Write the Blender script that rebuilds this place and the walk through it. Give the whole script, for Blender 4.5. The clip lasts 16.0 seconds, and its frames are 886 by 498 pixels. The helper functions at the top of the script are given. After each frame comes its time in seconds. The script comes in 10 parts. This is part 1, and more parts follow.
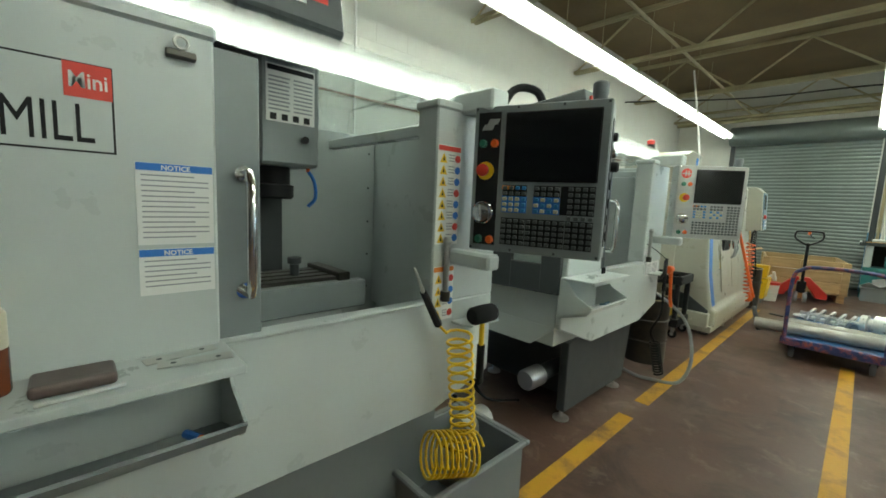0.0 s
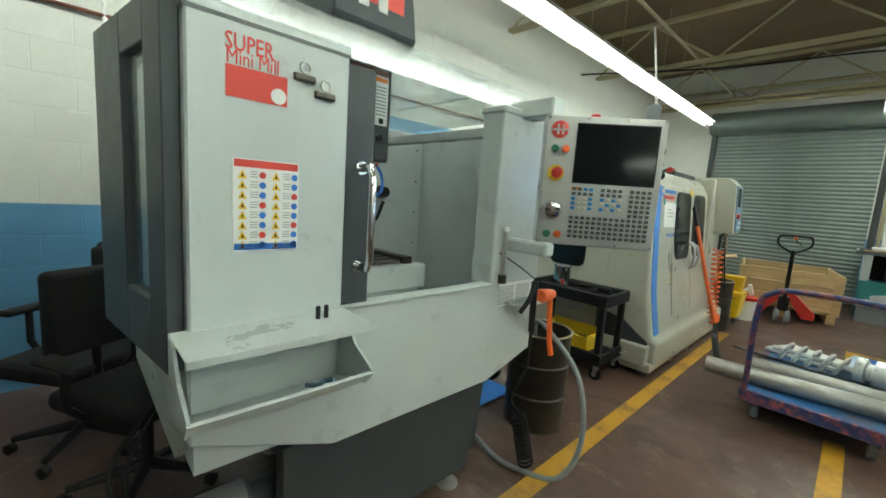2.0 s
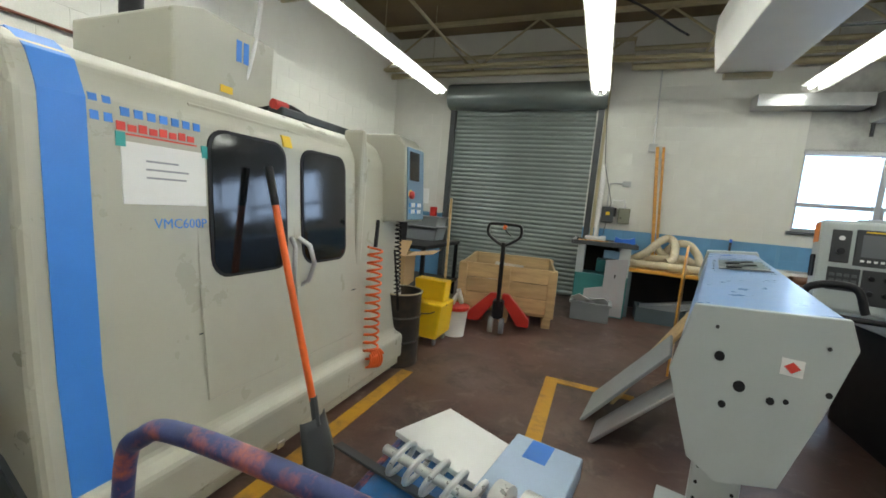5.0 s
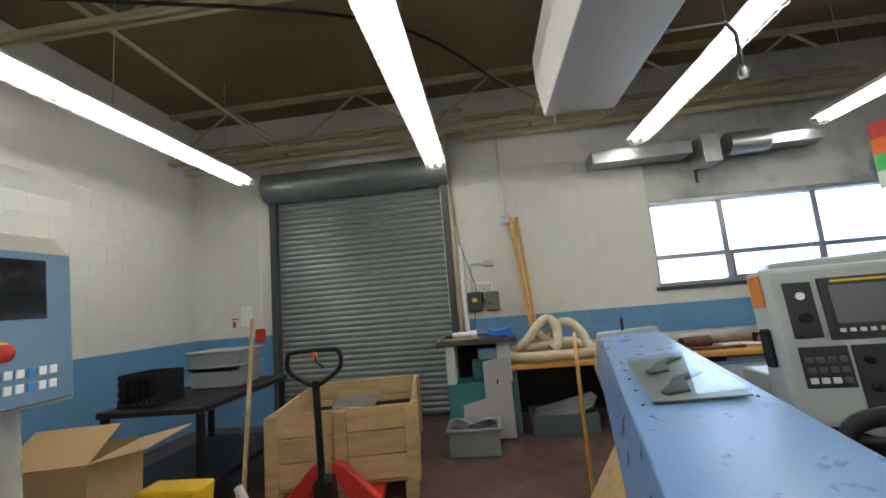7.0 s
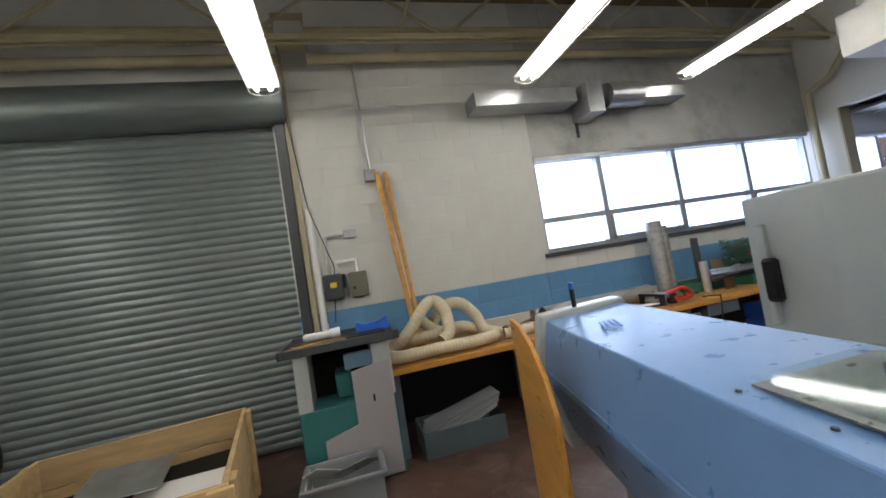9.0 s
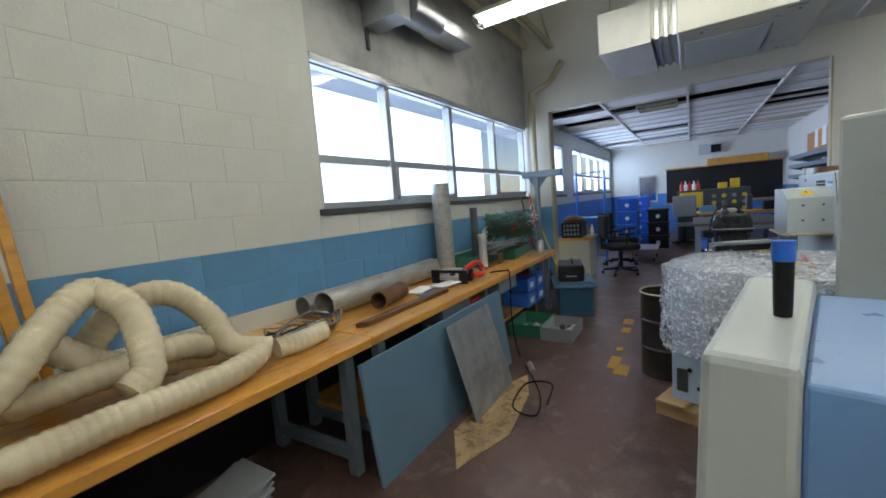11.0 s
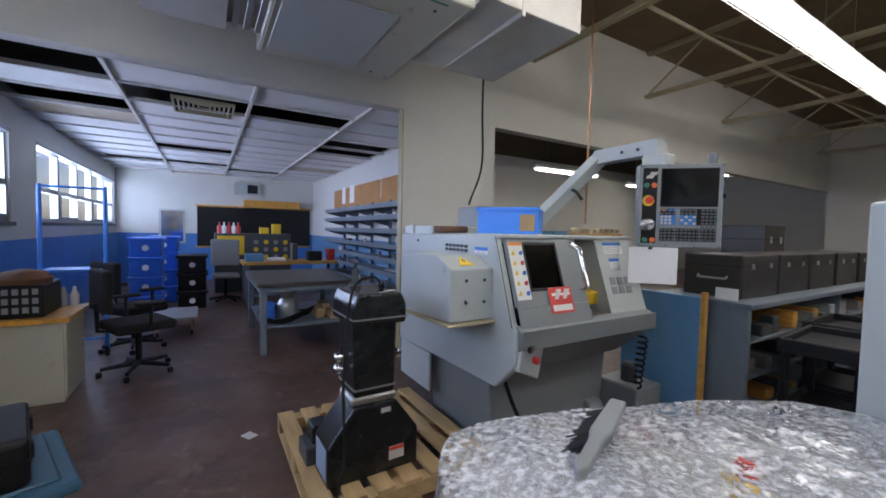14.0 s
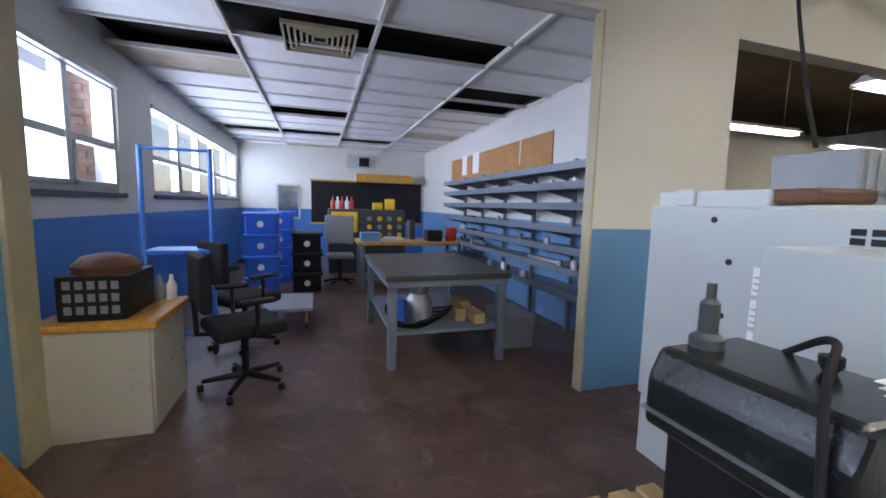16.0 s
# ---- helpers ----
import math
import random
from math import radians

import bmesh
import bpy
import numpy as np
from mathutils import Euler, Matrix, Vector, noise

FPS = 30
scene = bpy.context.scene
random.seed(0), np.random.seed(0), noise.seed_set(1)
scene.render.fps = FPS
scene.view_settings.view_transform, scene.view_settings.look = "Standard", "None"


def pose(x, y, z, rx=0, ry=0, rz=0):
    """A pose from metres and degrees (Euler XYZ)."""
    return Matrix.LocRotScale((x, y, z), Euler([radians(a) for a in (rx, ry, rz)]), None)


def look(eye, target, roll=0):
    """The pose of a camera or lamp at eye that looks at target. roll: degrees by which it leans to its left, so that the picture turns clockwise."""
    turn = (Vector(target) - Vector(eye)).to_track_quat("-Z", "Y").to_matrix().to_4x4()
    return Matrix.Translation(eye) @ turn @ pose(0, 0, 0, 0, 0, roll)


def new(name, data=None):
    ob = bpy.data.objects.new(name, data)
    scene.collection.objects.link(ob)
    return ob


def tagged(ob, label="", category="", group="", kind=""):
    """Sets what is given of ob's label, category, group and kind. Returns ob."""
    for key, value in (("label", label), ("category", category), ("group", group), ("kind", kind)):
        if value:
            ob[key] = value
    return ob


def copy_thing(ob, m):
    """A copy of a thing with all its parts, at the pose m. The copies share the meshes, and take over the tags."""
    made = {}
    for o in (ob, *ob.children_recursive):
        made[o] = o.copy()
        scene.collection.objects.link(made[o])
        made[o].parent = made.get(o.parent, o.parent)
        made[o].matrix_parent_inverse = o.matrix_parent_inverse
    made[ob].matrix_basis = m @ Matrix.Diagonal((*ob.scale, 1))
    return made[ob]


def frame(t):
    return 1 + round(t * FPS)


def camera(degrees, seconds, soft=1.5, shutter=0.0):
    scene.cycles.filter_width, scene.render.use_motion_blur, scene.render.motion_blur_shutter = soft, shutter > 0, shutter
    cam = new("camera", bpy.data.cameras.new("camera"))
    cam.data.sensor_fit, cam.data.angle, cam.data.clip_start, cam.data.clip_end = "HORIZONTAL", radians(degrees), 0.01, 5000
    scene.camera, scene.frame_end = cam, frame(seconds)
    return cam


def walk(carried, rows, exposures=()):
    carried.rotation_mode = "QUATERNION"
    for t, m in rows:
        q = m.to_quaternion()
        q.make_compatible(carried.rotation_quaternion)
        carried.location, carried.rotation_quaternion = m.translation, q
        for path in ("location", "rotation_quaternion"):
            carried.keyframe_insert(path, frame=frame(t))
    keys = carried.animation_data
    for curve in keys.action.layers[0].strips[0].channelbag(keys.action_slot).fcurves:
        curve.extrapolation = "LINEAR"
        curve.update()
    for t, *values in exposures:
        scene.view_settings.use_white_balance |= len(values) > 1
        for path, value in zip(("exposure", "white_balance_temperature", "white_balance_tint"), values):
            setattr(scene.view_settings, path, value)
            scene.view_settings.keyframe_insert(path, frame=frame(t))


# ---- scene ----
# Rows: seconds, eye x, y, z, tilt, lean, heading.
PATH_ROWS = [
    (0.0, -0.048, -0.334, 1.442, -6.89, -2.59, 46.61),
    (0.5, -0.068, 0.103, 1.438, -7.18, -2.80, 46.35),
    (1.0, -0.092, 0.578, 1.436, -7.32, -3.23, 46.50),
    (1.5, -0.073, 1.065, 1.427, -7.39, -3.79, 46.51),
    (2.0, -0.080, 1.525, 1.418, -7.56, -3.97, 46.21),
    (2.5, -0.103, 2.034, 1.391, -7.16, -3.91, 45.13),
    (3.0, -0.102, 2.555, 1.416, -7.58, -3.53, 40.43),
    (3.5, -0.021, 3.092, 1.379, -7.76, -2.96, 33.59),
    (4.0, 0.131, 3.586, 1.354, -8.16, -2.79, 28.36),
    (4.5, 0.218, 4.033, 1.357, -7.78, -3.29, 27.04),
    (5.0, 0.275, 4.498, 1.379, -6.57, -4.96, 21.36),
    (5.2, 0.352, 4.696, 1.394, -5.34, -5.65, 16.96),
    (7.3, 0.523, 6.273, 1.505, 10.00, 9.33, 1.51),
    (7.5, 0.498, 6.420, 1.525, 11.11, 13.71, -1.28),
    (8.0, 0.457, 6.721, 1.449, 10.46, 14.55, -7.71),
    (8.2, 0.460, 6.790, 1.422, 9.25, 12.98, -10.08),
    (10.3, 0.370, 8.659, 1.453, -5.91, 6.20, -32.17),
    (10.5, 0.425, 8.802, 1.444, -5.66, 5.81, -39.46),
    (11.0, 0.690, 9.103, 1.364, -6.19, 4.62, -57.62),
    (11.5, 1.051, 9.285, 1.372, -3.24, 5.22, -76.19),
    (12.0, 1.434, 9.436, 1.397, -3.80, 2.98, -85.45),
    (12.5, 1.831, 9.509, 1.371, -4.74, -0.15, -88.79),
    (13.0, 2.300, 9.578, 1.390, -3.96, -0.37, -92.80),
    (13.5, 2.760, 9.614, 1.410, -3.20, -1.03, -102.47),
    (14.0, 3.139, 9.544, 1.404, -2.62, -1.28, -120.91),
    (14.5, 3.429, 9.387, 1.420, -2.09, -1.52, -142.29),
    (15.0, 3.774, 9.426, 1.409, -2.63, -1.87, -144.22),
    (15.5, 4.201, 9.566, 1.365, -4.52, -1.85, -127.08),
    (16.0, 4.690, 9.583, 1.354, -6.17, -1.50, -107.56),
]


def aim(tilt, lean, heading):
    """Turn of the camera from tilt, lean and heading in degrees."""
    ya, pa, ra = radians(heading), radians(tilt), radians(lean)
    f = Vector((-math.sin(ya) * math.cos(pa), math.cos(ya) * math.cos(pa), math.sin(pa)))
    r = Vector((math.cos(ya), math.sin(ya), 0))
    u = r.cross(f)
    r2 = r * math.cos(ra) - u * math.sin(ra)
    u2 = u * math.cos(ra) + r * math.sin(ra)
    return Matrix((r2, u2, -f)).transposed().to_4x4()


cam = camera(96.5, 16.0, soft=1.7)
walk(cam, [(t, Matrix.Translation((x, y, z)) @ aim(a, b, c)) for t, x, y, z, a, b, c in PATH_ROWS],
     exposures=[(0.0, 0.06, 6500, 11), (0.5, 0.1, 6450, 11), (1.0, 0.07, 6400, 11), (2.0, 0.0, 6350, 13), (3.0, -0.13, 6400, 17), (4.0, -0.13, 6350, 20), (5.0, -0.22, 6450, 26), (8.0, -0.46, 6500, 33),
                (10.5, -0.44, 6600, 36), (11.0, -0.44, 6450, 28), (11.5, -0.68, 6300, 26), (12.5, -0.88, 6150, 28), (13.0, -0.9, 6200, 32), (13.5, -0.9, 6350, 34), (14.0, -0.55, 6400, 38),
                (14.5, -0.25, 6700, 35), (15.0, -0.02, 6750, 38), (15.5, -0.12, 6700, 36), (16.0, -0.1, 6900, 36)])

# ---------------------------------------------------------------- world and exposure
world = bpy.data.worlds.new("sky")
scene.world = world
world.use_nodes = True
wn = world.node_tree.nodes
sky = wn.new("ShaderNodeTexSky")
sky.sky_type = "NISHITA"
sky.sun_disc = False
sky.sun_elevation = radians(35)
sky.sun_rotation = radians(200)
wn["Background"].inputs["Strength"].default_value = 0.15
world.node_tree.links.new(sky.outputs["Color"], wn["Background"].inputs["Color"])

sun = new("sun", bpy.data.lights.new("sun", "SUN"))
sun.data.energy, sun.data.angle, sun.data.color = 2.5, radians(0.6), (1.0, 0.95, 0.88)
sun.matrix_world = look((0, -10, 20), (2, 6, 0))


def window_light(name, x0, x1, z0, z1, y, power):
    """Sky light that enters through a window opening of the north wall."""
    la = bpy.data.lights.new(name, "AREA")
    la.shape, la.size, la.size_y, la.energy, la.color = "RECTANGLE", x1 - x0, z1 - z0, power, (0.60, 0.79, 1.0)
    ob = new(name, la)
    ob.matrix_world = look(((x0 + x1) / 2, y, (z0 + z1) / 2), ((x0 + x1) / 2, y - 2, (z0 + z1) / 2 + 0.5))
    return ob


window_light("window_daylight", 2.75, 7.0, 1.45, 2.5, 11.62, 60)
window_light("window_daylight", 7.8, 9.2, 1.45, 2.4, 11.62, 60)
window_light("window_daylight", 10.1, 14.6, 1.45, 2.4, 11.62, 235)

# ---------------------------------------------------------------- materials


def material(name, color, rough=0.5, metal=0.0, vary=0.12, scale=3.0, grain=120.0, bump=0.05, stain=None, stain_amt=0.0,
             stain_scale=1.2, emit=0.0, coat=0.0, alpha=1.0, random_amt=0.0, detail=6.0, stretch=(1, 1, 1)):
    """Procedural surface: large uneven tone, fine grain with bump, and optional stains."""
    m = bpy.data.materials.new(name)
    m.use_nodes = True
    t = m.node_tree
    b = t.nodes["Principled BSDF"]
    co = t.nodes.new("ShaderNodeTexCoord")
    mp = t.nodes.new("ShaderNodeMapping")
    mp.inputs["Scale"].default_value = stretch
    t.links.new(co.outputs["Object"], mp.inputs["Vector"])

    def nz(sc, det=detail, rgh=0.6):
        n = t.nodes.new("ShaderNodeTexNoise")
        n.inputs["Scale"].default_value, n.inputs["Detail"].default_value, n.inputs["Roughness"].default_value = sc, det, rgh
        t.links.new(mp.outputs["Vector"], n.inputs["Vector"])
        return n

    def mix(fac, a, c, mode="MIX"):
        x = t.nodes.new("ShaderNodeMix")
        x.data_type, x.blend_type = "RGBA", mode
        for s, val in ((x.inputs[0], fac), (x.inputs[6], a), (x.inputs[7], c)):
            if hasattr(val, "is_output"):
                t.links.new(val, s)
            else:
                s.default_value = val if not isinstance(val, tuple) else (*val[:3], 1)
        return x.outputs[2]

    def ramp(src, lo, hi):
        r = t.nodes.new("ShaderNodeMapRange")
        r.inputs["From Min"].default_value, r.inputs["From Max"].default_value = lo, hi
        t.links.new(src, r.inputs["Value"])
        return r.outputs["Result"]

    big, fine = nz(scale), nz(grain, 3.0)
    dark = tuple(c * (1 - vary) for c in color)
    lite = tuple(min(1.0, c * (1 + vary)) for c in color)
    col = mix(ramp(big.outputs["Fac"], 0.3, 0.7), dark, lite)
    col = mix(0.10 + vary * 0.5, col, mix(ramp(fine.outputs["Fac"], 0.3, 0.7), dark, lite))
    if random_amt:
        oi = t.nodes.new("ShaderNodeObjectInfo")
        hs = t.nodes.new("ShaderNodeHueSaturation")
        t.links.new(ramp_out(t, oi.outputs["Random"], 1 - random_amt, 1 + random_amt), hs.inputs["Value"])
        t.links.new(col, hs.inputs["Color"])
        col = hs.outputs["Color"]
    if stain:
        st = nz(stain_scale, 9.0, 0.65)
        f = t.nodes.new("ShaderNodeMath")
        f.operation = "MULTIPLY"
        t.links.new(ramp(st.outputs["Fac"], 0.48, 0.68), f.inputs[0])
        f.inputs[1].default_value = stain_amt
        col = mix(f.outputs[0], col, stain)
    t.links.new(col, b.inputs["Base Color"])
    b.inputs["Metallic"].default_value = metal
    rr = t.nodes.new("ShaderNodeMapRange")
    rr.inputs["To Min"].default_value, rr.inputs["To Max"].default_value = max(0.02, rough - 0.1), min(1, rough + 0.1)
    t.links.new(nz(scale * 4).outputs["Fac"], rr.inputs["Value"])
    t.links.new(rr.outputs["Result"], b.inputs["Roughness"])
    if bump:
        bp = t.nodes.new("ShaderNodeBump")
        bp.inputs["Strength"].default_value, bp.inputs["Distance"].default_value = bump, 0.01
        t.links.new(fine.outputs["Fac"], bp.inputs["Height"])
        t.links.new(bp.outputs["Normal"], b.inputs["Normal"])
    b.inputs["Coat Weight"].default_value = coat
    b.inputs["Alpha"].default_value = alpha
    if emit:
        b.inputs["Emission Color"].default_value = (*color, 1)
        b.inputs["Emission Strength"].default_value = emit
    return m


def ramp_out(t, src, lo, hi):
    r = t.nodes.new("ShaderNodeMapRange")
    r.inputs["To Min"].default_value, r.inputs["To Max"].default_value = lo, hi
    t.links.new(src, r.inputs["Value"])
    return r.outputs["Result"]


def glass_material(name, color=(0.9, 0.95, 0.95), alpha=0.12, rough=0.05):
    """Thin pane: mostly clear, with a real gloss on top."""
    m = bpy.data.materials.new(name)
    m.use_nodes = True
    t = m.node_tree
    t.nodes.remove(t.nodes["Principled BSDF"])
    out = t.nodes["Material Output"]
    tr, gl, mx = t.nodes.new("ShaderNodeBsdfTransparent"), t.nodes.new("ShaderNodeBsdfGlossy"), t.nodes.new("ShaderNodeMixShader")
    tr.inputs["Color"].default_value = (*color, 1)
    gl.inputs["Roughness"].default_value = rough
    mx.inputs[0].default_value = alpha
    t.links.new(tr.outputs[0], mx.inputs[1])
    t.links.new(gl.outputs[0], mx.inputs[2])
    t.links.new(mx.outputs[0], out.inputs["Surface"])
    return m


WHITE_WALL = material("white_painted_block", (0.62, 0.62, 0.57), 0.5, vary=0.06, scale=1.2, grain=60, bump=0.12, stain=(0.42, 0.40, 0.34), stain_amt=0.25)
BLUE_WALL = material("blue_painted_block", (0.10, 0.27, 0.46), 0.42, vary=0.10, scale=1.5, grain=60, bump=0.12, stain=(0.16, 0.30, 0.42), stain_amt=0.4)
CREAM_WALL = material("cream_painted_board", (0.57, 0.56, 0.49), 0.6, vary=0.05, scale=1.0, grain=80, bump=0.04)
FLOOR = material("sealed_concrete_red_brown", (0.104, 0.056, 0.042), 0.40, vary=0.28, scale=1.3, grain=40, bump=0.06, stain=(0.25, 0.20, 0.17), stain_amt=0.35, stain_scale=0.9)
SOOTY = material("sooty_white_paint", (0.46, 0.46, 0.43), 0.6, vary=0.12, scale=0.9, grain=60, bump=0.1, stain=(0.10, 0.10, 0.095), stain_amt=0.7, stain_scale=0.8)


def second_stain(mat, colour, size, lo, hi, amount):
    """Adds another layer of uneven marks over a material's colour."""
    t = mat.node_tree
    b = t.nodes["Principled BSDF"]
    src = b.inputs["Base Color"].links[0].from_socket
    co = t.nodes.new("ShaderNodeTexCoord")
    n = t.nodes.new("ShaderNodeTexNoise")
    n.inputs["Scale"].default_value, n.inputs["Detail"].default_value, n.inputs["Roughness"].default_value, n.inputs["Distortion"].default_value = size, 10.0, 0.7, 0.6
    r = t.nodes.new("ShaderNodeMapRange")
    r.inputs["From Min"].default_value, r.inputs["From Max"].default_value, r.inputs["To Max"].default_value = lo, hi, amount
    x = t.nodes.new("ShaderNodeMix")
    x.data_type = "RGBA"
    t.links.new(co.outputs["Object"], n.inputs["Vector"])
    t.links.new(n.outputs["Fac"], r.inputs["Value"])
    t.links.new(r.outputs["Result"], x.inputs[0])
    t.links.new(src, x.inputs[6])
    x.inputs[7].default_value = (*colour, 1)
    t.links.new(x.outputs[2], b.inputs["Base Color"])


second_stain(FLOOR, (0.040, 0.025, 0.019), 2.0, 0.50, 0.62, 0.7)
second_stain(FLOOR, (0.28, 0.22, 0.18), 5.0, 0.55, 0.70, 0.45)
DECK = material("tan_roof_deck", (0.165, 0.117, 0.06), 0.8, vary=0.25, scale=1.0, grain=30, bump=0.3)
BEAM_PAINT = material("cream_steel_paint", (0.38, 0.33, 0.2), 0.5, vary=0.15)
GREY_PAINT = material("pale_grey_machine_paint", (0.42, 0.46, 0.45), 0.32, vary=0.04, scale=1.5, grain=300, bump=0.02, stain=(0.33, 0.35, 0.33), stain_amt=0.25)
MILL_GREY = material("light_grey_mill_paint", (0.52, 0.56, 0.55), 0.3, vary=0.04, scale=1.5, grain=300, bump=0.02, stain=(0.42, 0.44, 0.42), stain_amt=0.25)
MID_GREY = material("mid_grey_machine_paint", (0.21, 0.235, 0.24), 0.35, vary=0.06, grain=300, bump=0.02)
DARK_GREY = material("dark_grey_paint", (0.055, 0.062, 0.065), 0.4, vary=0.12, grain=200, bump=0.02)
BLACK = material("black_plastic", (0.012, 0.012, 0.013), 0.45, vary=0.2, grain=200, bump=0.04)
RUBBER = material("black_rubber", (0.015, 0.015, 0.015), 0.8, vary=0.2, grain=150, bump=0.1)
YELLOW_LINE = material("worn_yellow_floor_paint", (0.55, 0.28, 0.02), 0.5, vary=0.15, scale=4, stain=(0.16, 0.09, 0.05), stain_amt=0.85, stain_scale=4)
BEIGE = material("beige_machine_paint", (0.43, 0.42, 0.345), 0.3, vary=0.04, scale=1.2, grain=250, bump=0.02, stain=(0.34, 0.31, 0.23), stain_amt=0.3)
BLUE_STRIPE = material("blue_tape_paint", (0.04, 0.22, 0.68), 0.4, vary=0.06)
DOOR_BLUE = material("blue_door_paint", (0.10, 0.28, 0.46), 0.4, vary=0.07, grain=90, bump=0.05)
ROLL_STEEL = material("grey_green_roller_slats", (0.20, 0.235, 0.225), 0.4, metal=0.35, vary=0.1, scale=2.0, grain=150, bump=0.03)
STEEL = material("bare_steel", (0.55, 0.55, 0.53), 0.33, metal=0.9, vary=0.15, scale=6, grain=90, bump=0.05, stain=(0.32, 0.28, 0.22), stain_amt=0.4, stain_scale=5)
CHROME = material("polished_chrome", (0.75, 0.75, 0.75), 0.12, metal=1.0, vary=0.03, bump=0.0)
GALV = material("galvanised_sheet", (0.45, 0.46, 0.46), 0.38, metal=0.75, vary=0.12, scale=8)
WOOD = material("pale_raw_timber", (0.50, 0.34, 0.16), 0.65, vary=0.22, scale=2.5, grain=60, bump=0.15, stain=(0.25, 0.15, 0.06), stain_amt=0.4, stain_scale=3, stretch=(1, 6, 6), random_amt=0.12)
BENCH_WOOD = material("varnished_bench_maple", (0.60, 0.285, 0.05), 0.30, vary=0.18, scale=2.0, grain=50, bump=0.05, stain=(0.22, 0.11, 0.04), stain_amt=0.45, stain_scale=2.5, stretch=(1, 8, 8))
ORANGE = material("orange_plastic", (0.85, 0.14, 0.02), 0.4, vary=0.08)
RED = material("red_paint", (0.55, 0.03, 0.02), 0.4, vary=0.12)
YELLOW = material("yellow_plastic", (0.75, 0.47, 0.01), 0.4, vary=0.08, stain=(0.35, 0.2, 0.03), stain_amt=0.2)
PAPER = material("white_paper", (0.78, 0.78, 0.76), 0.7, vary=0.03, bump=0.02)
TUBE_LIGHT = material("lit_fluorescent_tube", (0.90, 1.0, 0.86), 0.5, vary=0.0, bump=0, emit=26.0)
FIXTURE = material("white_enamel_fixture", (0.7, 0.7, 0.66), 0.4, vary=0.05)
CLEAR = glass_material("clear_glass", alpha=0.07)
SMOKE = glass_material("smoked_window", (0.10, 0.11, 0.11), 0.10, 0.08)
PLASTIC_CLEAR = glass_material("polycarbonate_hood", (0.86, 0.9, 0.9), 0.28, 0.2)
OFFICE_BLUE = material("bright_blue_office_paint", (0.045, 0.19, 0.50), 0.4, vary=0.08, scale=1.5, grain=60, bump=0.1)
CEIL_TILE = material("white_ceiling_tile", (0.80, 0.80, 0.78), 0.85, vary=0.05, grain=200, bump=0.2, stain=(0.45, 0.36, 0.22), stain_amt=0.15)
# near-black that paints shade into hollows: ceiling, crate, grinder, lathe, diffuser
HOLLOW_SHADE = material("black_hollow_shade", (0.02, 0.018, 0.015), 0.9, vary=0.2)
BIN_BLUE = material("blue_tote_plastic", (0.02, 0.14, 0.6), 0.35, vary=0.08)
TEAL = material("teal_paint", (0.02, 0.16, 0.16), 0.45, vary=0.15)
BLUE_GREY = material("blue_grey_paint", (0.10, 0.19, 0.27), 0.4, vary=0.1)
IEM_BLUE = material("bar_feeder_blue", (0.13, 0.27, 0.52), 0.3, vary=0.06, grain=300, bump=0.02)
SHOP_BLUE = material("bench_blue_grey_steel", (0.14, 0.18, 0.21), 0.4, vary=0.1)
CORK = material("cork_board", (0.45, 0.22, 0.08), 0.85, vary=0.15, grain=90, bump=0.2)
CARD = material("cardboard", (0.42, 0.27, 0.13), 0.8, vary=0.08)
GREEN = material("green_plastic", (0.02, 0.16, 0.10), 0.4, vary=0.1)
GREY_PLASTIC = material("grey_tote_plastic", (0.22, 0.24, 0.25), 0.5, vary=0.08)

for mat_dark, level in ((BLACK, 0.25), (RUBBER, 0.2), (DARK_GREY, 0.35), (HOLLOW_SHADE, 0.1)):
    mat_dark.node_tree.nodes["Principled BSDF"].inputs["Specular IOR Level"].default_value = level

# ---------------------------------------------------------------- shape helpers


def thing(name, at, label, category, group="", rz=0.0, kind=""):
    """An Empty at the base of a thing; its parts are built in its own axes."""
    e = new(name)
    e.empty_display_size = 0.1
    e.matrix_world = pose(*at, 0, 0, rz)
    return tagged(e, label, category, group, kind)


def part(name, bm, mat, parent=None, label=""):
    me = bpy.data.meshes.new(name)
    bm.normal_update()
    bm.to_mesh(me)
    bm.free()
    me.materials.append(mat)
    ob = new(name, me)
    ob.parent = parent
    if label:
        ob["label"] = label
    return ob


def smooth(ob, angle=0.7):
    for p in ob.data.polygons:
        p.use_smooth = True
    ob.data.set_sharp_from_angle(angle=angle)
    return ob


def bm_box(bm, b, bevel=0.0, seg=1):
    x0, x1, y0, y1, z0, z1 = b
    r = bmesh.ops.create_cube(bm, size=1.0)
    vs = r["verts"]
    for w in vs:
        w.co = Vector(((x0 + x1) / 2 + w.co.x * (x1 - x0), (y0 + y1) / 2 + w.co.y * (y1 - y0), (z0 + z1) / 2 + w.co.z * (z1 - z0)))
    if bevel:
        bmesh.ops.bevel(bm, geom=list({e for w in vs for e in w.link_edges}), offset=bevel, segments=seg, affect="EDGES", profile=0.5)
    return bm


def box(name, b, mat, parent=None, bevel=0.004, label="", seg=1):
    return part(name, bm_box(bmesh.new(), b, bevel, seg), mat, parent, label)


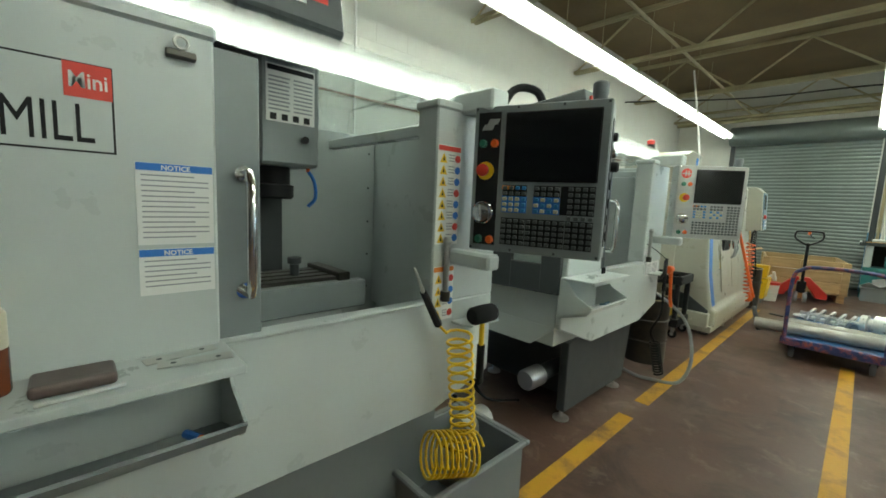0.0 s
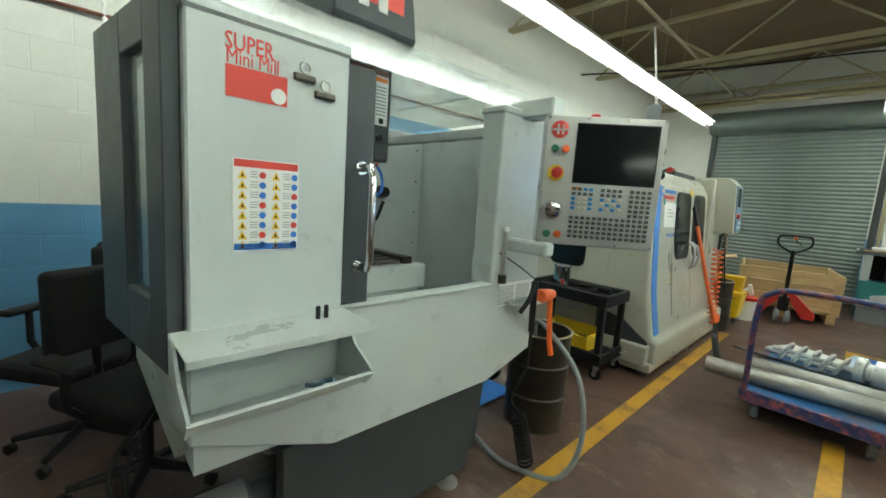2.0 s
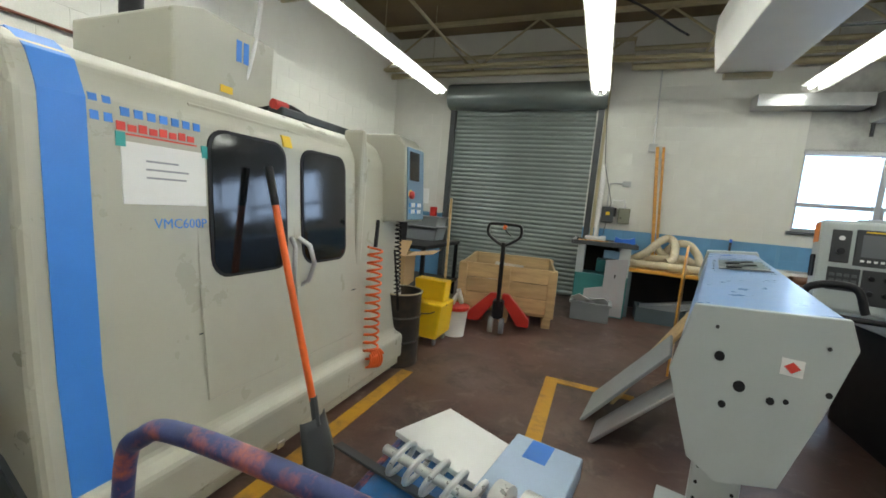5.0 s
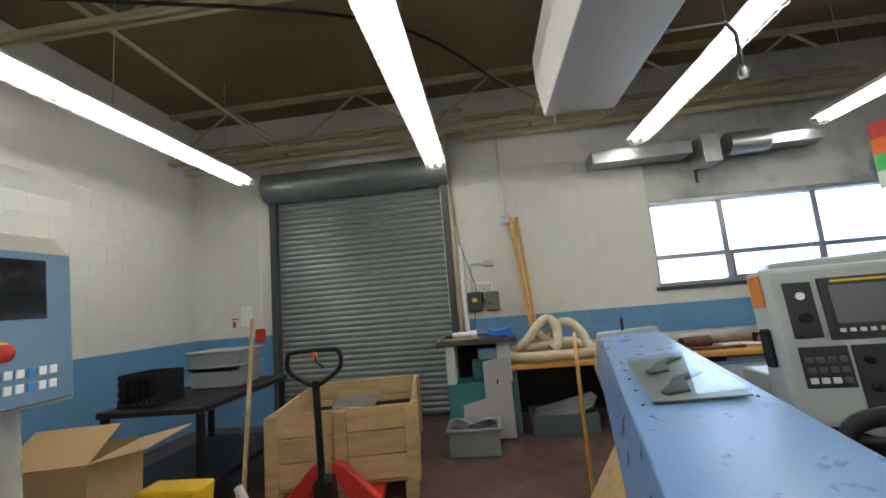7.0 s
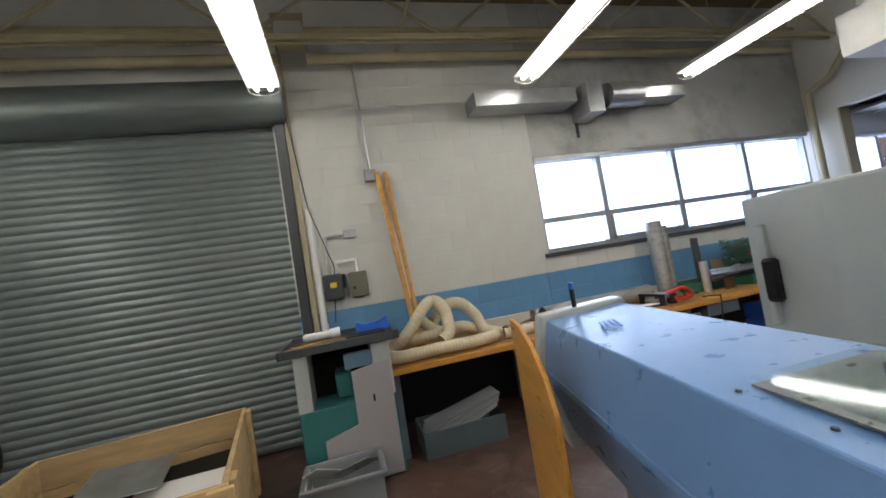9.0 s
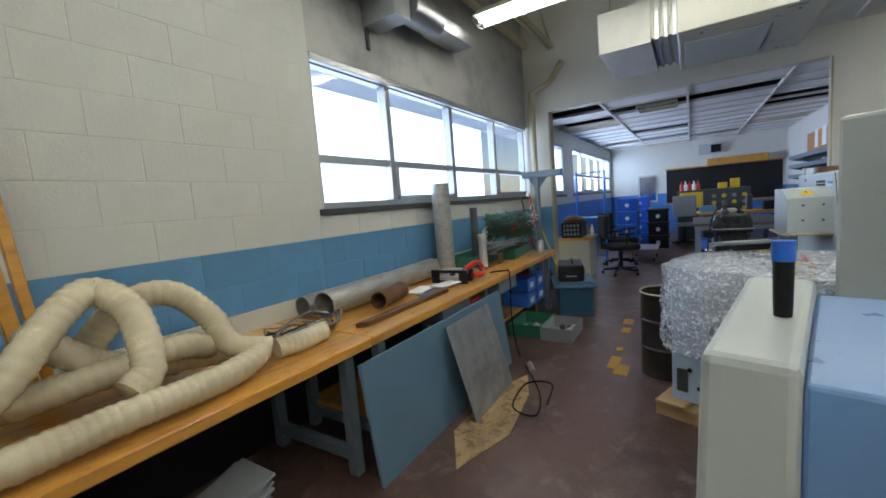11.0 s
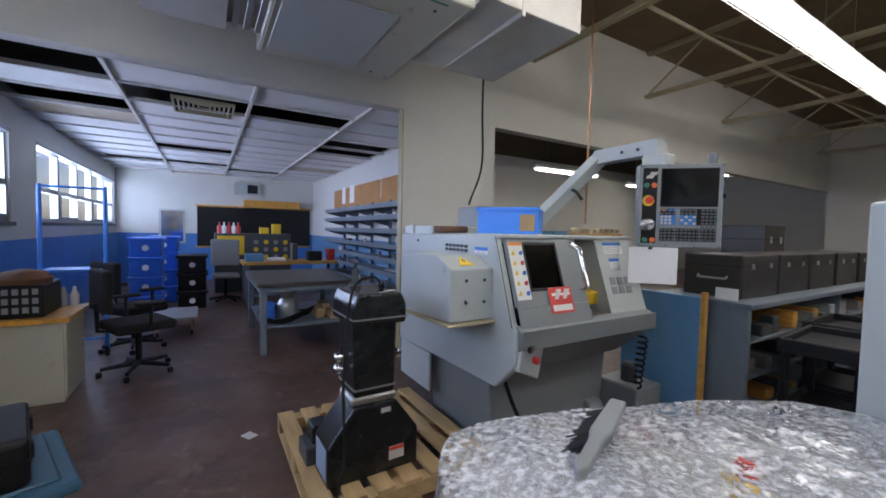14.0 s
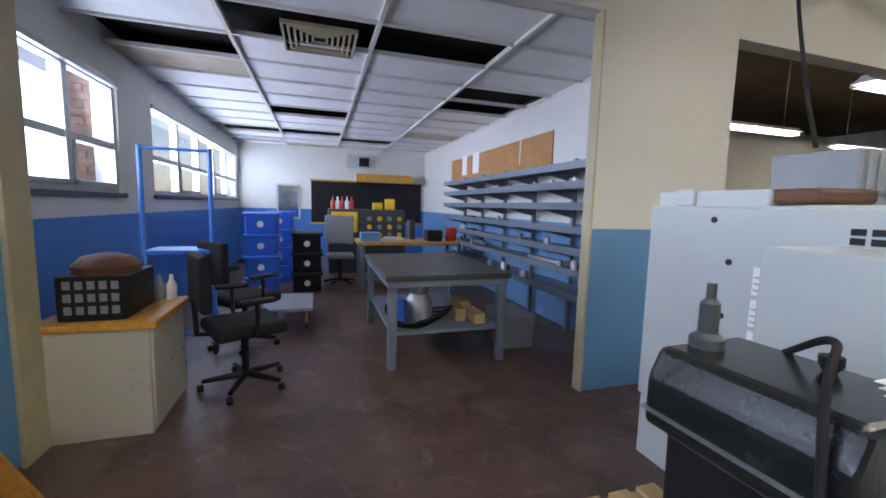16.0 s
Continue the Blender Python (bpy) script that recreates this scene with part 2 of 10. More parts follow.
def prism(name, pts, axis, a0, a1, mat, parent=None, bevel=0.004, label="", seg=1):
    """Extrudes an outline along an axis: for x the outline is (y, z), for y (x, z), for z (x, y)."""
    bm = bmesh.new()

    def at(p, a):
        return {"x": (a, p[0], p[1]), "y": (p[0], a, p[1]), "z": (p[0], p[1], a)}[axis]

    lo = [bm.verts.new(at(p, a0)) for p in pts]
    hi = [bm.verts.new(at(p, a1)) for p in pts]
    n = len(pts)
    for i in range(n):
        bm.faces.new((lo[i], lo[(i + 1) % n], hi[(i + 1) % n], hi[i]))
    bm.faces.new(lo[::-1])
    bm.faces.new(hi)
    bmesh.ops.recalc_face_normals(bm, faces=bm.faces)
    if bevel:
        bmesh.ops.bevel(bm, geom=list(bm.edges), offset=bevel, segments=seg, affect="EDGES", profile=0.5)
    return part(name, bm, mat, parent, label)


def bm_tube(bm, pts, r, n=8, caps=True):
    """Sweeps a round section along points; r is one radius or one for each point."""
    pts = [Vector(p) for p in pts]
    rs = r if isinstance(r, (list, tuple)) else [r] * len(pts)
    rings, up = [], None
    for i, p in enumerate(pts):
        d = (pts[min(i + 1, len(pts) - 1)] - pts[max(i - 1, 0)]).normalized()
        if up is None:
            up = d.orthogonal().normalized()
        up = (up - d * up.dot(d))
        up = up.normalized() if up.length > 1e-6 else d.orthogonal().normalized()
        s = d.cross(up)
        rings.append([bm.verts.new(p + (up * math.cos(k * math.tau / n) + s * math.sin(k * math.tau / n)) * rs[i]) for k in range(n)])
    for a, b in zip(rings, rings[1:]):
        for k in range(n):
            bm.faces.new((a[k], a[(k + 1) % n], b[(k + 1) % n], b[k]))
    if caps:
        bm.faces.new(rings[0][::-1])
        bm.faces.new(rings[-1])
    return bm


def tube(name, pts, r, mat, parent=None, n=8, label=""):
    return smooth(part(name, bm_tube(bmesh.new(), pts, r, n), mat, parent, label))


def lathe_part(name, prof, mat, parent=None, at=(0, 0, 0), axis="z", n=24, label="", caps=True):
    """Turns an outline of (radius, height) round an axis."""
    bm = bmesh.new()
    rings = []
    for r, h in prof:
        ring = []
        for k in range(n):
            c, s = math.cos(k * math.tau / n) * max(r, 1e-4), math.sin(k * math.tau / n) * max(r, 1e-4)
            q = {"z": (c, s, h), "x": (h, c, s), "y": (s, h, c)}[axis]
            ring.append(bm.verts.new((at[0] + q[0], at[1] + q[1], at[2] + q[2])))
        rings.append(ring)
    for a, b in zip(rings, rings[1:]):
        for k in range(n):
            bm.faces.new((a[k], a[(k + 1) % n], b[(k + 1) % n], b[k]))
    if caps:
        bm.faces.new(rings[0][::-1])
        bm.faces.new(rings[-1])
    bmesh.ops.recalc_face_normals(bm, faces=bm.faces)
    return smooth(part(name, bm, mat, parent, label))


def curve_pts(ctrl, n=8):
    """A smooth line through control points."""
    c = [Vector(p) for p in ctrl]
    c = [c[0] * 2 - c[1]] + c + [c[-1] * 2 - c[-2]]
    out = []
    for i in range(1, len(c) - 2):
        for k in range(n):
            u = k / n
            a, b, d, e = c[i - 1], c[i], c[i + 1], c[i + 2]
            out.append(0.5 * ((2 * b) + (d - a) * u + (2 * a - 5 * b + 4 * d - e) * u * u + (3 * b - a - 3 * d + e) * u ** 3))
    return out + [c[-2]]


def coil(p0, p1, r, turns, n=10):
    """A helix from p0 to p1."""
    p0, p1 = Vector(p0), Vector(p1)
    d = (p1 - p0).normalized()
    u = d.orthogonal().normalized()
    s = d.cross(u)
    k = int(turns * n)
    return [p0.lerp(p1, i / k) + (u * math.cos(i / n * math.tau) + s * math.sin(i / n * math.tau)) * r for i in range(k + 1)]


def lettering(text, size, m, mat, parent, name="lettering", bold=0.0, squeeze=1.0):
    """Raised letters as a mesh; m places them, x along the line and z out of the surface."""
    cu = bpy.data.curves.new(name, "FONT")
    cu.body, cu.size, cu.extrude, cu.offset, cu.resolution_u = text, size, 0.0006, bold, 2
    tmp = bpy.data.objects.new(name, cu)
    scene.collection.objects.link(tmp)
    me = bpy.data.meshes.new_from_object(tmp.evaluated_get(bpy.context.evaluated_depsgraph_get()))
    bpy.data.objects.remove(tmp)
    bpy.data.curves.remove(cu)
    me.transform(m @ Matrix.Diagonal((squeeze, 1, 1, 1)))
    me.materials.clear()
    me.materials.append(mat)
    ob = new(name, me)
    ob.parent = parent
    return ob


def on_east(x, y, z):
    """Writing on a face that looks east (+x): the line runs north."""
    return pose(x, y, z, 90, 0, 90)


def on_south(x, y, z):
    """Writing on a face that looks south (-y): the line runs east."""
    return pose(x, y, z, 90, 0, 0)


def structure(ob, label):
    return tagged(ob, label, "", "", "structure")


# ---------------------------------------------------------------- the hall: floor, walls, roof
XW, YN, XE, YS = -3.64, 11.37, 7.08, -9.0
ZR = 4.35
hall_floor = structure(box("floor", (XW - 0.2, 15.3, YS - 0.2, YN + 0.2, -0.2, 0.0), FLOOR, bevel=0), "worn red-brown sealed concrete floor")


def wall_x(name, x0, x1, y0, y1, z_split, top, label, low=BLUE_WALL, high=WHITE_WALL):
    """Upper and lower paint bands of one wall."""
    e = structure(box(name, (x0, x1, y0, y1, z_split, top), high, bevel=0), label)
    box("painted_dado", (x0, x1, y0, y1, 0, z_split), low, e, bevel=0, label="blue painted lower band")
    return e


ZB = 1.2
wall_x("wall_west", XW - 0.2, XW, YS, 3.95, ZB, ZR, "white painted block wall with a blue lower band")
wall_x("wall_west_north", XW - 0.2, XW, 7.4, YN + 0.2, ZB, ZR, "white painted block wall with a blue lower band")
structure(box("wall_west_lintel", (XW - 0.2, XW, 3.95, 7.4, 2.22, ZR), WHITE_WALL, bevel=0), "white painted block wall above the blue door")
structure(box("wall_west_sill", (XW - 0.2, XW, 5.2, 7.4, 0, 1.25), BLUE_WALL, bevel=0), "blue painted block wall under the office windows")
wall_x("wall_north_west", XW, -2.46, YN, YN + 0.25, ZB, ZR, "white painted block wall with a blue lower band")
wall_x("wall_north_middle", 0.08, 2.70, YN, YN + 0.25, ZB, ZR, "white painted block wall with a blue lower band")
structure(box("wall_north_lintel", (-2.46, 0.08, YN, YN + 0.25, 3.1, ZR), WHITE_WALL, bevel=0), "white wall above the roller door")
structure(box("wall_north_above_windows", (2.70, 7.14, YN, YN + 0.25, 2.52, ZR), SOOTY, bevel=0), "sooty white wall above the windows")
structure(wall_x("wall_north_below_windows", 2.70, 7.14, YN, YN + 0.25, ZB, 1.41, "white and blue painted block wall under the windows"), "white and blue painted block wall under the windows")
structure(box("wall_south", (XW, 15.3, YS - 0.2, YS, 0, ZR), CREAM_WALL, bevel=0), "cream wall at the far end of the hall")
structure(box("ceiling", (XW - 0.2, 15.3, YS - 0.2, YN + 0.2, ZR, ZR + 0.1), DECK, bevel=0), "tan painted roof deck")

# partition between hall and office, with its two openings
structure(box("wall_east_header", (XE, XE + 0.15, YS, YN, 2.70, ZR), CREAM_WALL, bevel=0), "cream painted header over wide openings")
structure(wall_x("wall_east_pier", XE, XE + 0.07, 6.47, 7.73, 1.22, 2.70, "", BLUE_WALL, CREAM_WALL), "cream and blue painted pier between two openings")
structure(wall_x("wall_east_return", XE, XE + 0.15, 10.98, YN, 1.22, 2.70, "", BLUE_WALL, CREAM_WALL), "narrow cream and blue wall return beside the opening")
structure(wall_x("office_wall_east", 15.1, 15.3, 6.87, YN + 0.2, 1.2, 2.75, "", OFFICE_BLUE, WHITE_WALL), "white and blue end wall of the office")
structure(box("office_wall_south", (XE + 0.07, 15.1, 6.72, 6.87, 0, 2.75), WHITE_WALL, bevel=0), "white office wall behind the shelves")
# shade over the missing tiles, painted as a near-black sheet
structure(box("office_ceiling", (XE + 0.15, 15.1, 6.72, YN + 0.2, 2.86, 2.92), HOLLOW_SHADE, bevel=0), "near-black sheet painted as the shade above the suspended ceiling")
structure(wall_x("office_wall_north_low", XE + 0.15, 15.1, YN, YN + 0.2, 1.2, 1.40, "", OFFICE_BLUE, WHITE_WALL), "blue office wall under the windows")
structure(box("office_wall_north_high", (XE + 0.15, 15.1, YN, YN + 0.2, 2.42, 2.86), WHITE_WALL, bevel=0), "white office wall above the windows")
structure(box("wall_far_east", (15.1, 15.3, YS, 6.72, 0, ZR), CREAM_WALL, bevel=0), "cream wall at the far side")

# ---------------------------------------------------------------- openings: roller door, windows, blue door
roller_door = thing("roller_door", (-2.38, 11.40, 0), "closed grey-green steel roller door in dark jambs", "roller door", kind="structure")
SLAT_W = 2.40
slat_bm = bmesh.new()
n_arc = 6
for k in range(n_arc + 1):
    a = math.pi * k / n_arc
    for xx in (0, SLAT_W):
        slat_bm.verts.new((xx, -0.012 * math.sin(a), 0.074 * k / n_arc))
slat_bm.verts.ensure_lookup_table()
for k in range(n_arc):
    slat_bm.faces.new([slat_bm.verts[i] for i in (2 * k, 2 * k + 1, 2 * k + 3, 2 * k + 2)])
slat_me = bpy.data.meshes.new("slat")
slat_bm.to_mesh(slat_me)
slat_bm.free()
slat_me.materials.append(ROLL_STEEL)
for i in range(41):
    s = new("slat", slat_me)
    s.parent = roller_door
    s.matrix_local = pose(0, 0.02, 0.02 + i * 0.0752)
box("backing", (0, SLAT_W, 0.05, 0.07, 0, 3.15), DARK_GREY, roller_door)
for x0 in (-0.09, SLAT_W):
    box("jamb", (x0, x0 + 0.09, -0.08, 0.05, 0, 3.15), DARK_GREY, roller_door)
lathe_part("drum_cover", [(0.21, -0.12), (0.22, -0.11), (0.22, SLAT_W + 0.11), (0.21, SLAT_W + 0.12)], ROLL_STEEL, roller_door, (0, -0.06, 3.27), "x", 18)
box("chain_guide", (SLAT_W + 0.10, SLAT_W + 0.15, -0.1, -0.06, 0.9, 3.75), BEAM_PAINT, roller_door)
tube("chain", [(SLAT_W + 0.12, -0.13, 3.1), (SLAT_W + 0.2, -0.12, 2.2), (SLAT_W + 0.36, -0.1, 1.62), (SLAT_W + 0.3, -0.1, 1.1)], 0.006, DARK_GREY, roller_door, 6)
tube("conduit", [(SLAT_W + 0.2, -0.09, 0.9), (SLAT_W + 0.2, -0.09, 2.2)], 0.035, PAPER, roller_door, 10)


def window_unit(name, x0, x1, z0, z1, cols, split, y=YN, marks=None):
    """A steel window with tall upper panes over low vents."""
    w = thing(name, (x0, y, z0), "painted steel window with clear panes facing a bright sky", "window", kind="structure")
    wd, h = x1 - x0, z1 - z0
    xs = marks or [wd * i / cols for i in range(cols + 1)]
    for b in ((0, wd, 0, 0.05), (0, wd, h - 0.07, h)):
        box("window_frame", (b[0], b[1], 0.03, 0.11, b[2], b[3]), GALV, w)
    for i in range(cols + 1):
        x = xs[i]
        box("mullion", (max(0, x - 0.035), min(wd, x + 0.035), 0.025, 0.115, 0.05, h - 0.07), GALV, w)
    for i in range(cols):
        a, b = xs[i] + 0.035, xs[i + 1] - 0.035
        zs = h * split
        box("transom", (a, b, 0.03, 0.11, zs - 0.03, zs + 0.03), GALV, w)
        if i % 2 == 1 or cols < 3:
            for c in ((a, a + 0.03, 0.05, zs - 0.03), (b - 0.03, b, 0.05, zs - 0.03)):
                box("vent_frame", (c[0], c[1], 0.01, 0.1, c[2], c[3]), GALV, w)
            box("vent_frame", (a, b, 0.01, 0.1, 0.05, 0.085), GALV, w)
        for zz0, zz1 in ((0.05, zs - 0.03), (zs + 0.03, h - 0.07)):
            p = box("pane", (a, b, 0.065, 0.071, zz0, zz1), CLEAR, w, bevel=0)
            p.visible_shadow = False
    box("window_sill", (-0.05, wd + 0.05, -0.03, 0.12, -0.045, 0.0), DARK_GREY, w, label="dark stone sill")
    box("blind_rail", (0, wd, -0.02, 0.03, h - 0.06, h - 0.01), GALV, w, label="thin metal blind rail")
    return w


window_unit("window_1", 2.70, 7.0, 1.41, 2.52, 4, 0.335, marks=[0.0, 0.88, 1.99, 3.16, 4.30])
window_unit("window_2", 7.75, 9.25, 1.40, 2.42, 2, 0.42)
window_unit("window_3", 10.05, 14.9, 1.40, 2.42, 5, 0.42)
structure(box("office_wall_north_pier", (9.25, 10.05, YN, YN + 0.2, 1.4, 2.42), WHITE_WALL, bevel=0), "white wall between office windows")
structure(box("office_wall_north_corner", (XE + 0.15, 7.75, YN, YN + 0.2, 1.4, 2.42), WHITE_WALL, bevel=0), "white wall beside the office window")
structure(box("office_wall_north_end", (14.9, 15.1, YN, YN + 0.2, 1.4, 2.42), WHITE_WALL, bevel=0), "white wall at the end of the office windows")
snow = structure(box("ground", (-60, 90, YN + 0.3, 160, -0.35, -0.3), PAPER, bevel=0), "pale bright ground outside")
BRICK = material("brown_brick", (0.24, 0.13, 0.09), 0.8, vary=0.25, scale=6, grain=60, bump=0.3)
brick_wing = thing("brick_wing", (9.30, YN + 0.205, -0.3), "brown brick pier of the outer wall between the windows", "building")
box("wall", (0.012, 0.7, 0, 0.3, 0, 3.0), BRICK, brick_wing, bevel=0)
BRICK_BM = bm_box(bmesh.new(), (0, 0.02, 0, 0.195, 0, 0.062), 0.003)
BRICK_MESH = bpy.data.meshes.new("brick")
BRICK_BM.to_mesh(BRICK_MESH)
BRICK_BM.free()
BRICK_MESH.materials.append(BRICK)
for r in range(20):
    for c in range(1):
        o = new("brick", BRICK_MESH)
        o.parent = brick_wing
        o.matrix_local = pose(0, 0.02 + c * 0.21 + (r % 2) * 0.06, 1.5 + r * 0.075)
SKY_GLOW = material("bright_hazy_sky", (0.58, 0.79, 1.0), 1.0, vary=0.0, bump=0, emit=5.0)
structure(box("backdrop", (-70, 110, 62, 62.2, -0.3, 60), SKY_GLOW, bevel=0), "bright hazy sky beyond the windows")
eave = structure(box("roof_eave", (1.5, 16, YN + 0.25, YN + 1.1, 2.72, 2.8), material("eave_white", (0.7, 0.72, 0.75), 0.6), bevel=0), "pale roof eave outside the windows")

blue_door = thing("door_1", (XW - 0.06, 4.05, 0), "closed blue steel door with a narrow wired-glass slot", "door", kind="structure")
box("door_leaf", (0, 0.045, 0.06, 0.96, 0.01, 2.06), DOOR_BLUE, blue_door)
box("vision_slot", (0.03, 0.05, 0.70, 0.82, 1.22, 1.84), PAPER, blue_door, label="narrow glass slot covered with white paper")
for a, b, c, d in ((0.685, 0.70, 1.2, 1.86), (0.82, 0.835, 1.2, 1.86), (0.70, 0.82, 1.2, 1.22), (0.70, 0.82, 1.84, 1.86)):
    box("slot_frame", (0.03, 0.06, a, b, c, d), DOOR_BLUE, blue_door)
box("notice", (0.046, 0.049, 0.36, 0.64, 1.42, 1.66), material("orange_paper", (0.8, 0.28, 0.12), 0.7), blue_door, label="orange paper notice")
for i in range(4):
    box("notice_line", (0.0495, 0.0505, 0.42, 0.58, 1.60 - i * 0.045, 1.61 - i * 0.045), DARK_GREY, blue_door, bevel=0)
lathe_part("handle_rose", [(0.03, 0), (0.03, 0.012), (0.012, 0.016), (0.012, 0.05)], CHROME, blue_door, (0.045, 0.88, 1.05), "x", 14)
tube("door_handle", [(0.09, 0.88, 1.05), (0.1, 0.86, 1.05), (0.1, 0.75, 1.05)], 0.011, CHROME, blue_door)
for b in ((0.0, 0.07, -0.1, 0.06, 0, 2.22), (0.0, 0.07, 0.96, 1.15, 0, 2.22), (0.0, 0.07, 0.06, 0.96, 2.07, 2.22)):
    box("door_frame", b, DOOR_BLUE, blue_door)
office_window = thing("window_4", (XW - 0.06, 5.2, 1.25), "blue framed interior office window with closed blinds", "window", kind="structure")
for b in ((0.0, 0.07, 0, 2.2, 0, 0.06), (0.0, 0.07, 0, 2.2, 0.88, 0.97), (0.0, 0.075, 0, 0.03, 0.06, 0.88), (0.0, 0.075, 0.72, 0.80, 0.06, 0.88), (0.0, 0.075, 1.45, 1.53, 0.06, 0.88), (0.0, 0.075, 2.17, 2.2, 0.06, 0.88)):
    box("window_frame", b, DOOR_BLUE, office_window)
for y0, y1 in ((0.03, 0.72), (0.8, 1.45), (1.53, 2.17)):
    box("pane", (0.03, 0.036, y0, y1, 0.06, 0.88), CLEAR, office_window, bevel=0)
    for k in range(20):
        sl = box("blind_slat", (-0.012, 0.012, y0 + 0.01, y1 - 0.01, -0.0012, 0.0012), material("pale_green_blind", (0.42, 0.5, 0.44), 0.5) if (k == 0 and y0 < 0.1) else bpy.data.materials["pale_green_blind"], office_window, bevel=0)
        sl.matrix_local = pose(-0.01, 0, 0.08 + k * 0.04, 0, 55, 0)
    box("back_panel", (-0.06, -0.04, y0, y1, 0.06, 0.88), GREY_PLASTIC, office_window)
pipe_red = tagged(tube("wall_pipe", [(XW + 0.03, -2, 2.42), (XW + 0.03, 7.9, 2.42)], 0.012, material("rusty_pipe", (0.2, 0.07, 0.04), 0.6), None), "thin rusty pipe running along the white wall", "pipe")
sign = thing("wall_sign", (XW + 0.005, 4.2, 2.46), "torn white plastic sign with red letters on the wall", "sign")
prism("panel", [(0, 0.06), (0.1, 0.02), (0.42, 0.12), (0.40, 0.26), (0, 0.24)], "x", 0, 0.006, PAPER, sign, bevel=0)
lettering("CA", 0.09, on_east(0.008, 0.12, 0.13), RED, sign)

# ---------------------------------------------------------------- roof joists, pipes, ducts and lamps
def joist(y, x0=XW, x1=XE, z0=3.62, z1=4.3):
    """An open-web roof truss spanning the hall."""
    j = thing("roof_truss", ((x0 + x1) / 2, y, z0), "cream painted open-web steel roof truss", "truss", "roof trusses")
    L = (x1 - x0) / 2
    h = z1 - z0
    for zz in (0, h):
        for dy in (-0.05, 0.015):
            box("chord", (-L, L, dy, dy + 0.035, zz, zz + 0.05), BEAM_PAINT, j)
    n = 12
    for i in range(n):
        a, b = -L + 2 * L * i / n, -L + 2 * L * (i + 1) / n
        z_a, z_b = (0.03, h) if i % 2 == 0 else (h, 0.03)
        tube("web", [(a, 0, z_a), (b, 0, z_b)], 0.017, BEAM_PAINT, j, 6)
    return j


for yy in (10.9, 8.4, 5.9, 3.4, 0.9, -1.6, -4.1, -6.6):
    joist(yy)
for xx in (-2.1, 1.3, 5.6):
    tagged(tube("roof_bridging", [(xx, YS, 3.70), (xx, YN, 3.70)], 0.02, BEAM_PAINT), "thin cream bridging rod under the roof", "rod")
for yy, zz, r in ((11.18, 3.62, 0.05), (11.1, 3.85, 0.035), (11.05, 3.3, 0.0)):
    if r:
        tagged(tube("ceiling_pipe", [(XW, yy, zz), (0.15, yy, zz), (0.15, yy, zz + 0.14), (0.42, yy, zz + 0.14), (0.42, yy, zz), (6.7, yy, zz)], r, BEAM_PAINT, None, 10), "cream painted pipe along the end wall", "pipe")
tagged(tube("corner_pipe", [(6.92, 11.2, 0.02), (6.92, 11.2, 3.0), (6.9, 10.9, 3.1), (6.9, 10.7, 3.35)], 0.045, BEAM_PAINT, None, 10), "cream yellow pipe in the corner by the opening", "pipe")
tagged(tube("overhead_cable", curve_pts([(-3.5, 7.6, 3.5), (-1.6, 7.9, 3.35), (0.0, 8.6, 3.45), (0.9, 9.6, 3.4)]), 0.012, RUBBER, None, 6), "black cable slung under the roof", "cable")

LAMP_LEN = 2.24


def strip_lamp(x, y, z=3.2):
    e = thing("strip_lamp", (x, y, z), "lit twin-tube fluorescent strip lamp with a wire guard", "lamp", "ceiling strip lamps")
    prism("housing", [(-0.03, 0.10), (0.03, 0.10), (0.06, 0.055), (0.13, 0.02), (0.13, 0.012), (-0.13, 0.012), (-0.13, 0.02), (-0.06, 0.055)], "y", 0, LAMP_LEN, FIXTURE, e, bevel=0)
    for dx in (-0.055, 0.055):
        tube("tube", [(dx, 0.04, -0.022), (dx, LAMP_LEN - 0.04, -0.022)], 0.019, TUBE_LIGHT, e, 8)
    for dx in (-0.12, -0.04, 0.04, 0.12):
        tube("guard_wire", [(dx, 0, -0.055 if abs(dx) < 0.1 else -0.02), (dx, LAMP_LEN, -0.055 if abs(dx) < 0.1 else -0.02)], 0.0025, FIXTURE, e, 4)
    hoop = tube("guard_hoop", [(-0.13, 0, 0.0), (-0.12, 0, -0.03), (-0.05, 0, -0.057), (0.05, 0, -0.057), (0.12, 0, -0.03), (0.13, 0, 0.0)], 0.002, FIXTURE, e, 4)
    for k in range(1, 25):
        o = new("guard_hoop", hoop.data)
        o.parent = e
        o.matrix_local = pose(0, k * LAMP_LEN / 24, 0)
    for yy in (0.4, LAMP_LEN - 0.4):
        tube("hanger", [(0, yy, 0.1), (0, yy, ZR - z)], 0.004, BEAM_PAINT, e, 5)
    return e


first_lamp = strip_lamp(-2.43, 10.71 - LAMP_LEN)
for x, y_end, count in ((-2.43, 10.71, 5), (0.03, 10.9, 5), (2.5, 10.87, 5), (4.58, 10.92, 5)):
    for k in range(count):
        if x == -2.43 and k == 0:
            continue
        copy_thing(first_lamp, pose(x, y_end - LAMP_LEN - k * (LAMP_LEN + 0.012), 3.2))
# lamps beyond the second opening
low_lamp = strip_lamp(10.4, 0.33, 3.0)
for x, y in ((8.0, 0.9), (8.1, -1.9), (11.0, -4.2)):
    copy_thing(low_lamp, pose(x, y, 3.0))

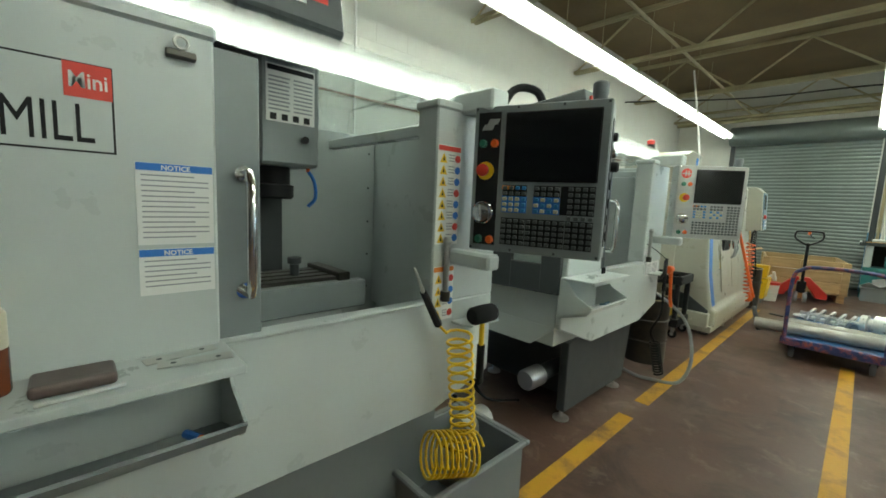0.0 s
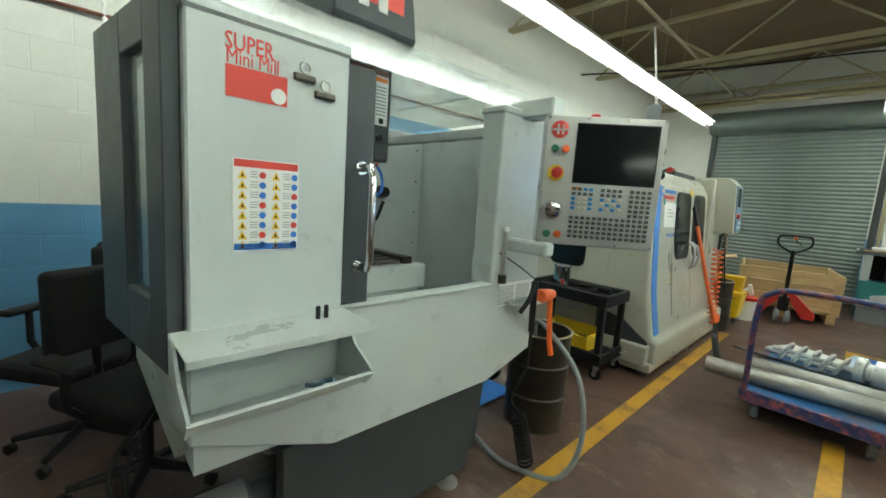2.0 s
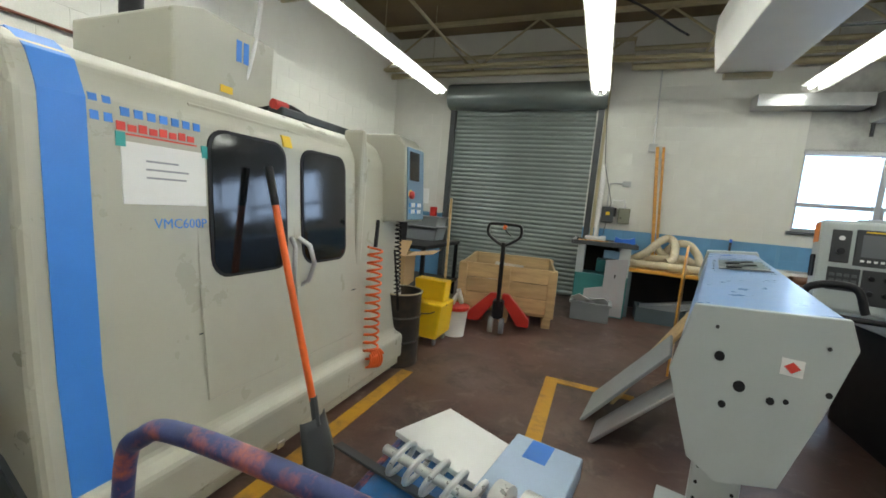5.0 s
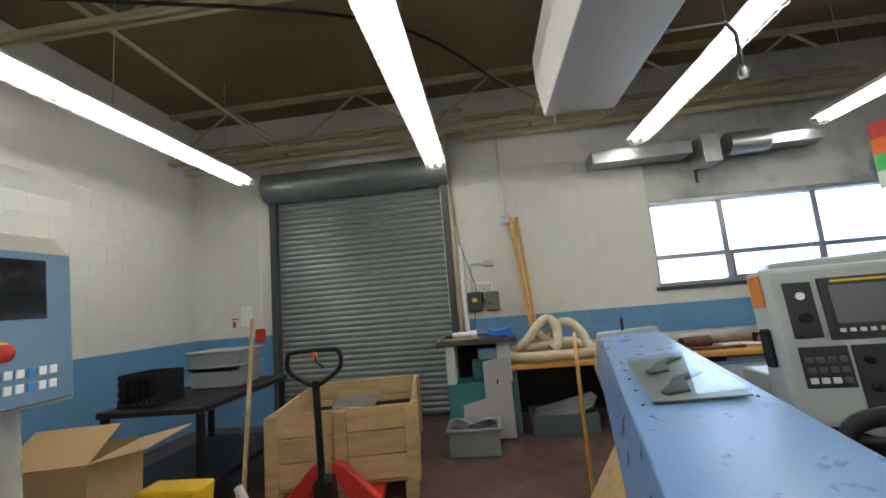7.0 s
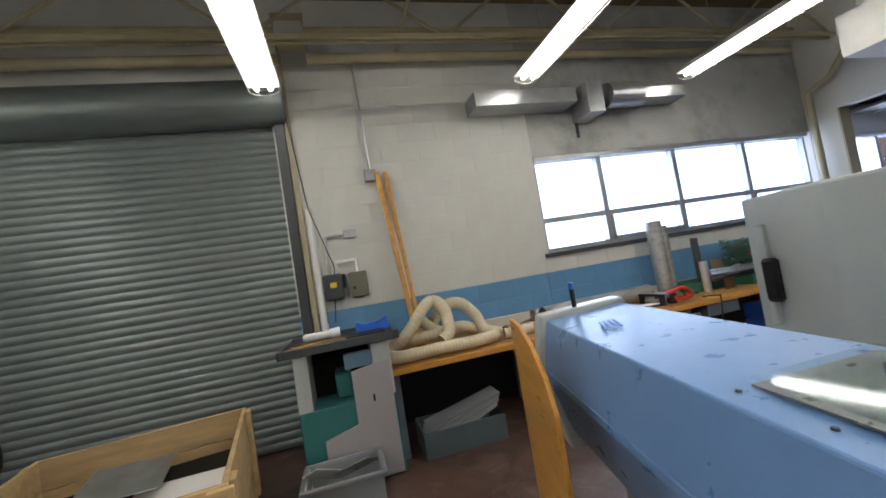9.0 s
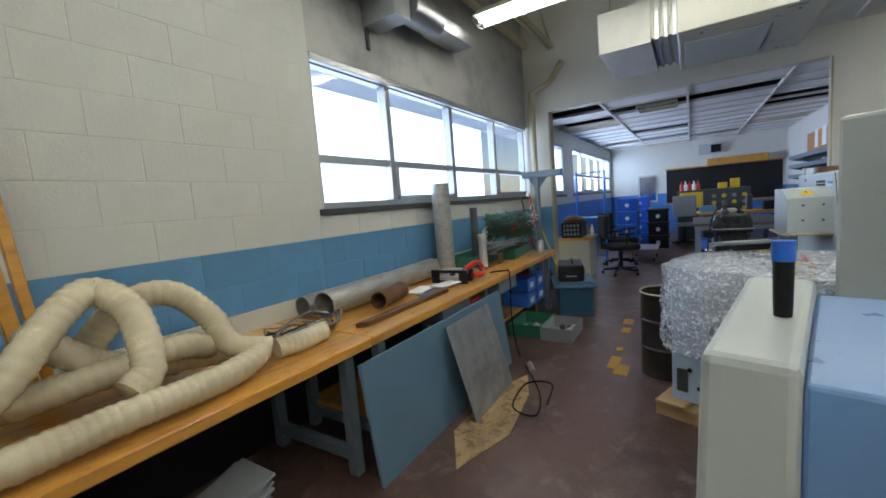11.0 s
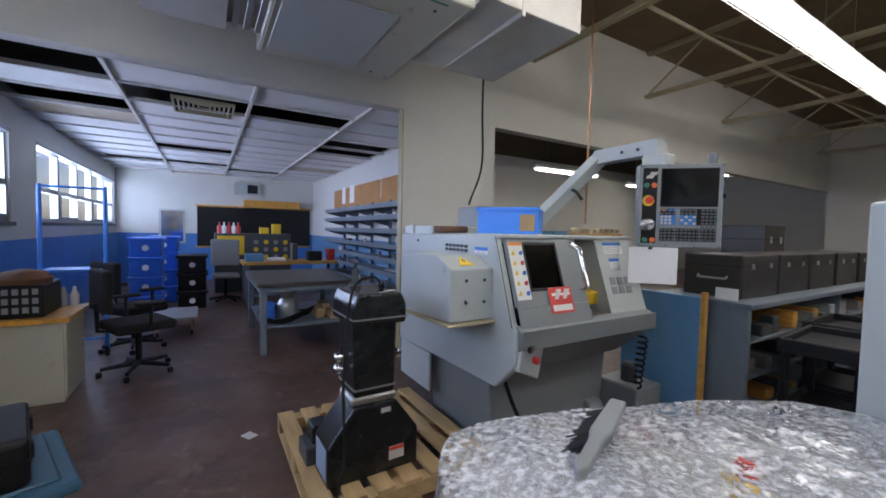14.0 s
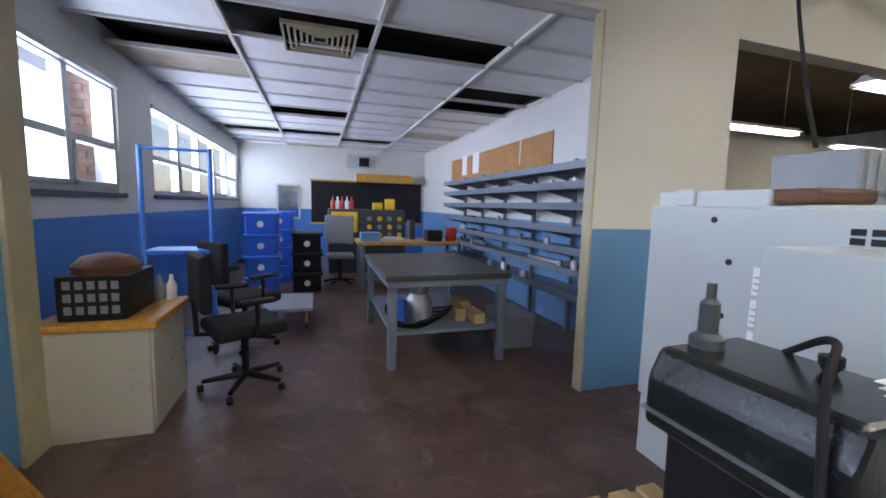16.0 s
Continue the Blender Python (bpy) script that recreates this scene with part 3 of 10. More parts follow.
hood_duct = thing("air_duct", (1.38, 4.88, 2.83), "large white sheet-metal duct hung under the roof", "duct")
prism("duct_body", [(-0.32, 0.28), (-0.28, 0.0), (0.25, 0.0), (0.32, 0.3), (0.32, 0.5), (-0.32, 0.5)], "y", 0, 4.2, FIXTURE, hood_duct, bevel=0.006)
box("end_flange", (-0.20, 0.18, 4.2, 4.26, -0.05, 0.02), BEAM_PAINT, hood_duct)
tube("gas_pipe", [(0.3, 3.4, 0.05), (0.62, 3.4, 0.05), (0.66, 3.4, -0.02), (0.66, 3.4, -0.22)], 0.012, DARK_GREY, hood_duct, 6)
lathe_part("valve", [(0.02, 0), (0.025, 0.02), (0.02, 0.05)], GALV, hood_duct, (0.66, 3.4, -0.28))
for yy in (0.5, 3.7):
    tube("hanger", [(0, yy, 0.5), (0, yy, 1.5)], 0.008, BEAM_PAINT, hood_duct, 5)

DUCT_WHITE = material("dusty_white_duct", (0.45, 0.44, 0.40), 0.55, vary=0.12, scale=3, stain=(0.36, 0.33, 0.27), stain_amt=0.4)
heater = thing("unit_heater", (5.22, 8.10, 2.79), "cream metal air handling unit hung from the roof", "air unit")
box("casing", (0, 1.42, 0, 1.10, 0, 0.60), BEIGE, heater, 0.008)
for b in ((0.03, 1.39, 0.02, 0.035), (0.03, 1.39, 1.065, 1.08)):
    box("bottom_seam", (b[0], b[1], b[2], b[3], -0.006, 0.0), BEIGE, heater, 0.002)
box("access_panel", (0.34, 1.28, 0.36, 1.04, -0.008, 0.0), GREY_PAINT, heater, 0.003, "pale access panel under the casing")
for x, y in ((0.16, 0.2), (0.16, 0.9), (1.3, 0.2)):
    lathe_part("panel_screw", [(0.012, 0), (0.012, -0.006)], DARK_GREY, heater, (x, y, 0.0), "z", 10)
box("maker_mark", (0.06, 0.075, 0.16, 0.30, -0.003, 0.0), GREEN, heater, 0, "small green mark")
for k in range(3):
    box("flange", (0.08, 1.16, 1.10 + k * 0.075, 1.14 + k * 0.075, 0.02, 0.44), GALV, heater, 0.003)
box("collar", (0.10, 1.14, 1.14, 1.32, 0.04, 0.42), BEIGE, heater, 0.003)
prism("duct_north", [(0.06, 0.0), (1.18, 0.0), (1.18, 0.40), (0.06, 0.40)], "y", 1.32, 1.80, DUCT_WHITE, heater, 0.004)
prism("duct_south", [(-0.10, 0.03), (0.90, 0.0), (0.90, 0.34), (-0.10, 0.34)], "y", -0.84, 0.0, DUCT_WHITE, heater, 0.004)
box("duct_joint", (-0.105, 0.905, -0.32, -0.29, -0.004, 0.345), DUCT_WHITE, heater, 0.002)
for dx, dy in ((0.1, 0.1), (1.3, 0.1), (0.1, 1.0), (1.3, 1.0), (0.3, -0.8), (0.2, 1.7)):
    tube("hanger", [(dx, dy, 0.3), (dx, dy, 1.6)], 0.007, BEAM_PAINT, heater, 5)
vent_duct = thing("wall_duct", (2.0, 11.065, 3.02), "galvanised steel duct pieces fixed high on the wall", "duct")
box("trunk", (0, 1.2, 0, 0.3, 0, 0.16), GALV, vent_duct)
box("box_damper", (1.3, 1.5, -0.05, 0.3, -0.15, 0.2), GALV, vent_duct)
lathe_part("round_duct", [(0.14, 0), (0.14, 0.45)], GALV, vent_duct, (1.65, 0.1, 0.08), "x", 16)
box("trunk", (2.1, 2.7, 0, 0.25, 0.0, 0.13), GALV, vent_duct)
tube("bracket", [(1.35, 0.3, -0.15), (1.35, 0.3, -0.32)], 0.02, DARK_GREY, vent_duct, 6)

# ---------------------------------------------------------------- painted floor lines
def floor_line(name, x0, x1, y0, y1):
    return tagged(box(name, (x0, x1, y0, y1, 0.0, 0.004), YELLOW_LINE, None, bevel=0), "worn yellow line painted on the floor", "floor line", "floor lines")


floor_line("floor_line", -1.09, -0.99, -4.0, 2.45)
floor_line("floor_line", -1.09, -0.99, 2.73, 7.3)
floor_line("floor_line", -0.05, 0.05, -4.0, 5.1)
floor_line("floor_line", 0.0, 0.10, 6.2, 7.85)
floor_line("floor_line", 0.10, 0.68, 7.76, 7.85)
floor_line("floor_line", 3.95, 4.06, -6.0, 7.2)
for a, b, c, d in ((3.75, 3.95, 9.52, 9.62), (3.86, 4.1, 9.6, 9.68), (4.25, 4.33, 9.62, 9.67), (4.75, 4.9, 9.62, 9.7), (5.0, 5.2, 9.62, 9.72)):
    floor_line("floor_line", a, b, c, d)

# ---------------------------------------------------------------- warning labels
SIGN_YELLOW = material("sign_yellow", (0.8, 0.52, 0.02), 0.5, vary=0.03)
SIGN_BLUE = material("sign_blue", (0.03, 0.18, 0.6), 0.5, vary=0.03)
SIGN_RED = material("sign_red", (0.68, 0.06, 0.04), 0.5, vary=0.03)
SIGN_ORANGE = material("sign_orange", (0.75, 0.22, 0.03), 0.5, vary=0.03)
INK = material("printed_grey_text", (0.30, 0.31, 0.33), 0.6, vary=0.05)


def warning_sheet(parent, y0, y1, z0, z1, x, rows, cols=1, bars=(SIGN_RED,), foot=None, dots=True):
    """A white warning sheet on an east-facing face: coloured bar, triangles, discs and grey lines of small print."""
    s = box("warning_label", (x, x + 0.002, y0, y1, z0, z1), PAPER, parent, bevel=0, label="white warning label with yellow triangles")
    w, h = y1 - y0, z1 - z0
    box("label_bar", (x + 0.002, x + 0.003, y0 + 0.003, y1 - 0.003, z1 - 0.022, z1 - 0.003), bars[0], s, bevel=0)
    if foot:
        box("label_bar", (x + 0.002, x + 0.003, y0 + 0.003, y1 - 0.003, z0 + 0.003, z0 + 0.02), foot, s, bevel=0)
    rh = (h - 0.03) / rows
    for r in range(rows):
        zc = z1 - 0.027 - (r + 0.5) * rh
        for c in range(cols):
            cw = w / cols
            a = y0 + c * cw
            t = min(rh * 0.42, cw * 0.16)
            prism("triangle", [(a + 0.012, zc - t), (a + 0.012 + 2 * t, zc - t), (a + 0.012 + t, zc + t)], "x", x + 0.002, x + 0.003, SIGN_YELLOW, s, bevel=0)
            prism("pictogram", [(a + 0.012 + 0.7 * t, zc - 0.6 * t), (a + 0.012 + 1.3 * t, zc - 0.6 * t), (a + 0.012 + t, zc + 0.4 * t)], "x", x + 0.003, x + 0.0035, BLACK, s, bevel=0)
            for k in range(3):
                box("small_print", (x + 0.002, x + 0.003, a + 0.02 + 2 * t, a + cw * 0.72, zc + t * 0.6 - k * t * 0.6, zc + t * 0.8 - k * t * 0.6), INK, s, bevel=0)
            if dots:
                lathe_part("disc", [(t * 0.8, 0), (t * 0.8, 0.001)], SIGN_BLUE if (r + c) % 3 else SIGN_RED, s, (x + 0.002, a + cw * 0.86, zc), "x", 12)
    return s


# ---------------------------------------------------------------- control pendant
KEY_GREY = material("grey_key", (0.09, 0.10, 0.10), 0.5, vary=0.1, random_amt=0.1)
KEY_BLUE = material("blue_key", (0.03, 0.22, 0.55), 0.5, vary=0.05)
KEY_CREAM = material("cream_key", (0.55, 0.52, 0.36), 0.5, vary=0.05)
PANEL_STEEL = material("brushed_steel_panel", (0.50, 0.50, 0.48), 0.35, metal=0.6, vary=0.06, stretch=(1, 1, 12))
SCREEN = material("dark_glossy_screen", (0.006, 0.007, 0.008), 0.06, vary=0.0, bump=0)


def cube_mesh(name, w, d, h, mat):
    bm = bm_box(bmesh.new(), (-w / 2, w / 2, -d / 2, d / 2, -h / 2, h / 2), min(w, h) * 0.16)
    me = bpy.data.meshes.new(name)
    bm.to_mesh(me)
    bm.free()
    me.materials.append(mat)
    return me


KEY_MESHES = {m.name: cube_mesh("key", 0.0165, 0.007, 0.0135, m) for m in (KEY_GREY, KEY_BLUE, KEY_CREAM)}


def pendant(parent, m, w, h, face, strip, old):
    """Operator panel. Local x runs along the face, -y looks out of it, z is up."""
    body = part("control_panel", bm_box(bmesh.new(), (0, w, 0, 0.11, 0, h), 0.008, 2), MILL_GREY if not old else MID_GREY, parent, "operator panel with a dark screen and rows of keys")
    body.matrix_local = m
    box("front_plate", (0.004, w - 0.004, -0.004, 0.0, 0.004, h - 0.004), face, body, 0.0015)
    sw = 0.21 * w
    if strip is not None:
        box("button_strip", (0.02, sw + 0.005, -0.007, -0.004, 0.025, h - 0.025), strip, body, 0.001)
    sx0, sx1, sz0, sz1 = sw + 0.03, w - 0.035, h * 0.5, h - 0.035
    box("screen_bezel", (sx0 - 0.006, sx1 + 0.006, -0.008, -0.004, sz0 - 0.006, sz1 + 0.006), BLACK, body, 0.002)
    box("screen", (sx0, sx1, -0.010, -0.008, sz0, sz1), SCREEN, body, 0)
    # emblem
    if old:
        for i, (a, b) in enumerate(((0.035, 0.075), (0.055, 0.095))):
            prism("emblem", [(a, h - 0.09 + 0.02 * i), (b, h - 0.09 + 0.02 * i), (b + 0.01, h - 0.07 + 0.02 * i), (a + 0.01, h - 0.07 + 0.02 * i)], "y", -0.009, -0.007, PANEL_STEEL, body, 0)
    else:
        lathe_part("emblem", [(0.036, 0), (0.036, -0.006), (0.03, -0.008)], SIGN_RED, body, (sw * 0.55, -0.004, h - 0.06), "y", 24)
        for dx in (-0.012, 0.008):
            box("emblem_bar", (sw * 0.55 + dx, sw * 0.55 + dx + 0.008, -0.0145, -0.012, h - 0.082, h - 0.04), PANEL_STEEL, body, 0.001)
        box("emblem_bar", (sw * 0.55 - 0.034, sw * 0.55 + 0.034, -0.0145, -0.012, h - 0.066, h - 0.058), PANEL_STEEL, body, 0.001)
    xs = (0.3 * sw + 0.012, 0.78 * sw + 0.008)
    for zz in (h * 0.745, 0.045):
        for xx, col in zip(xs, (GREEN, ORANGE)):
            lathe_part("push_button", [(0.016, 0), (0.016, -0.006), (0.012, -0.008), (0.012, -0.014)], col, body, (xx, -0.005, zz), "y", 14)
    estop = lathe_part("stop_ring", [(0.034, 0), (0.034, -0.004)], YELLOW, body, (sw * 0.55, -0.005, h * 0.56), "y", 20, "yellow ring round the emergency stop")
    lathe_part("stop_button", [(0.014, 0), (0.014, -0.02), (0.023, -0.022), (0.023, -0.036), (0.016, -0.04)], RED, body, (sw * 0.55, -0.009, h * 0.56), "y", 18, "red mushroom stop button")
    lathe_part("handwheel", [(0.042, 0), (0.042, -0.012), (0.038, -0.016), (0.034, -0.03), (0.03, -0.032)], CHROME, body, (sw * 0.55, -0.005, h * 0.27), "y", 24, "silver jog handwheel")
    lathe_part("handwheel_knob", [(0.006, 0), (0.006, -0.02)], DARK_GREY, body, (sw * 0.55 + 0.018, -0.037, h * 0.28), "y", 10)
    # key fields
    kx0, kx1, kz1 = sw + 0.025, w - 0.03, h * 0.465
    cols = 14
    px, pz = (kx1 - kx0) / cols, 0.0202
    rows = int((kz1 - 0.03) / pz)
    skip = {(r, c) for r in range(rows) for c in (4, 9) if r < 5} | {(5, c) for c in range(10)}
    for r in range(rows):
        for c in range(cols):
            if (r, c) in skip:
                continue
            kind = "grey_key"
            if 2 <= r < 5 and c < 4:
                kind = "blue_key" if c == 3 or (c == 0 and not old) else "cream_key"
            if 2 <= r < 5 and 5 <= c < 9:
                kind = "blue_key" if (r + c) % 2 else "cream_key"
            if r == 0 and 2 <= c < 4:
                kind = "blue_key"
            k = new("key", KEY_MESHES[kind])
            k.parent = body
            k.matrix_local = pose(kx0 + (c + 0.5) * px, -0.008, kz1 - (r + 0.5) * pz)
    if old:
        for a, b in ((0, 4), (5, 9)):
            box("key_field", (kx0 + a * px, kx0 + b * px, -0.0055, -0.004, kz1 - 5 * pz, kz1 - 2 * pz), SIGN_BLUE, body, 0, "bright blue key field")
        for a, b, r0, r1 in ((0, 4, 0, 2), (5, 9, 0, 2), (9, 14, 0, 5), (0, 4, 6, rows), (4, 10, 6, rows), (10, 14, 6, rows)):
            box("key_field", (kx0 + a * px + 0.001, kx0 + b * px - 0.002, -0.005, -0.004, kz1 - r1 * pz, kz1 - r0 * pz), BLACK, body, 0)
    box("orange_key", (kx0, kx0 + 2 * px - 0.003, -0.009, -0.005, kz1 - 0.016, kz1 - 0.002), SIGN_ORANGE, body, 0.001)
    for a in (0.012, w * 0.35, w * 0.68, w - 0.012):
        for zz in (0.012, h - 0.012):
            lathe_part("screw", [(0.005, 0), (0.005, -0.003)], DARK_GREY if old else CHROME, body, (a, -0.004, zz), "y", 8)
    lathe_part("beacon", [(0.024, 0), (0.024, 0.02), (0.027, 0.025), (0.027, 0.06), (0.02, 0.066)], GREY_PLASTIC, body, (w - 0.05, 0.05, h), "z", 16, "grey status lamp")
    plate_ob = box("connector_plate", (w, w + 0.003, 0.025, 0.085, 0.05, h - 0.06), DARK_GREY, body, 0.001, "dark side plate with sockets")
    for zz in (0.085, 0.20, 0.265):
        lathe_part("socket", [(0.019, 0), (0.019, 0.005), (0.013, 0.006)], BLACK, plate_ob, (w + 0.003, 0.055, zz), "x", 14)
    box("socket", (w + 0.003, w + 0.006, 0.04, 0.07, 0.125, 0.16), BLACK, plate_ob, 0.002)
    lathe_part("key_switch", [(0.015, 0), (0.015, 0.012), (0.009, 0.016)], CHROME, plate_ob, (w + 0.003, 0.055, 0.37), "x", 14)
    lathe_part("side_knob", [(0.018, 0), (0.018, 0.02), (0.012, 0.026)], BLACK, plate_ob, (w + 0.003, 0.055, 0.325), "x", 14)
    lathe_part("side_knob", [(0.016, 0), (0.016, 0.014), (0.006, 0.016)], BLACK, plate_ob, (w + 0.003, 0.055, 0.425), "x", 14)
    for k in range(4):
        lathe_part("socket", [(0.022, 0), (0.02, 0.006)], BLACK, body, (w * 0.75, 0.11, 0.06 + k * 0.075), "y", 12)
    box("rear_louvre", (0.1, w - 0.05, 0.11, 0.114, h * 0.5, h - 0.06), DARK_GREY, body, 0)
    return body


# ---------------------------------------------------------------- small vertical mill, two of them
def mill(y0, label, trim, base_mat, old):
    m = thing("milling_machine", (-1.2, y0, 0), label, "milling machine")
    prism("front_apron", [(0.0, 0.72), (0.42, 0.56), (1.22, 0.56), (1.56, 0.66), (1.56, 1.03), (0, 1.03)], "x", -0.035, 0.0, MILL_GREY, m, 0.006)
    box("sill_strip", (-0.05, 0.012, 0.42, 1.18, 1.03, 1.042), MILL_GREY, m, 0.004)
    box("door_panel", (-0.04, 0.018, 0.0, 0.42, 1.03, 1.815), MILL_GREY, m, 0.006, "flat grey front panel")
    box("door_panel_cap", (-0.06, 0.026, -0.006, 0.426, 1.80, 1.835), MILL_GREY, m, 0.008)
    box("sliding_door", (-0.05, -0.012, 0.42, 0.535, 1.03, 1.80), trim, m, 0.004, "sliding door edge")
    tube("door_handle", [(-0.015, 0.49, 1.17), (0.045, 0.49, 1.17), (0.058, 0.49, 1.20), (0.058, 0.49, 1.46), (0.045, 0.49, 1.49), (-0.015, 0.49, 1.49)], 0.0135, CHROME, m, 12, "chrome tube door handle")
    for zz in (1.17, 1.49):
        lathe_part("handle_foot", [(0.022, 0), (0.022, 0.006)], CHROME, m, (-0.012, 0.49, zz), "x", 14)
    box("corner_post", (-0.12, 0.0, 1.18, 1.56, 1.03, 1.80), MILL_GREY, m, 0.006)
    box("post_cap", (-0.13, 0.008, 1.172, 1.40, 1.795, 1.83), MILL_GREY, m, 0.008)
    # enclosure
    box("side_wall", (-1.1, -0.035, 0.0, 0.02, 0.72, 1.80), MILL_GREY, m, 0.004)
    prism("side_skirt", [(-1.1, 0.72), (-0.035, 0.72), (-0.2, 0.58), (-1.1, 0.58)], "y", 0.0, 0.02, MILL_GREY, m, 0)
    box("side_wall", (-1.1, -0.12, 1.54, 1.56, 0.66, 1.80), MILL_GREY, m, 0.004)
    box("back_wall", (-1.1, -0.92, 0.02, 1.54, 0.6, 1.80), GREY_PAINT if old else MILL_GREY, m, 0.004)
    prism("inner_chute", [(-0.92, 0.7), (-0.05, 0.86), (-0.05, 0.6), (-0.92, 0.6)], "y", 0.02, 1.54, MILL_GREY, m, 0)
    box("inner_side", (-0.92, -0.12, 1.50, 1.54, 0.8, 1.80), MILL_GREY, m, 0.003)
    box("top_rail", (-0.92, -0.05, 1.2, 1.25, 1.70, 1.745), MILL_GREY, m, 0.004, "grey cross rail")
    for zz in (0.9, 1.1, 1.3, 1.5, 1.7):
        lathe_part("rivet", [(0.006, 0), (0.006, 0.004)], DARK_GREY, m, (-0.92, 0.9, zz), "x", 8)
        lathe_part("rivet", [(0.006, 0), (0.006, 0.004)], DARK_GREY, m, (-0.92, 1.46, zz), "x", 8)
    # dark side door leaning a little off the side
    sd = part("side_door", bmesh.new(), trim, m, "side door panel with a long rounded slot")
    bm = bmesh.new()
    for a, b, c, d in ((-0.6, -0.32, 0.93, 1.85), (-0.12, 0.0, 0.93, 1.85), (-0.32, -0.12, 0.93, 1.1), (-0.32, -0.12, 1.74, 1.85)):
        bm_box(bm, (a, b, -0.02, 0.02, c, d), 0.003)
    bm.to_mesh(sd.data)
    bm.free()
    sd.matrix_local = pose(-0.01, -0.022, 0, 0, 0, 8)
    sp = box("slot_pane", (-0.32, -0.12, -0.004, 0.004, 1.1, 1.74), PLASTIC_CLEAR, sd, 0)
    # clear hood
    hood_pts = [(-1.1, 1.80), (-1.05, 1.97), (-0.2, 1.97), (-0.05, 1.93), (-0.02, 1.82), (-0.035, 1.82), (-0.06, 1.915), (-0.2, 1.95), (-1.04, 1.95), (-1.08, 1.80)]
    prism("clear_hood", hood_pts, "y", 0.02, 1.40, PLASTIC_CLEAR, m, 0, "clear polycarbonate roof").visible_shadow = False
    for yy in (0.015, 1.395):
        prism("hood_end", [(-1.08, 1.80), (-1.04, 1.96), (-0.2, 1.96), (-0.06, 1.92), (-0.03, 1.81)], "y", yy, yy + 0.008, PLASTIC_CLEAR, m, 0)
    # head, spindle and column
    hm = MID_GREY if old else DARK_GREY
    box("column", (-0.92, -0.80, 0.50, 0.90, 0.8, 2.0), DARK_GREY, m, 0.004)
    head_part = box("spindle_head", (-0.86, -0.51, 0.70, 0.95, 1.56, 2.02), hm, m, 0.012)
    lathe_part("spindle_nose", [(0.075, 0), (0.085, 0.01), (0.085, 0.06), (0.07, 0.065), (0.07, 0.14)], BLACK if old else STEEL, m, (-0.68, 0.815, 1.42), "z", 20)
    lab = box("head_label", (-0.51, -0.508, 0.725, 0.925, 1.73, 1.95), PAPER, m, 0, "printed warning label")
    box("label_bar", (-0.508, -0.507, 0.73, 0.92, 1.925, 1.945), BLACK if old else SIGN_ORANGE, lab, 0)
    for k in range(9):
        box("small_print", (-0.508, -0.507, 0.735, 0.815 if k % 2 else 0.82, 1.775 + k * 0.0155, 1.781 + k * 0.0155), INK, lab, 0)
        box("small_print", (-0.508, -0.507, 0.835, 0.915, 1.775 + k * 0.0155, 1.781 + k * 0.0155), INK, lab, 0)
    for k in range(4):
        box("pictogram", (-0.508, -0.507, 0.74 + k * 0.046, 0.765 + k * 0.046, 1.737, 1.762), BLACK, lab, 0)
    lathe_part("head_knob", [(0.013, 0), (0.015, 0.018)], BLACK, m, (-0.51, 0.88, 1.67), "x", 12)
    if old:
        prism("tool_arm", [(0.2, 1.35), (0.46, 1.35), (0.46, 1.52), (0.2, 1.5)], "x", -0.7, -0.45, PANEL_STEEL, m, 0.01)
        lathe_part("tool_holder", [(0.03, 0), (0.035, 0.05), (0.015, 0.06), (0.01, -0.06)], BLACK, m, (-0.55, 0.30, 1.28))
    else:
        tube("hose", curve_pts([(-0.82, 0.93, 1.8), (-0.82, 0.92, 1.45), (-0.84, 0.98, 1.27), (-0.87, 1.12, 1.25), (-0.9, 1.2, 1.36)]), 0.011, RUBBER, m, 8)
        lathe_part("plug", [(0.035, 0), (0.04, 0.02), (0.03, 0.07)], BLACK, m, (-0.92, 1.18, 1.42), "x", 12)
    tube("coolant_line", curve_pts([(-0.60, 0.94, 1.55), (-0.59, 0.965, 1.50), (-0.59, 0.97, 1.43), (-0.61, 0.945, 1.39)]), 0.008, SIGN_BLUE, m, 8, "blue jointed coolant line")
    lathe_part("coolant_tip", [(0.008, 0), (0.009, 0.015)], ORANGE, m, (-0.60, 0.94, 1.545))
    # table with slots
    box("saddle", (-0.75, -0.42, 0.30, 1.02, 0.90, 1.02), MILL_GREY, m, 0.006)
    box("table_apron", (-0.45, -0.38, 0.1, 1.12, 0.95, 1.07), MILL_GREY if not old else MID_GREY, m, 0.005)
    for k in range(4):
        box("table_rib", (-0.72 + k * 0.075, -0.665 + k * 0.075, 0.12, 1.02, 1.05, 1.085), material("oily_iron", (0.07, 0.065, 0.055), 0.35, metal=0.6) if (k == 0 and "oily_iron" not in bpy.data.materials) else bpy.data.materials["oily_iron"], m, 0.003)
    box("table_end", (-0.74, -0.42, 1.0, 1.06, 1.03, 1.105), bpy.data.materials["oily_iron"], m, 0.004)
    box("vise_body", (-0.65, -0.55, 0.61, 0.71, 1.085, 1.13), BLUE_GREY if old else STEEL, m, 0.006, "small blue machine vise" if old else "steel vise block")
    lathe_part("clamp", [(0.02, 0), (0.02, 0.05), (0.03, 0.055), (0.03, 0.08)], DARK_GREY, m, (-0.56, 0.86, 1.085), "z", 10)
    # base, feet
    prism("base", [(-1.0, 0.07), (-0.16, 0.07), (-0.12, 0.6), (-1.0, 0.6)], "y", 0.5, 1.36, base_mat, m, 0.006)
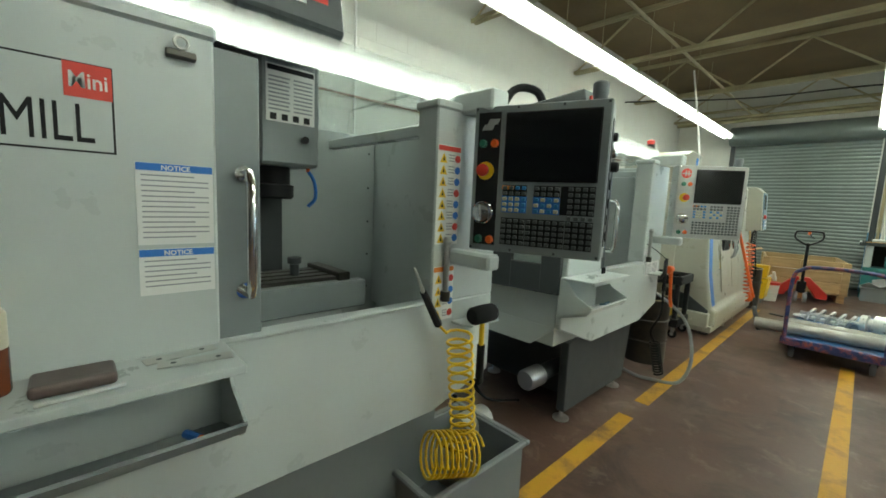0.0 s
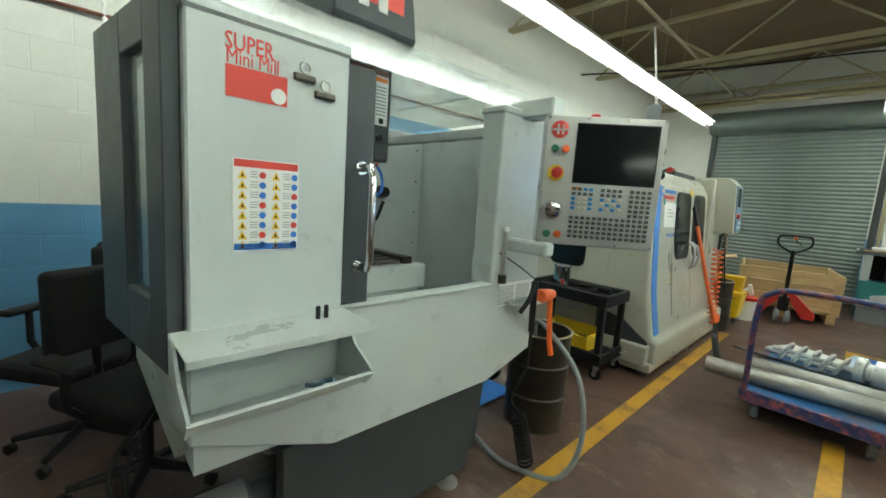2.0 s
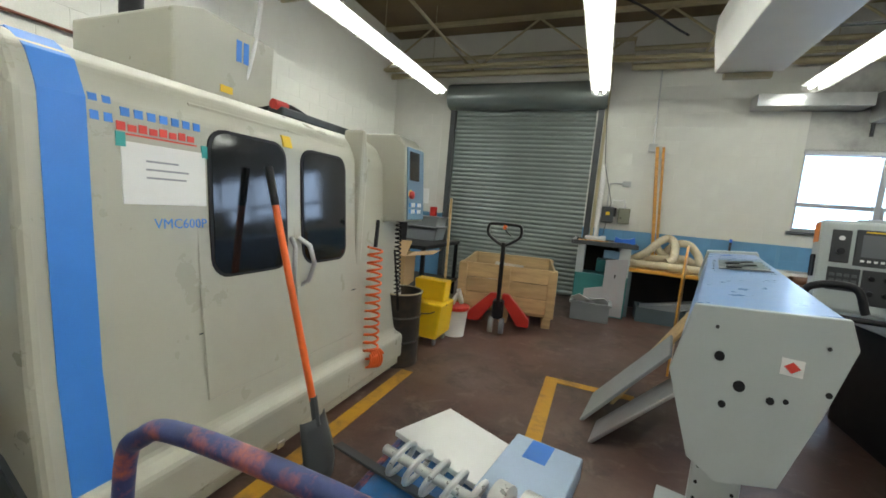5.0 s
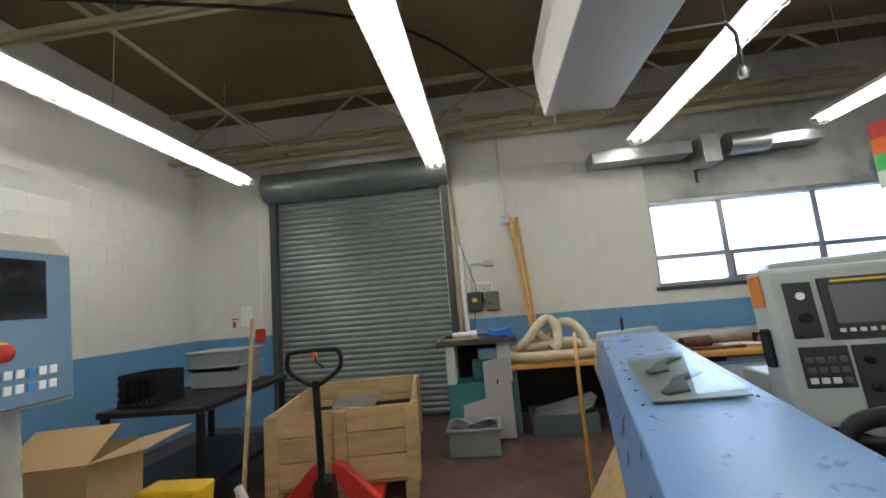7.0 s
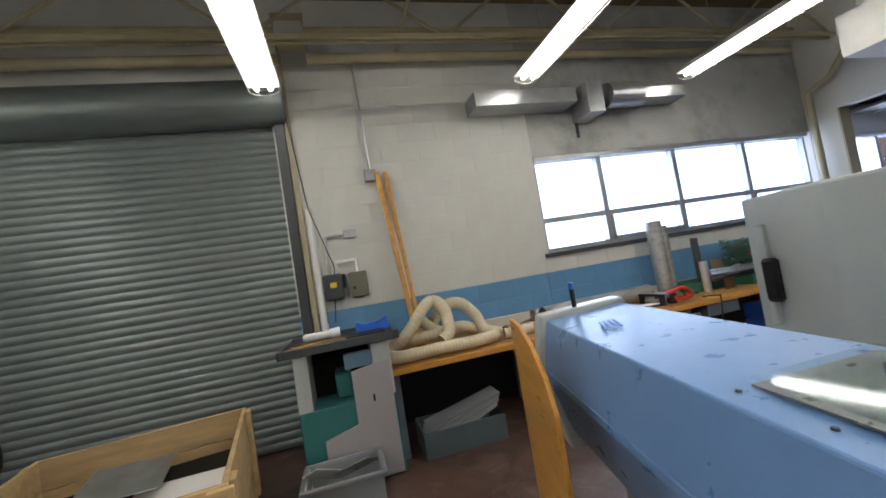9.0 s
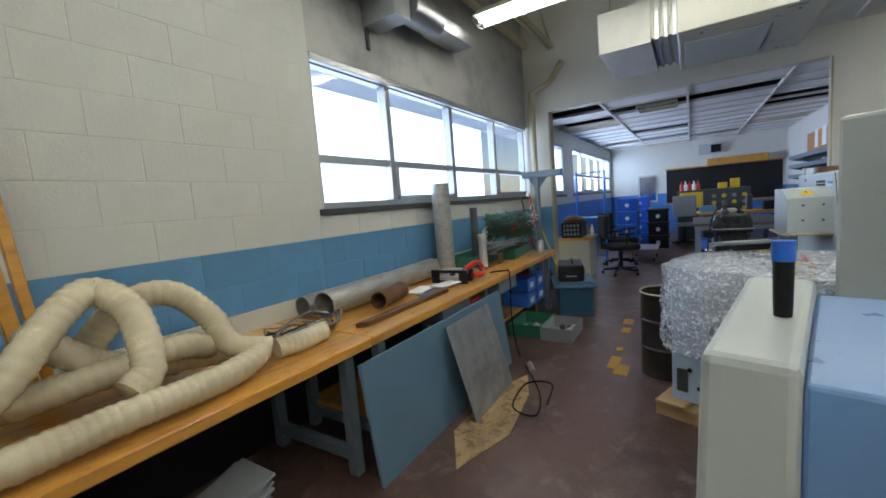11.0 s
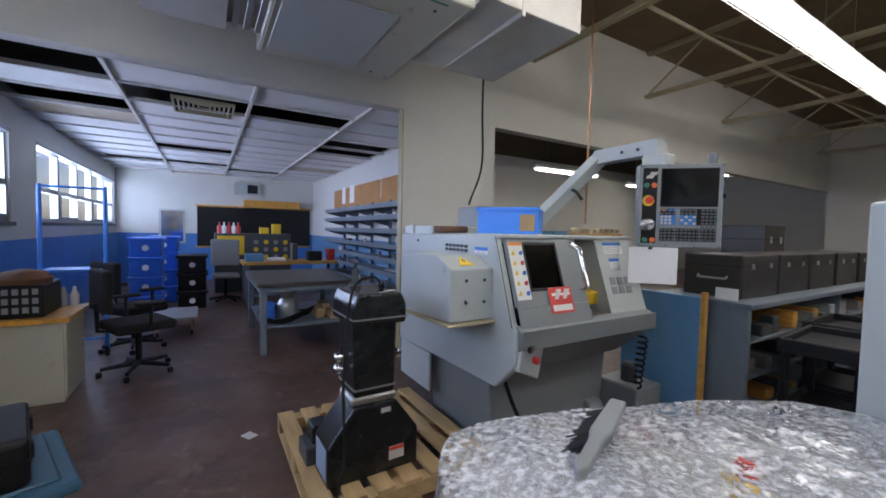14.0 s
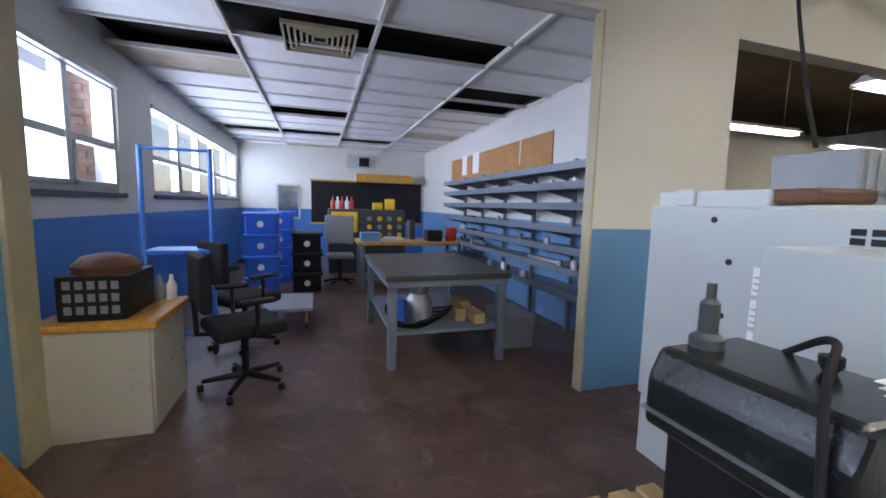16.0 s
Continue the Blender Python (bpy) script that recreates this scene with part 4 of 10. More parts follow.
    prism("base_front", [(0.28, 0.07), (0.28, 0.55), (0.45, 0.60), (1.3, 0.60), (1.2, 0.07)], "x", -0.14, -0.08, base_mat, m, 0.004)
    for dx, dy in ((-0.12, 0.32), (-0.12, 1.12), (-0.9, 0.55), (-0.9, 1.25)):
        lathe_part("levelling_foot", [(0.055, 0), (0.055, 0.012), (0.02, 0.02), (0.014, 0.03), (0.014, 0.1)], STEEL, m, (dx, dy, 0.0), "z", 16)
    if not old:
        lathe_part("auger_motor", [(0.06, 0), (0.07, 0.02), (0.07, 0.16), (0.05, 0.18)], GALV, m, (-0.25, 0.05, 0.30), "y", 18, "dusty grey electric motor")
        lathe_part("auger_tube", [(0.055, 0), (0.055, 0.35)], DARK_GREY, m, (-0.25, 0.22, 0.30), "y", 14)
        for r0 in (0.0, 0.05):
            tube("hose", curve_pts([(-0.7, 0.1, 0.62), (-0.62, -0.08 - r0, 0.35), (-0.5, -0.05, 0.12), (-0.35, 0.15, 0.09)]), 0.009, RUBBER, m, 8)
    else:
        lathe_part("auger_motor", [(0.06, 0), (0.07, 0.02), (0.07, 0.2), (0.05, 0.22)], GALV, m, (-0.2, 1.60, 0.24), "y", 18, "dusty grey electric motor")
    # shelf with tray under it
    box("shelf", (0.0, 0.20, -0.04, 0.43, 1.035, 1.042), MILL_GREY, m, 0.003, "folded sheet-metal shelf")
    box("shelf_lip", (0.192, 0.202, -0.04, 0.43, 1.02, 1.042), MILL_GREY, m, 0.002)
    for yy in (-0.04, 0.422):
        prism("tray_cheek", [(0.0, 1.035), (0.0, 0.80), (0.17, 0.85), (0.20, 0.90), (0.10, 0.95), (0.05, 1.02)], "y", yy, yy + 0.008, MILL_GREY, m, 0)
    prism("tray", [(0.0, 0.80), (0.18, 0.86), (0.20, 0.89), (0.192, 0.895), (0.176, 0.868), (0.0, 0.81)], "y", -0.04, 0.43, MILL_GREY if not old else MID_GREY, m, 0)
    # pull knob rod and bracket on the post
    tube("latch_rod", [(0.02, 1.24, 1.27), (0.02, 1.24, 1.07)], 0.012, STEEL, m, 10, "steel pull rod")
    lathe_part("latch_knob", [(0.014, 0), (0.02, 0.012), (0.014, 0.03)], STEEL, m, (0.02, 1.24, 1.27), "z", 12)
    lathe_part("latch_end", [(0.02, 0), (0.02, 0.04)], bpy.data.materials["oily_iron"], m, (0.02, 1.24, 1.04), "z", 12)
    box("pendant_arm", (-0.02, 0.22, 1.26, 1.33, 1.19, 1.25), MILL_GREY, m, 0.01)
    box("top_bracket", (-0.08, 0.16, 1.30, 1.40, 1.79, 1.87), MILL_GREY, m, 0.008)
    # tool hook rack at the post
    prism("tool_hook", [(0.0, 1.30), (0.06, 1.30), (0.1, 1.33), (0.1, 1.37), (0.06, 1.37), (0.06, 1.42), (0.1, 1.43), (0.1, 1.50), (0.0, 1.52)], "z", 0.93, 0.94, MILL_GREY, m, 0.002, "folded steel tool hook")
    return m


mill_a = mill(-0.48, "pale grey compact milling machine with an open door", MID_GREY, MID_GREY, True)
mill_b = mill(1.73, "pale grey milling machine with dark grey doors", DARK_GREY, DARK_GREY, False)
pendant(mill_a, pose(0.085, 1.293, 1.259, 0, 0, 20), 0.49, 0.545, MID_GREY, BLACK, True)
pendant(mill_b, pose(0.148, 1.283, 1.246, 0, 0, 40), 0.49, 0.545, PANEL_STEEL, None, False)
# logos and labels of the first mill
fr = part("model_plate", bm_box(bmesh.new(), (0.018, 0.0195, 0.035, 0.225, 1.51, 1.69), 0), BLACK, mill_a, "square black framed model name plate")
box("plate_field", (0.0195, 0.0202, 0.039, 0.221, 1.514, 1.686), MILL_GREY, fr, 0)
box("plate_red", (0.0202, 0.0212, 0.147, 0.223, 1.620, 1.688), SIGN_RED, fr, 0, "red square")
lettering("Mini", 0.044, on_east(0.0216, 0.153, 1.640), PAPER, fr, bold=0.0006, squeeze=0.85)
lettering("MILL", 0.112, on_east(0.0206, 0.052, 1.53), BLACK, fr, bold=0.0, squeeze=0.62)
for z0, z1 in ((1.31, 1.50), (1.19, 1.30)):
    n = box("notice_sheet", (0.018, 0.0195, 0.255, 0.41, z0, z1), PAPER, mill_a, 0, "white notice sheet with a blue heading")
    box("notice_bar", (0.0195, 0.0205, 0.256, 0.409, z1 - 0.018, z1 - 0.001), SIGN_BLUE, n, 0)
    lettering("NOTICE", 0.016, on_east(0.0208, 0.303, z1 - 0.0155), PAPER, n, bold=0.0004)
    for k in range(int((z1 - z0 - 0.03) / 0.012)):
        box("small_print", (0.0195, 0.0202, 0.265, 0.40 if k % 3 else 0.37, z1 - 0.030 - k * 0.012, z1 - 0.027 - k * 0.012), INK, n, 0)
warning_sheet(mill_a, 1.185, 1.31, 1.27, 1.66, 0.0005, 8)
warning_sheet(mill_a, 1.185, 1.30, 0.955, 1.18, 0.0005, 4, bars=(SIGN_ORANGE,))
warning_sheet(mill_b, 0.10, 0.27, 1.24, 1.48, 0.0185, 8, 2, foot=SIGN_BLUE)
sup = box("model_plate", (0.018, 0.0195, 0.085, 0.235, 1.625, 1.70), SIGN_RED, mill_b, 0, "red and white model name sign")
lettering("SUPER", 0.058, on_east(0.0198, 0.083, 1.735), SIGN_RED, mill_b, bold=0.0005, squeeze=0.72)
lettering("Mini Mill", 0.05, on_east(0.0204, 0.085, 1.703), SIGN_RED, mill_b, bold=0.0, squeeze=0.75)
lathe_part("round_badge", [(0.02, 0), (0.02, 0.001)], PAPER, mill_b, (0.0195, 0.212, 1.648), "x", 18)
sheet = box("spec_sheet", (0.0005, 0.002, 1.25, 1.52, 0.92, 1.03), PAPER, mill_b, 0, "white printed data sheet")
for k in range(9):
    box("small_print", (0.002, 0.003, 1.25, 1.36, 0.93 + k * 0.01, 0.934 + k * 0.01), INK, sheet, 0)
    box("small_print", (0.002, 0.003, 1.38, 1.49, 0.93 + k * 0.01, 0.934 + k * 0.01), INK, sheet, 0)


def bulldog_clip(parent_at):
    c = thing("bulldog_clip", parent_at, "small steel bulldog clip on the machine panel", "clip", "bulldog clips")
    prism("jaw", [(0.0, 0.0), (0.018, 0.004), (0.012, 0.02), (0.0, 0.022)], "y", -0.03, 0.03, bpy.data.materials["oily_iron"], c, 0.002)
    tube("ring", [(0.012, 0.014 * math.cos(a * math.tau / 12), 0.036 + 0.014 * math.sin(a * math.tau / 12)) for a in range(13)], 0.004, STEEL, c, 6)
    return c


for yy, zz in ((-0.13, 1.74), (1.73 + 0.28, 1.70), (1.73 + 0.34, 1.665)):
    bulldog_clip((-1.182, yy, zz))

top_box = thing("gear_box", (-2.05, 2.2, 1.972), "dark grey control box with a red badge on the mill roof", "machine box")
prism("casing", [(0.0, 0.0), (0.62, 0.0), (0.66, 0.04), (0.62, 0.26), (0.0, 0.2)], "y", 0, 0.36, DARK_GREY, top_box, 0.008)
box("badge", (0.63, 0.645, 0.06, 0.3, 0.06, 0.22), SIGN_RED, top_box, 0, "red square badge")
for dx in (0.10, 0.18):
    box("badge_bar", (0.646, 0.652, dx, dx + 0.04, 0.1, 0.2), PAPER, top_box, 0)
tube("hose", curve_pts([(0.05, -0.25, 0.0), (0.1, -0.1, 0.3), (0.2, 0.05, 0.32), (0.25, 0.12, 0.2)]), 0.03, RUBBER, top_box, 8)
top_box2 = copy_thing(top_box, pose(-2.05, 0.05, 1.972))

# loose things on and round the mills
bottle = thing("squeeze_bottle", (-1.13, -0.465, 1.043), "clear squeeze bottle of brown oil with a yellow cap", "bottle")
OIL = material("brown_oil", (0.16, 0.045, 0.02), 0.25, vary=0.1)
CLEAR_PLASTIC = material("cloudy_plastic", (0.55, 0.5, 0.38), 0.35, vary=0.05)
lathe_part("oil", [(0.031, 0), (0.033, 0.005), (0.033, 0.09)], OIL, bottle)
lathe_part("bottle_body", [(0.033, 0.09), (0.033, 0.155), (0.024, 0.168)], CLEAR_PLASTIC, bottle)
lathe_part("cap", [(0.026, 0.165), (0.026, 0.185), (0.01, 0.192), (0.004, 0.215)], YELLOW, bottle)
case = tagged(box("metal_case", (-1.14, -1.05, -0.41, -0.28, 1.043, 1.068), material("bronze_case", (0.16, 0.12, 0.11), 0.35, metal=0.5), None, 0.009, seg=3), "flat bronze metal case on the shelf", "case")
drill = tagged(tube("drill_bit", [(-1.015, -0.40, 1.048), (-1.03, -0.27, 1.048)], 0.005, STEEL, None, 6), "steel twist drill on the shelf", "drill bit")
for i, (dx, dy, r) in enumerate(((-1.14, -0.20, 8), (-1.09, -0.18, -10))):
    pl = thing("steel_rule", (dx, dy, 1.0425 + i * 0.003), "flat bright steel plate with holes on the shelf", "plate", "steel plates", rz=r)
    box("blade", (-0.02, 0.02, -0.03, 0.12, 0, 0.0025), STEEL, pl, 0)
    for yy in (0.0, 0.09):
        lathe_part("hole", [(0.006, 0.0025), (0.006, 0.003)], DARK_GREY, pl, (0, yy, 0), "z", 10)
marker = thing("deburring_tool", (-1.10, -0.16, 0.852), "blue and orange hand tool in the tray", "hand tool", rz=25)
tube("handle", [(0, 0, 0.01), (0.05, 0, 0.012)], 0.010, SIGN_BLUE, marker)
tube("tip", [(0.05, 0, 0.012), (0.085, 0, 0.012)], [0.009, 0.006], ORANGE, marker)
hose_tool = tagged(tube("coolant_hose_piece", curve_pts([(-1.10, 2.0, 0.858), (-1.07, 2.02, 0.865), (-1.09, 2.05, 0.86), (-1.07, 2.07, 0.868)]), 0.007, BLUE_GREY, None, 8), "blue jointed hose piece in the tray", "hose")
pins = thing("dowel_pins", (-1.12, 2.04, 1.0425), "two short black pins standing on the shelf", "pins")
for dx in (0, 0.025):
    lathe_part("pin", [(0.007, 0), (0.007, 0.035), (0.004, 0.038)], BLACK, pins, (0, dx, 0), "z", 10)

airgun = thing("air_blow_gun", (-1.15, 0.62, 1.05), "black air blow gun with a coiled yellow hose", "air gun")
tube("nozzle", [(0.06, -0.10, 0.16), (0.03, -0.03, 0.06)], [0.004, 0.008], STEEL, airgun)
tube("grip", [(0.03, -0.03, 0.06), (0.0, 0.08, -0.09)], [0.013, 0.017], BLACK, airgun)
tube("coil_hose", [(0.0, 0.08, -0.09)] + [tuple(p) for p in coil((0.06, 0.14, -0.12), (0.06, 0.20, -0.62), 0.05, 13, 14)], 0.006, YELLOW, airgun, 6, "coiled yellow air hose")
tube("hose_loop", [tuple(p) for p in coil((0.03, 0.02, -0.60), (0.10, 0.22, -0.64), 0.085, 9, 16)], 0.006, YELLOW, airgun, 6, "bunched yellow air hose")
mallet = thing("mallet", (-1.13, 0.92, 0.93), "black rubber mallet with a yellow and black handle", "mallet")
lathe_part("head", [(0.03, -0.07), (0.038, -0.06), (0.04, 0.0), (0.038, 0.06), (0.03, 0.07)], RUBBER, mallet, (0.02, 0.0, 0.045), "y", 18)
tube("handle", [(0.02, 0, 0.02), (0.02, 0, -0.09)], 0.011, YELLOW, mallet)
tube("grip", [(0.02, 0, -0.09), (0.02, 0, -0.26)], 0.017, RUBBER, mallet)
tub = thing("plastic_tub", (-1.28, 0.92, 0), "grey plastic tub with scrap beside the mill", "tub")
for nme, b in (("side", (-0.22, -0.205, -0.30, 0.30, 0.0, 0.3)), ("side", (0.205, 0.22, -0.30, 0.30, 0.0, 0.3)), ("end", (-0.205, 0.205, -0.30, -0.285, 0, 0.3)), ("end", (-0.205, 0.205, 0.285, 0.30, 0, 0.3)), ("bottom", (-0.205, 0.205, -0.285, 0.285, 0.0, 0.012))):
    box(nme, b, GREY_PLASTIC, tub, 0.004)
for b in ((-0.245, 0.245, -0.325, -0.295, 0.285, 0.31), (-0.245, 0.245, 0.295, 0.325, 0.285, 0.31), (-0.245, -0.215, -0.295, 0.295, 0.285, 0.31), (0.215, 0.245, -0.295, 0.295, 0.285, 0.31)):
    box("rim", b, GREY_PLASTIC, tub, 0.006)
prism("scrap_plate", [(-0.15, 0.02), (0.1, 0.02), (0.15, 0.24), (-0.1, 0.26)], "y", 0.05, 0.06, STEEL, tub, 0)
tube("brush_handle", [(0.1, 0.2, 0.1), (0.02, -0.05, 0.33)], 0.012, BLACK, tub)

blow2 = thing("air_blow_gun", (-1.12, 3.12, 0.92), "black air blow gun on a hook with a black coiled hose", "air gun")
tube("grip", curve_pts([(0.02, -0.10, -0.01), (0.04, -0.06, 0.06), (0.02, 0.0, 0.12), (0.02, 0.02, 0.14)]), 0.012, BLACK, blow2)
tube("body", [(0.02, 0.0, 0.13), (0.02, 0.01, -0.12)], 0.016, BLACK, blow2)
tube("hose", curve_pts([(0.02, 0.01, -0.12), (0.03, -0.02, -0.3), (-0.02, -0.05, -0.45), (0.0, 0.0, -0.55)]), 0.008, RUBBER, blow2)
tube("coil_hose", [tuple(p) for p in coil((0.0, 0.0, -0.55), (0.04, 0.05, -0.82), 0.035, 12, 12)], 0.007, RUBBER, blow2, 6)
tube("wire", curve_pts([(-0.08, -0.16, 0.26), (-0.02, -0.08, 0.2), (0.02, 0.0, 0.14)]), 0.003, RUBBER, blow2, 5)
lamp_tool = thing("work_light", (-1.10, 3.24, 0.92), "orange plastic hand lamp hanging on the hook", "hand lamp")
lathe_part("head", [(0.03, -0.06), (0.035, -0.05), (0.028, 0.02), (0.022, 0.05)], ORANGE, lamp_tool, (0.0, 0.0, 0.05), "y", 16)
tube("handle", [(0, 0.03, 0.03), (0.01, 0.05, -0.20), (0.02, 0.06, -0.27)], 0.014, ORANGE, lamp_tool)

# hidden space behind the mills: office chairs
def office_chair(at, rz, label):
    c = thing("office_chair", at, label, "chair", "black office chairs", rz)
    for k in range(5):
        a = k * math.tau / 5
        tube("base_leg", [(0, 0, 0.10), (0.28 * math.cos(a), 0.28 * math.sin(a), 0.075)], [0.028, 0.016], BLACK, c)
        lathe_part("caster", [(0.02, -0.02), (0.028, -0.015), (0.028, 0.015), (0.02, 0.02)], BLACK, c, (0.29 * math.cos(a), 0.29 * math.sin(a), 0.028), "y", 12)
    tube("gas_lift", [(0, 0, 0.08), (0, 0, 0.42)], 0.026, BLACK, c, 12)
    box("seat", (-0.24, 0.24, -0.24, 0.24, 0.42, 0.51), RUBBER, c, 0.035, "black fabric seat", 3)
    box("backrest", (-0.21, 0.21, 0.24, 0.31, 0.62, 1.0), RUBBER, c, 0.03, "black fabric backrest", 3)
    tube("back_bar", [(0, 0.1, 0.42), (0, 0.30, 0.45), (0, 0.31, 0.70)], 0.02, BLACK, c)
    for sx in (-1, 1):
        tube("arm_post", [(sx * 0.24, 0.0, 0.45), (sx * 0.30, 0.0, 0.52), (sx * 0.30, 0.0, 0.68)], 0.016, BLACK, c)
        box("armrest", (sx * 0.30 - 0.04, sx * 0.30 + 0.04, -0.12, 0.12, 0.68, 0.71), RUBBER, c, 0.012)
    return c


chair_1 = office_chair((-2.75, 1.55, 0), 40, "black office chair pushed behind the mills")
copy_thing(chair_1, pose(-3.2, 2.0, 0, 0, 0, 200))
copy_thing(chair_1, pose(-2.2, 1.75, 0, 0, 0, 120))
clock = thing("wall_clock", (XW, 2.4, 2.44), "square white wall clock with black hands", "clock")
box("clock_case", (0.0, 0.04, -0.16, 0.16, 0.0, 0.32), PAPER, clock, 0.01)
box("clock_face", (0.04, 0.044, -0.14, 0.14, 0.02, 0.30), FIXTURE, clock, 0)
for k in range(12):
    a = k * math.tau / 12
    mk = box("hour_mark", (0.0445, 0.0455, -0.004, 0.004, 0.1, 0.122), BLACK, clock, 0)
    mk.matrix_local = pose(0, 0, 0.16) @ pose(0, 0, 0, math.degrees(a), 0, 0) @ pose(0, 0, 0)
for a, l in ((150, 0.10), (230, 0.07)):
    hd = box("pointer", (0.045, 0.047, -0.004, 0.004, -0.02, l), BLACK, clock, 0)
    hd.matrix_local = pose(0, 0, 0.16, a, 0, 0)
grille_box = thing("wall_speaker", (XW, 2.75, 2.38), "square grey wall speaker beside the clock", "speaker")
box("cover", (0, 0.05, -0.15, 0.15, 0, 0.3), GREY_PLASTIC, grille_box, 0.006)
outlet = thing("wall_outlet", (XW, 1.75, 1.24), "grey metal outlet box with conduit on the wall", "outlet")
box("outlet_box", (0, 0.05, -0.06, 0.06, 0, 0.1), GALV, outlet)
tube("conduit", [(0.03, 0, 0.1), (0.03, 0, 3.0)], 0.012, PAPER, outlet)
tube("conduit", [(0.03, 0.06, 0.05), (0.03, 5.2, 0.05)][:1] + [(0.03, 2.1, 0.05)], 0.012, PAPER, outlet)

random.seed(5)
# ---------------------------------------------------------------- beige machining centre
vmc = thing("machining_centre", (-1.115, 5.04, 0), "large beige enclosed machining centre with a blue stripe", "machining centre")
prof = [(-1.72, 0.1), (0.0, 0.1), (0.0, 0.30), (-0.06, 0.33), (-0.13, 0.72), (-0.17, 1.2), (-0.20, 1.62), (-0.26, 1.74), (-0.36, 1.80), (-1.62, 1.82), (-1.70, 1.75), (-1.72, 1.6)]
prism("enclosure", prof, "y", 0.06, 2.42, BEIGE, vmc, 0.03, seg=3)
prism("plinth", [(-1.66, 0.05), (-0.02, 0.05), (-0.02, 0.12), (-1.66, 0.12)], "y", 0.0, 2.3, BEIGE, vmc, 0.004)
prism("corner_cut", [(-0.55, 0.30), (-0.08, 0.16), (-0.08, 0.30), (-0.3, 0.45), (-0.55, 0.50)], "y", 0.04, 0.1, DARK_GREY, vmc, 0.004)
box("chip_drawer", (-0.5, -0.06, -0.03, 0.1, 0.1, 0.27), BEIGE, vmc, 0.008)
tube("drawer_pull", [(-0.35, -0.03, 0.19), (-0.35, -0.055, 0.175), (-0.22, -0.055, 0.175), (-0.22, -0.03, 0.19)], 0.006, BEIGE, vmc)
for dx, dy in ((-0.12, 0.12), (-0.12, 2.2), (-1.5, 0.12), (-1.5, 2.2)):
    lathe_part("levelling_foot", [(0.06, 0), (0.06, 0.02), (0.02, 0.03), (0.02, 0.06)], DARK_GREY, vmc, (dx, dy, 0))
for a, b in ((0.3, 0.72), (0.78, 1.18)):
    box("lifting_ring", (0.0, 0.01, a + 0.15, a + 0.2, 0.06, 0.1), STEEL, vmc)

def round_outline(a0, a1, b0, b1, r, n=5):
    """Rectangle outline with rounded corners."""
    out = []
    for cx, cy, st in ((a1 - r, b1 - r, 0), (a0 + r, b1 - r, 90), (a0 + r, b0 + r, 180), (a1 - r, b0 + r, 270)):
        for k in range(n + 1):
            an = radians(st + 90 * k / n)
            out.append((cx + r * math.cos(an), cy + r * math.sin(an)))
    return out


# side door with dark window
box("side_door", (-1.27, -0.5, 0.045, 0.062, 0.42, 1.645), BEIGE, vmc, 0.004)
prism("side_window", round_outline(-1.09, -0.72, 0.84, 1.49, 0.07), "y", 0.036, 0.046, SMOKE, vmc, 0, "smoked rounded side window")
prism("side_window_back", round_outline(-1.10, -0.71, 0.83, 1.50, 0.075), "y", 0.0462, 0.05, BLACK, vmc, 0)
box("side_latch", (-1.24, -1.21, 0.03, 0.05, 1.06, 1.2), BLACK, vmc, 0.003)
for a in (-0.93, -0.88):
    box("blue_badge", (a, a + 0.03, 0.041, 0.045, 1.53, 1.635), BLUE_STRIPE, vmc, 0.001)
box("switch_plate", (-1.40, -1.36, 0.05, 0.062, 1.43, 1.56), BLACK, vmc, 0.002)
lathe_part("switch_knob", [(0.014, 0), (0.014, -0.02)], RED, vmc, (-1.38, 0.05, 1.47), "y", 12)
box("caution_strip", (-1.40, -1.36, 0.056, 0.0605, 1.17, 1.41), SIGN_YELLOW, vmc, 0)


def face_x(z):
    """Front face of the enclosure at a height."""
    pts = [(0.30, 0.0), (0.33, -0.06), (0.72, -0.13), (1.2, -0.17), (1.62, -0.20), (1.74, -0.26)]
    for (z0, x0), (z1, x1) in zip(pts, pts[1:]):
        if z <= z1:
            return x0 + (x1 - x0) * (z - z0) / (z1 - z0)
    return -0.26


def front_panel(name, y0, y1, z0, z1, mat, lift=0.004, bevel=0.003, label="", seg=1, dz=0.0):
    """A plate that follows the sloped front."""
    bm = bmesh.new()
    bm_box(bm, (-0.004, lift, y0, y1, 0, 1), 0)
    for w in bm.verts:
        z = z0 + (z1 - z0) * w.co.z
        w.co.z = z
        w.co.x += face_x(z) + dz
    if bevel:
        bmesh.ops.bevel(bm, geom=list(bm.edges), offset=bevel, segments=seg, affect="EDGES")
    return part(name, bm, mat, vmc, label)




def front_round(name, y0, y1, z0, z1, r, mat, lift, label=""):
    """A round-cornered plate on the sloped front."""
    ob = prism(name, round_outline(y0, y1, z0, z1, r), "x", -0.01, lift, mat, vmc, 0, label)
    for w in ob.data.vertices:
        w.co.x += face_x(w.co.z)
    return ob


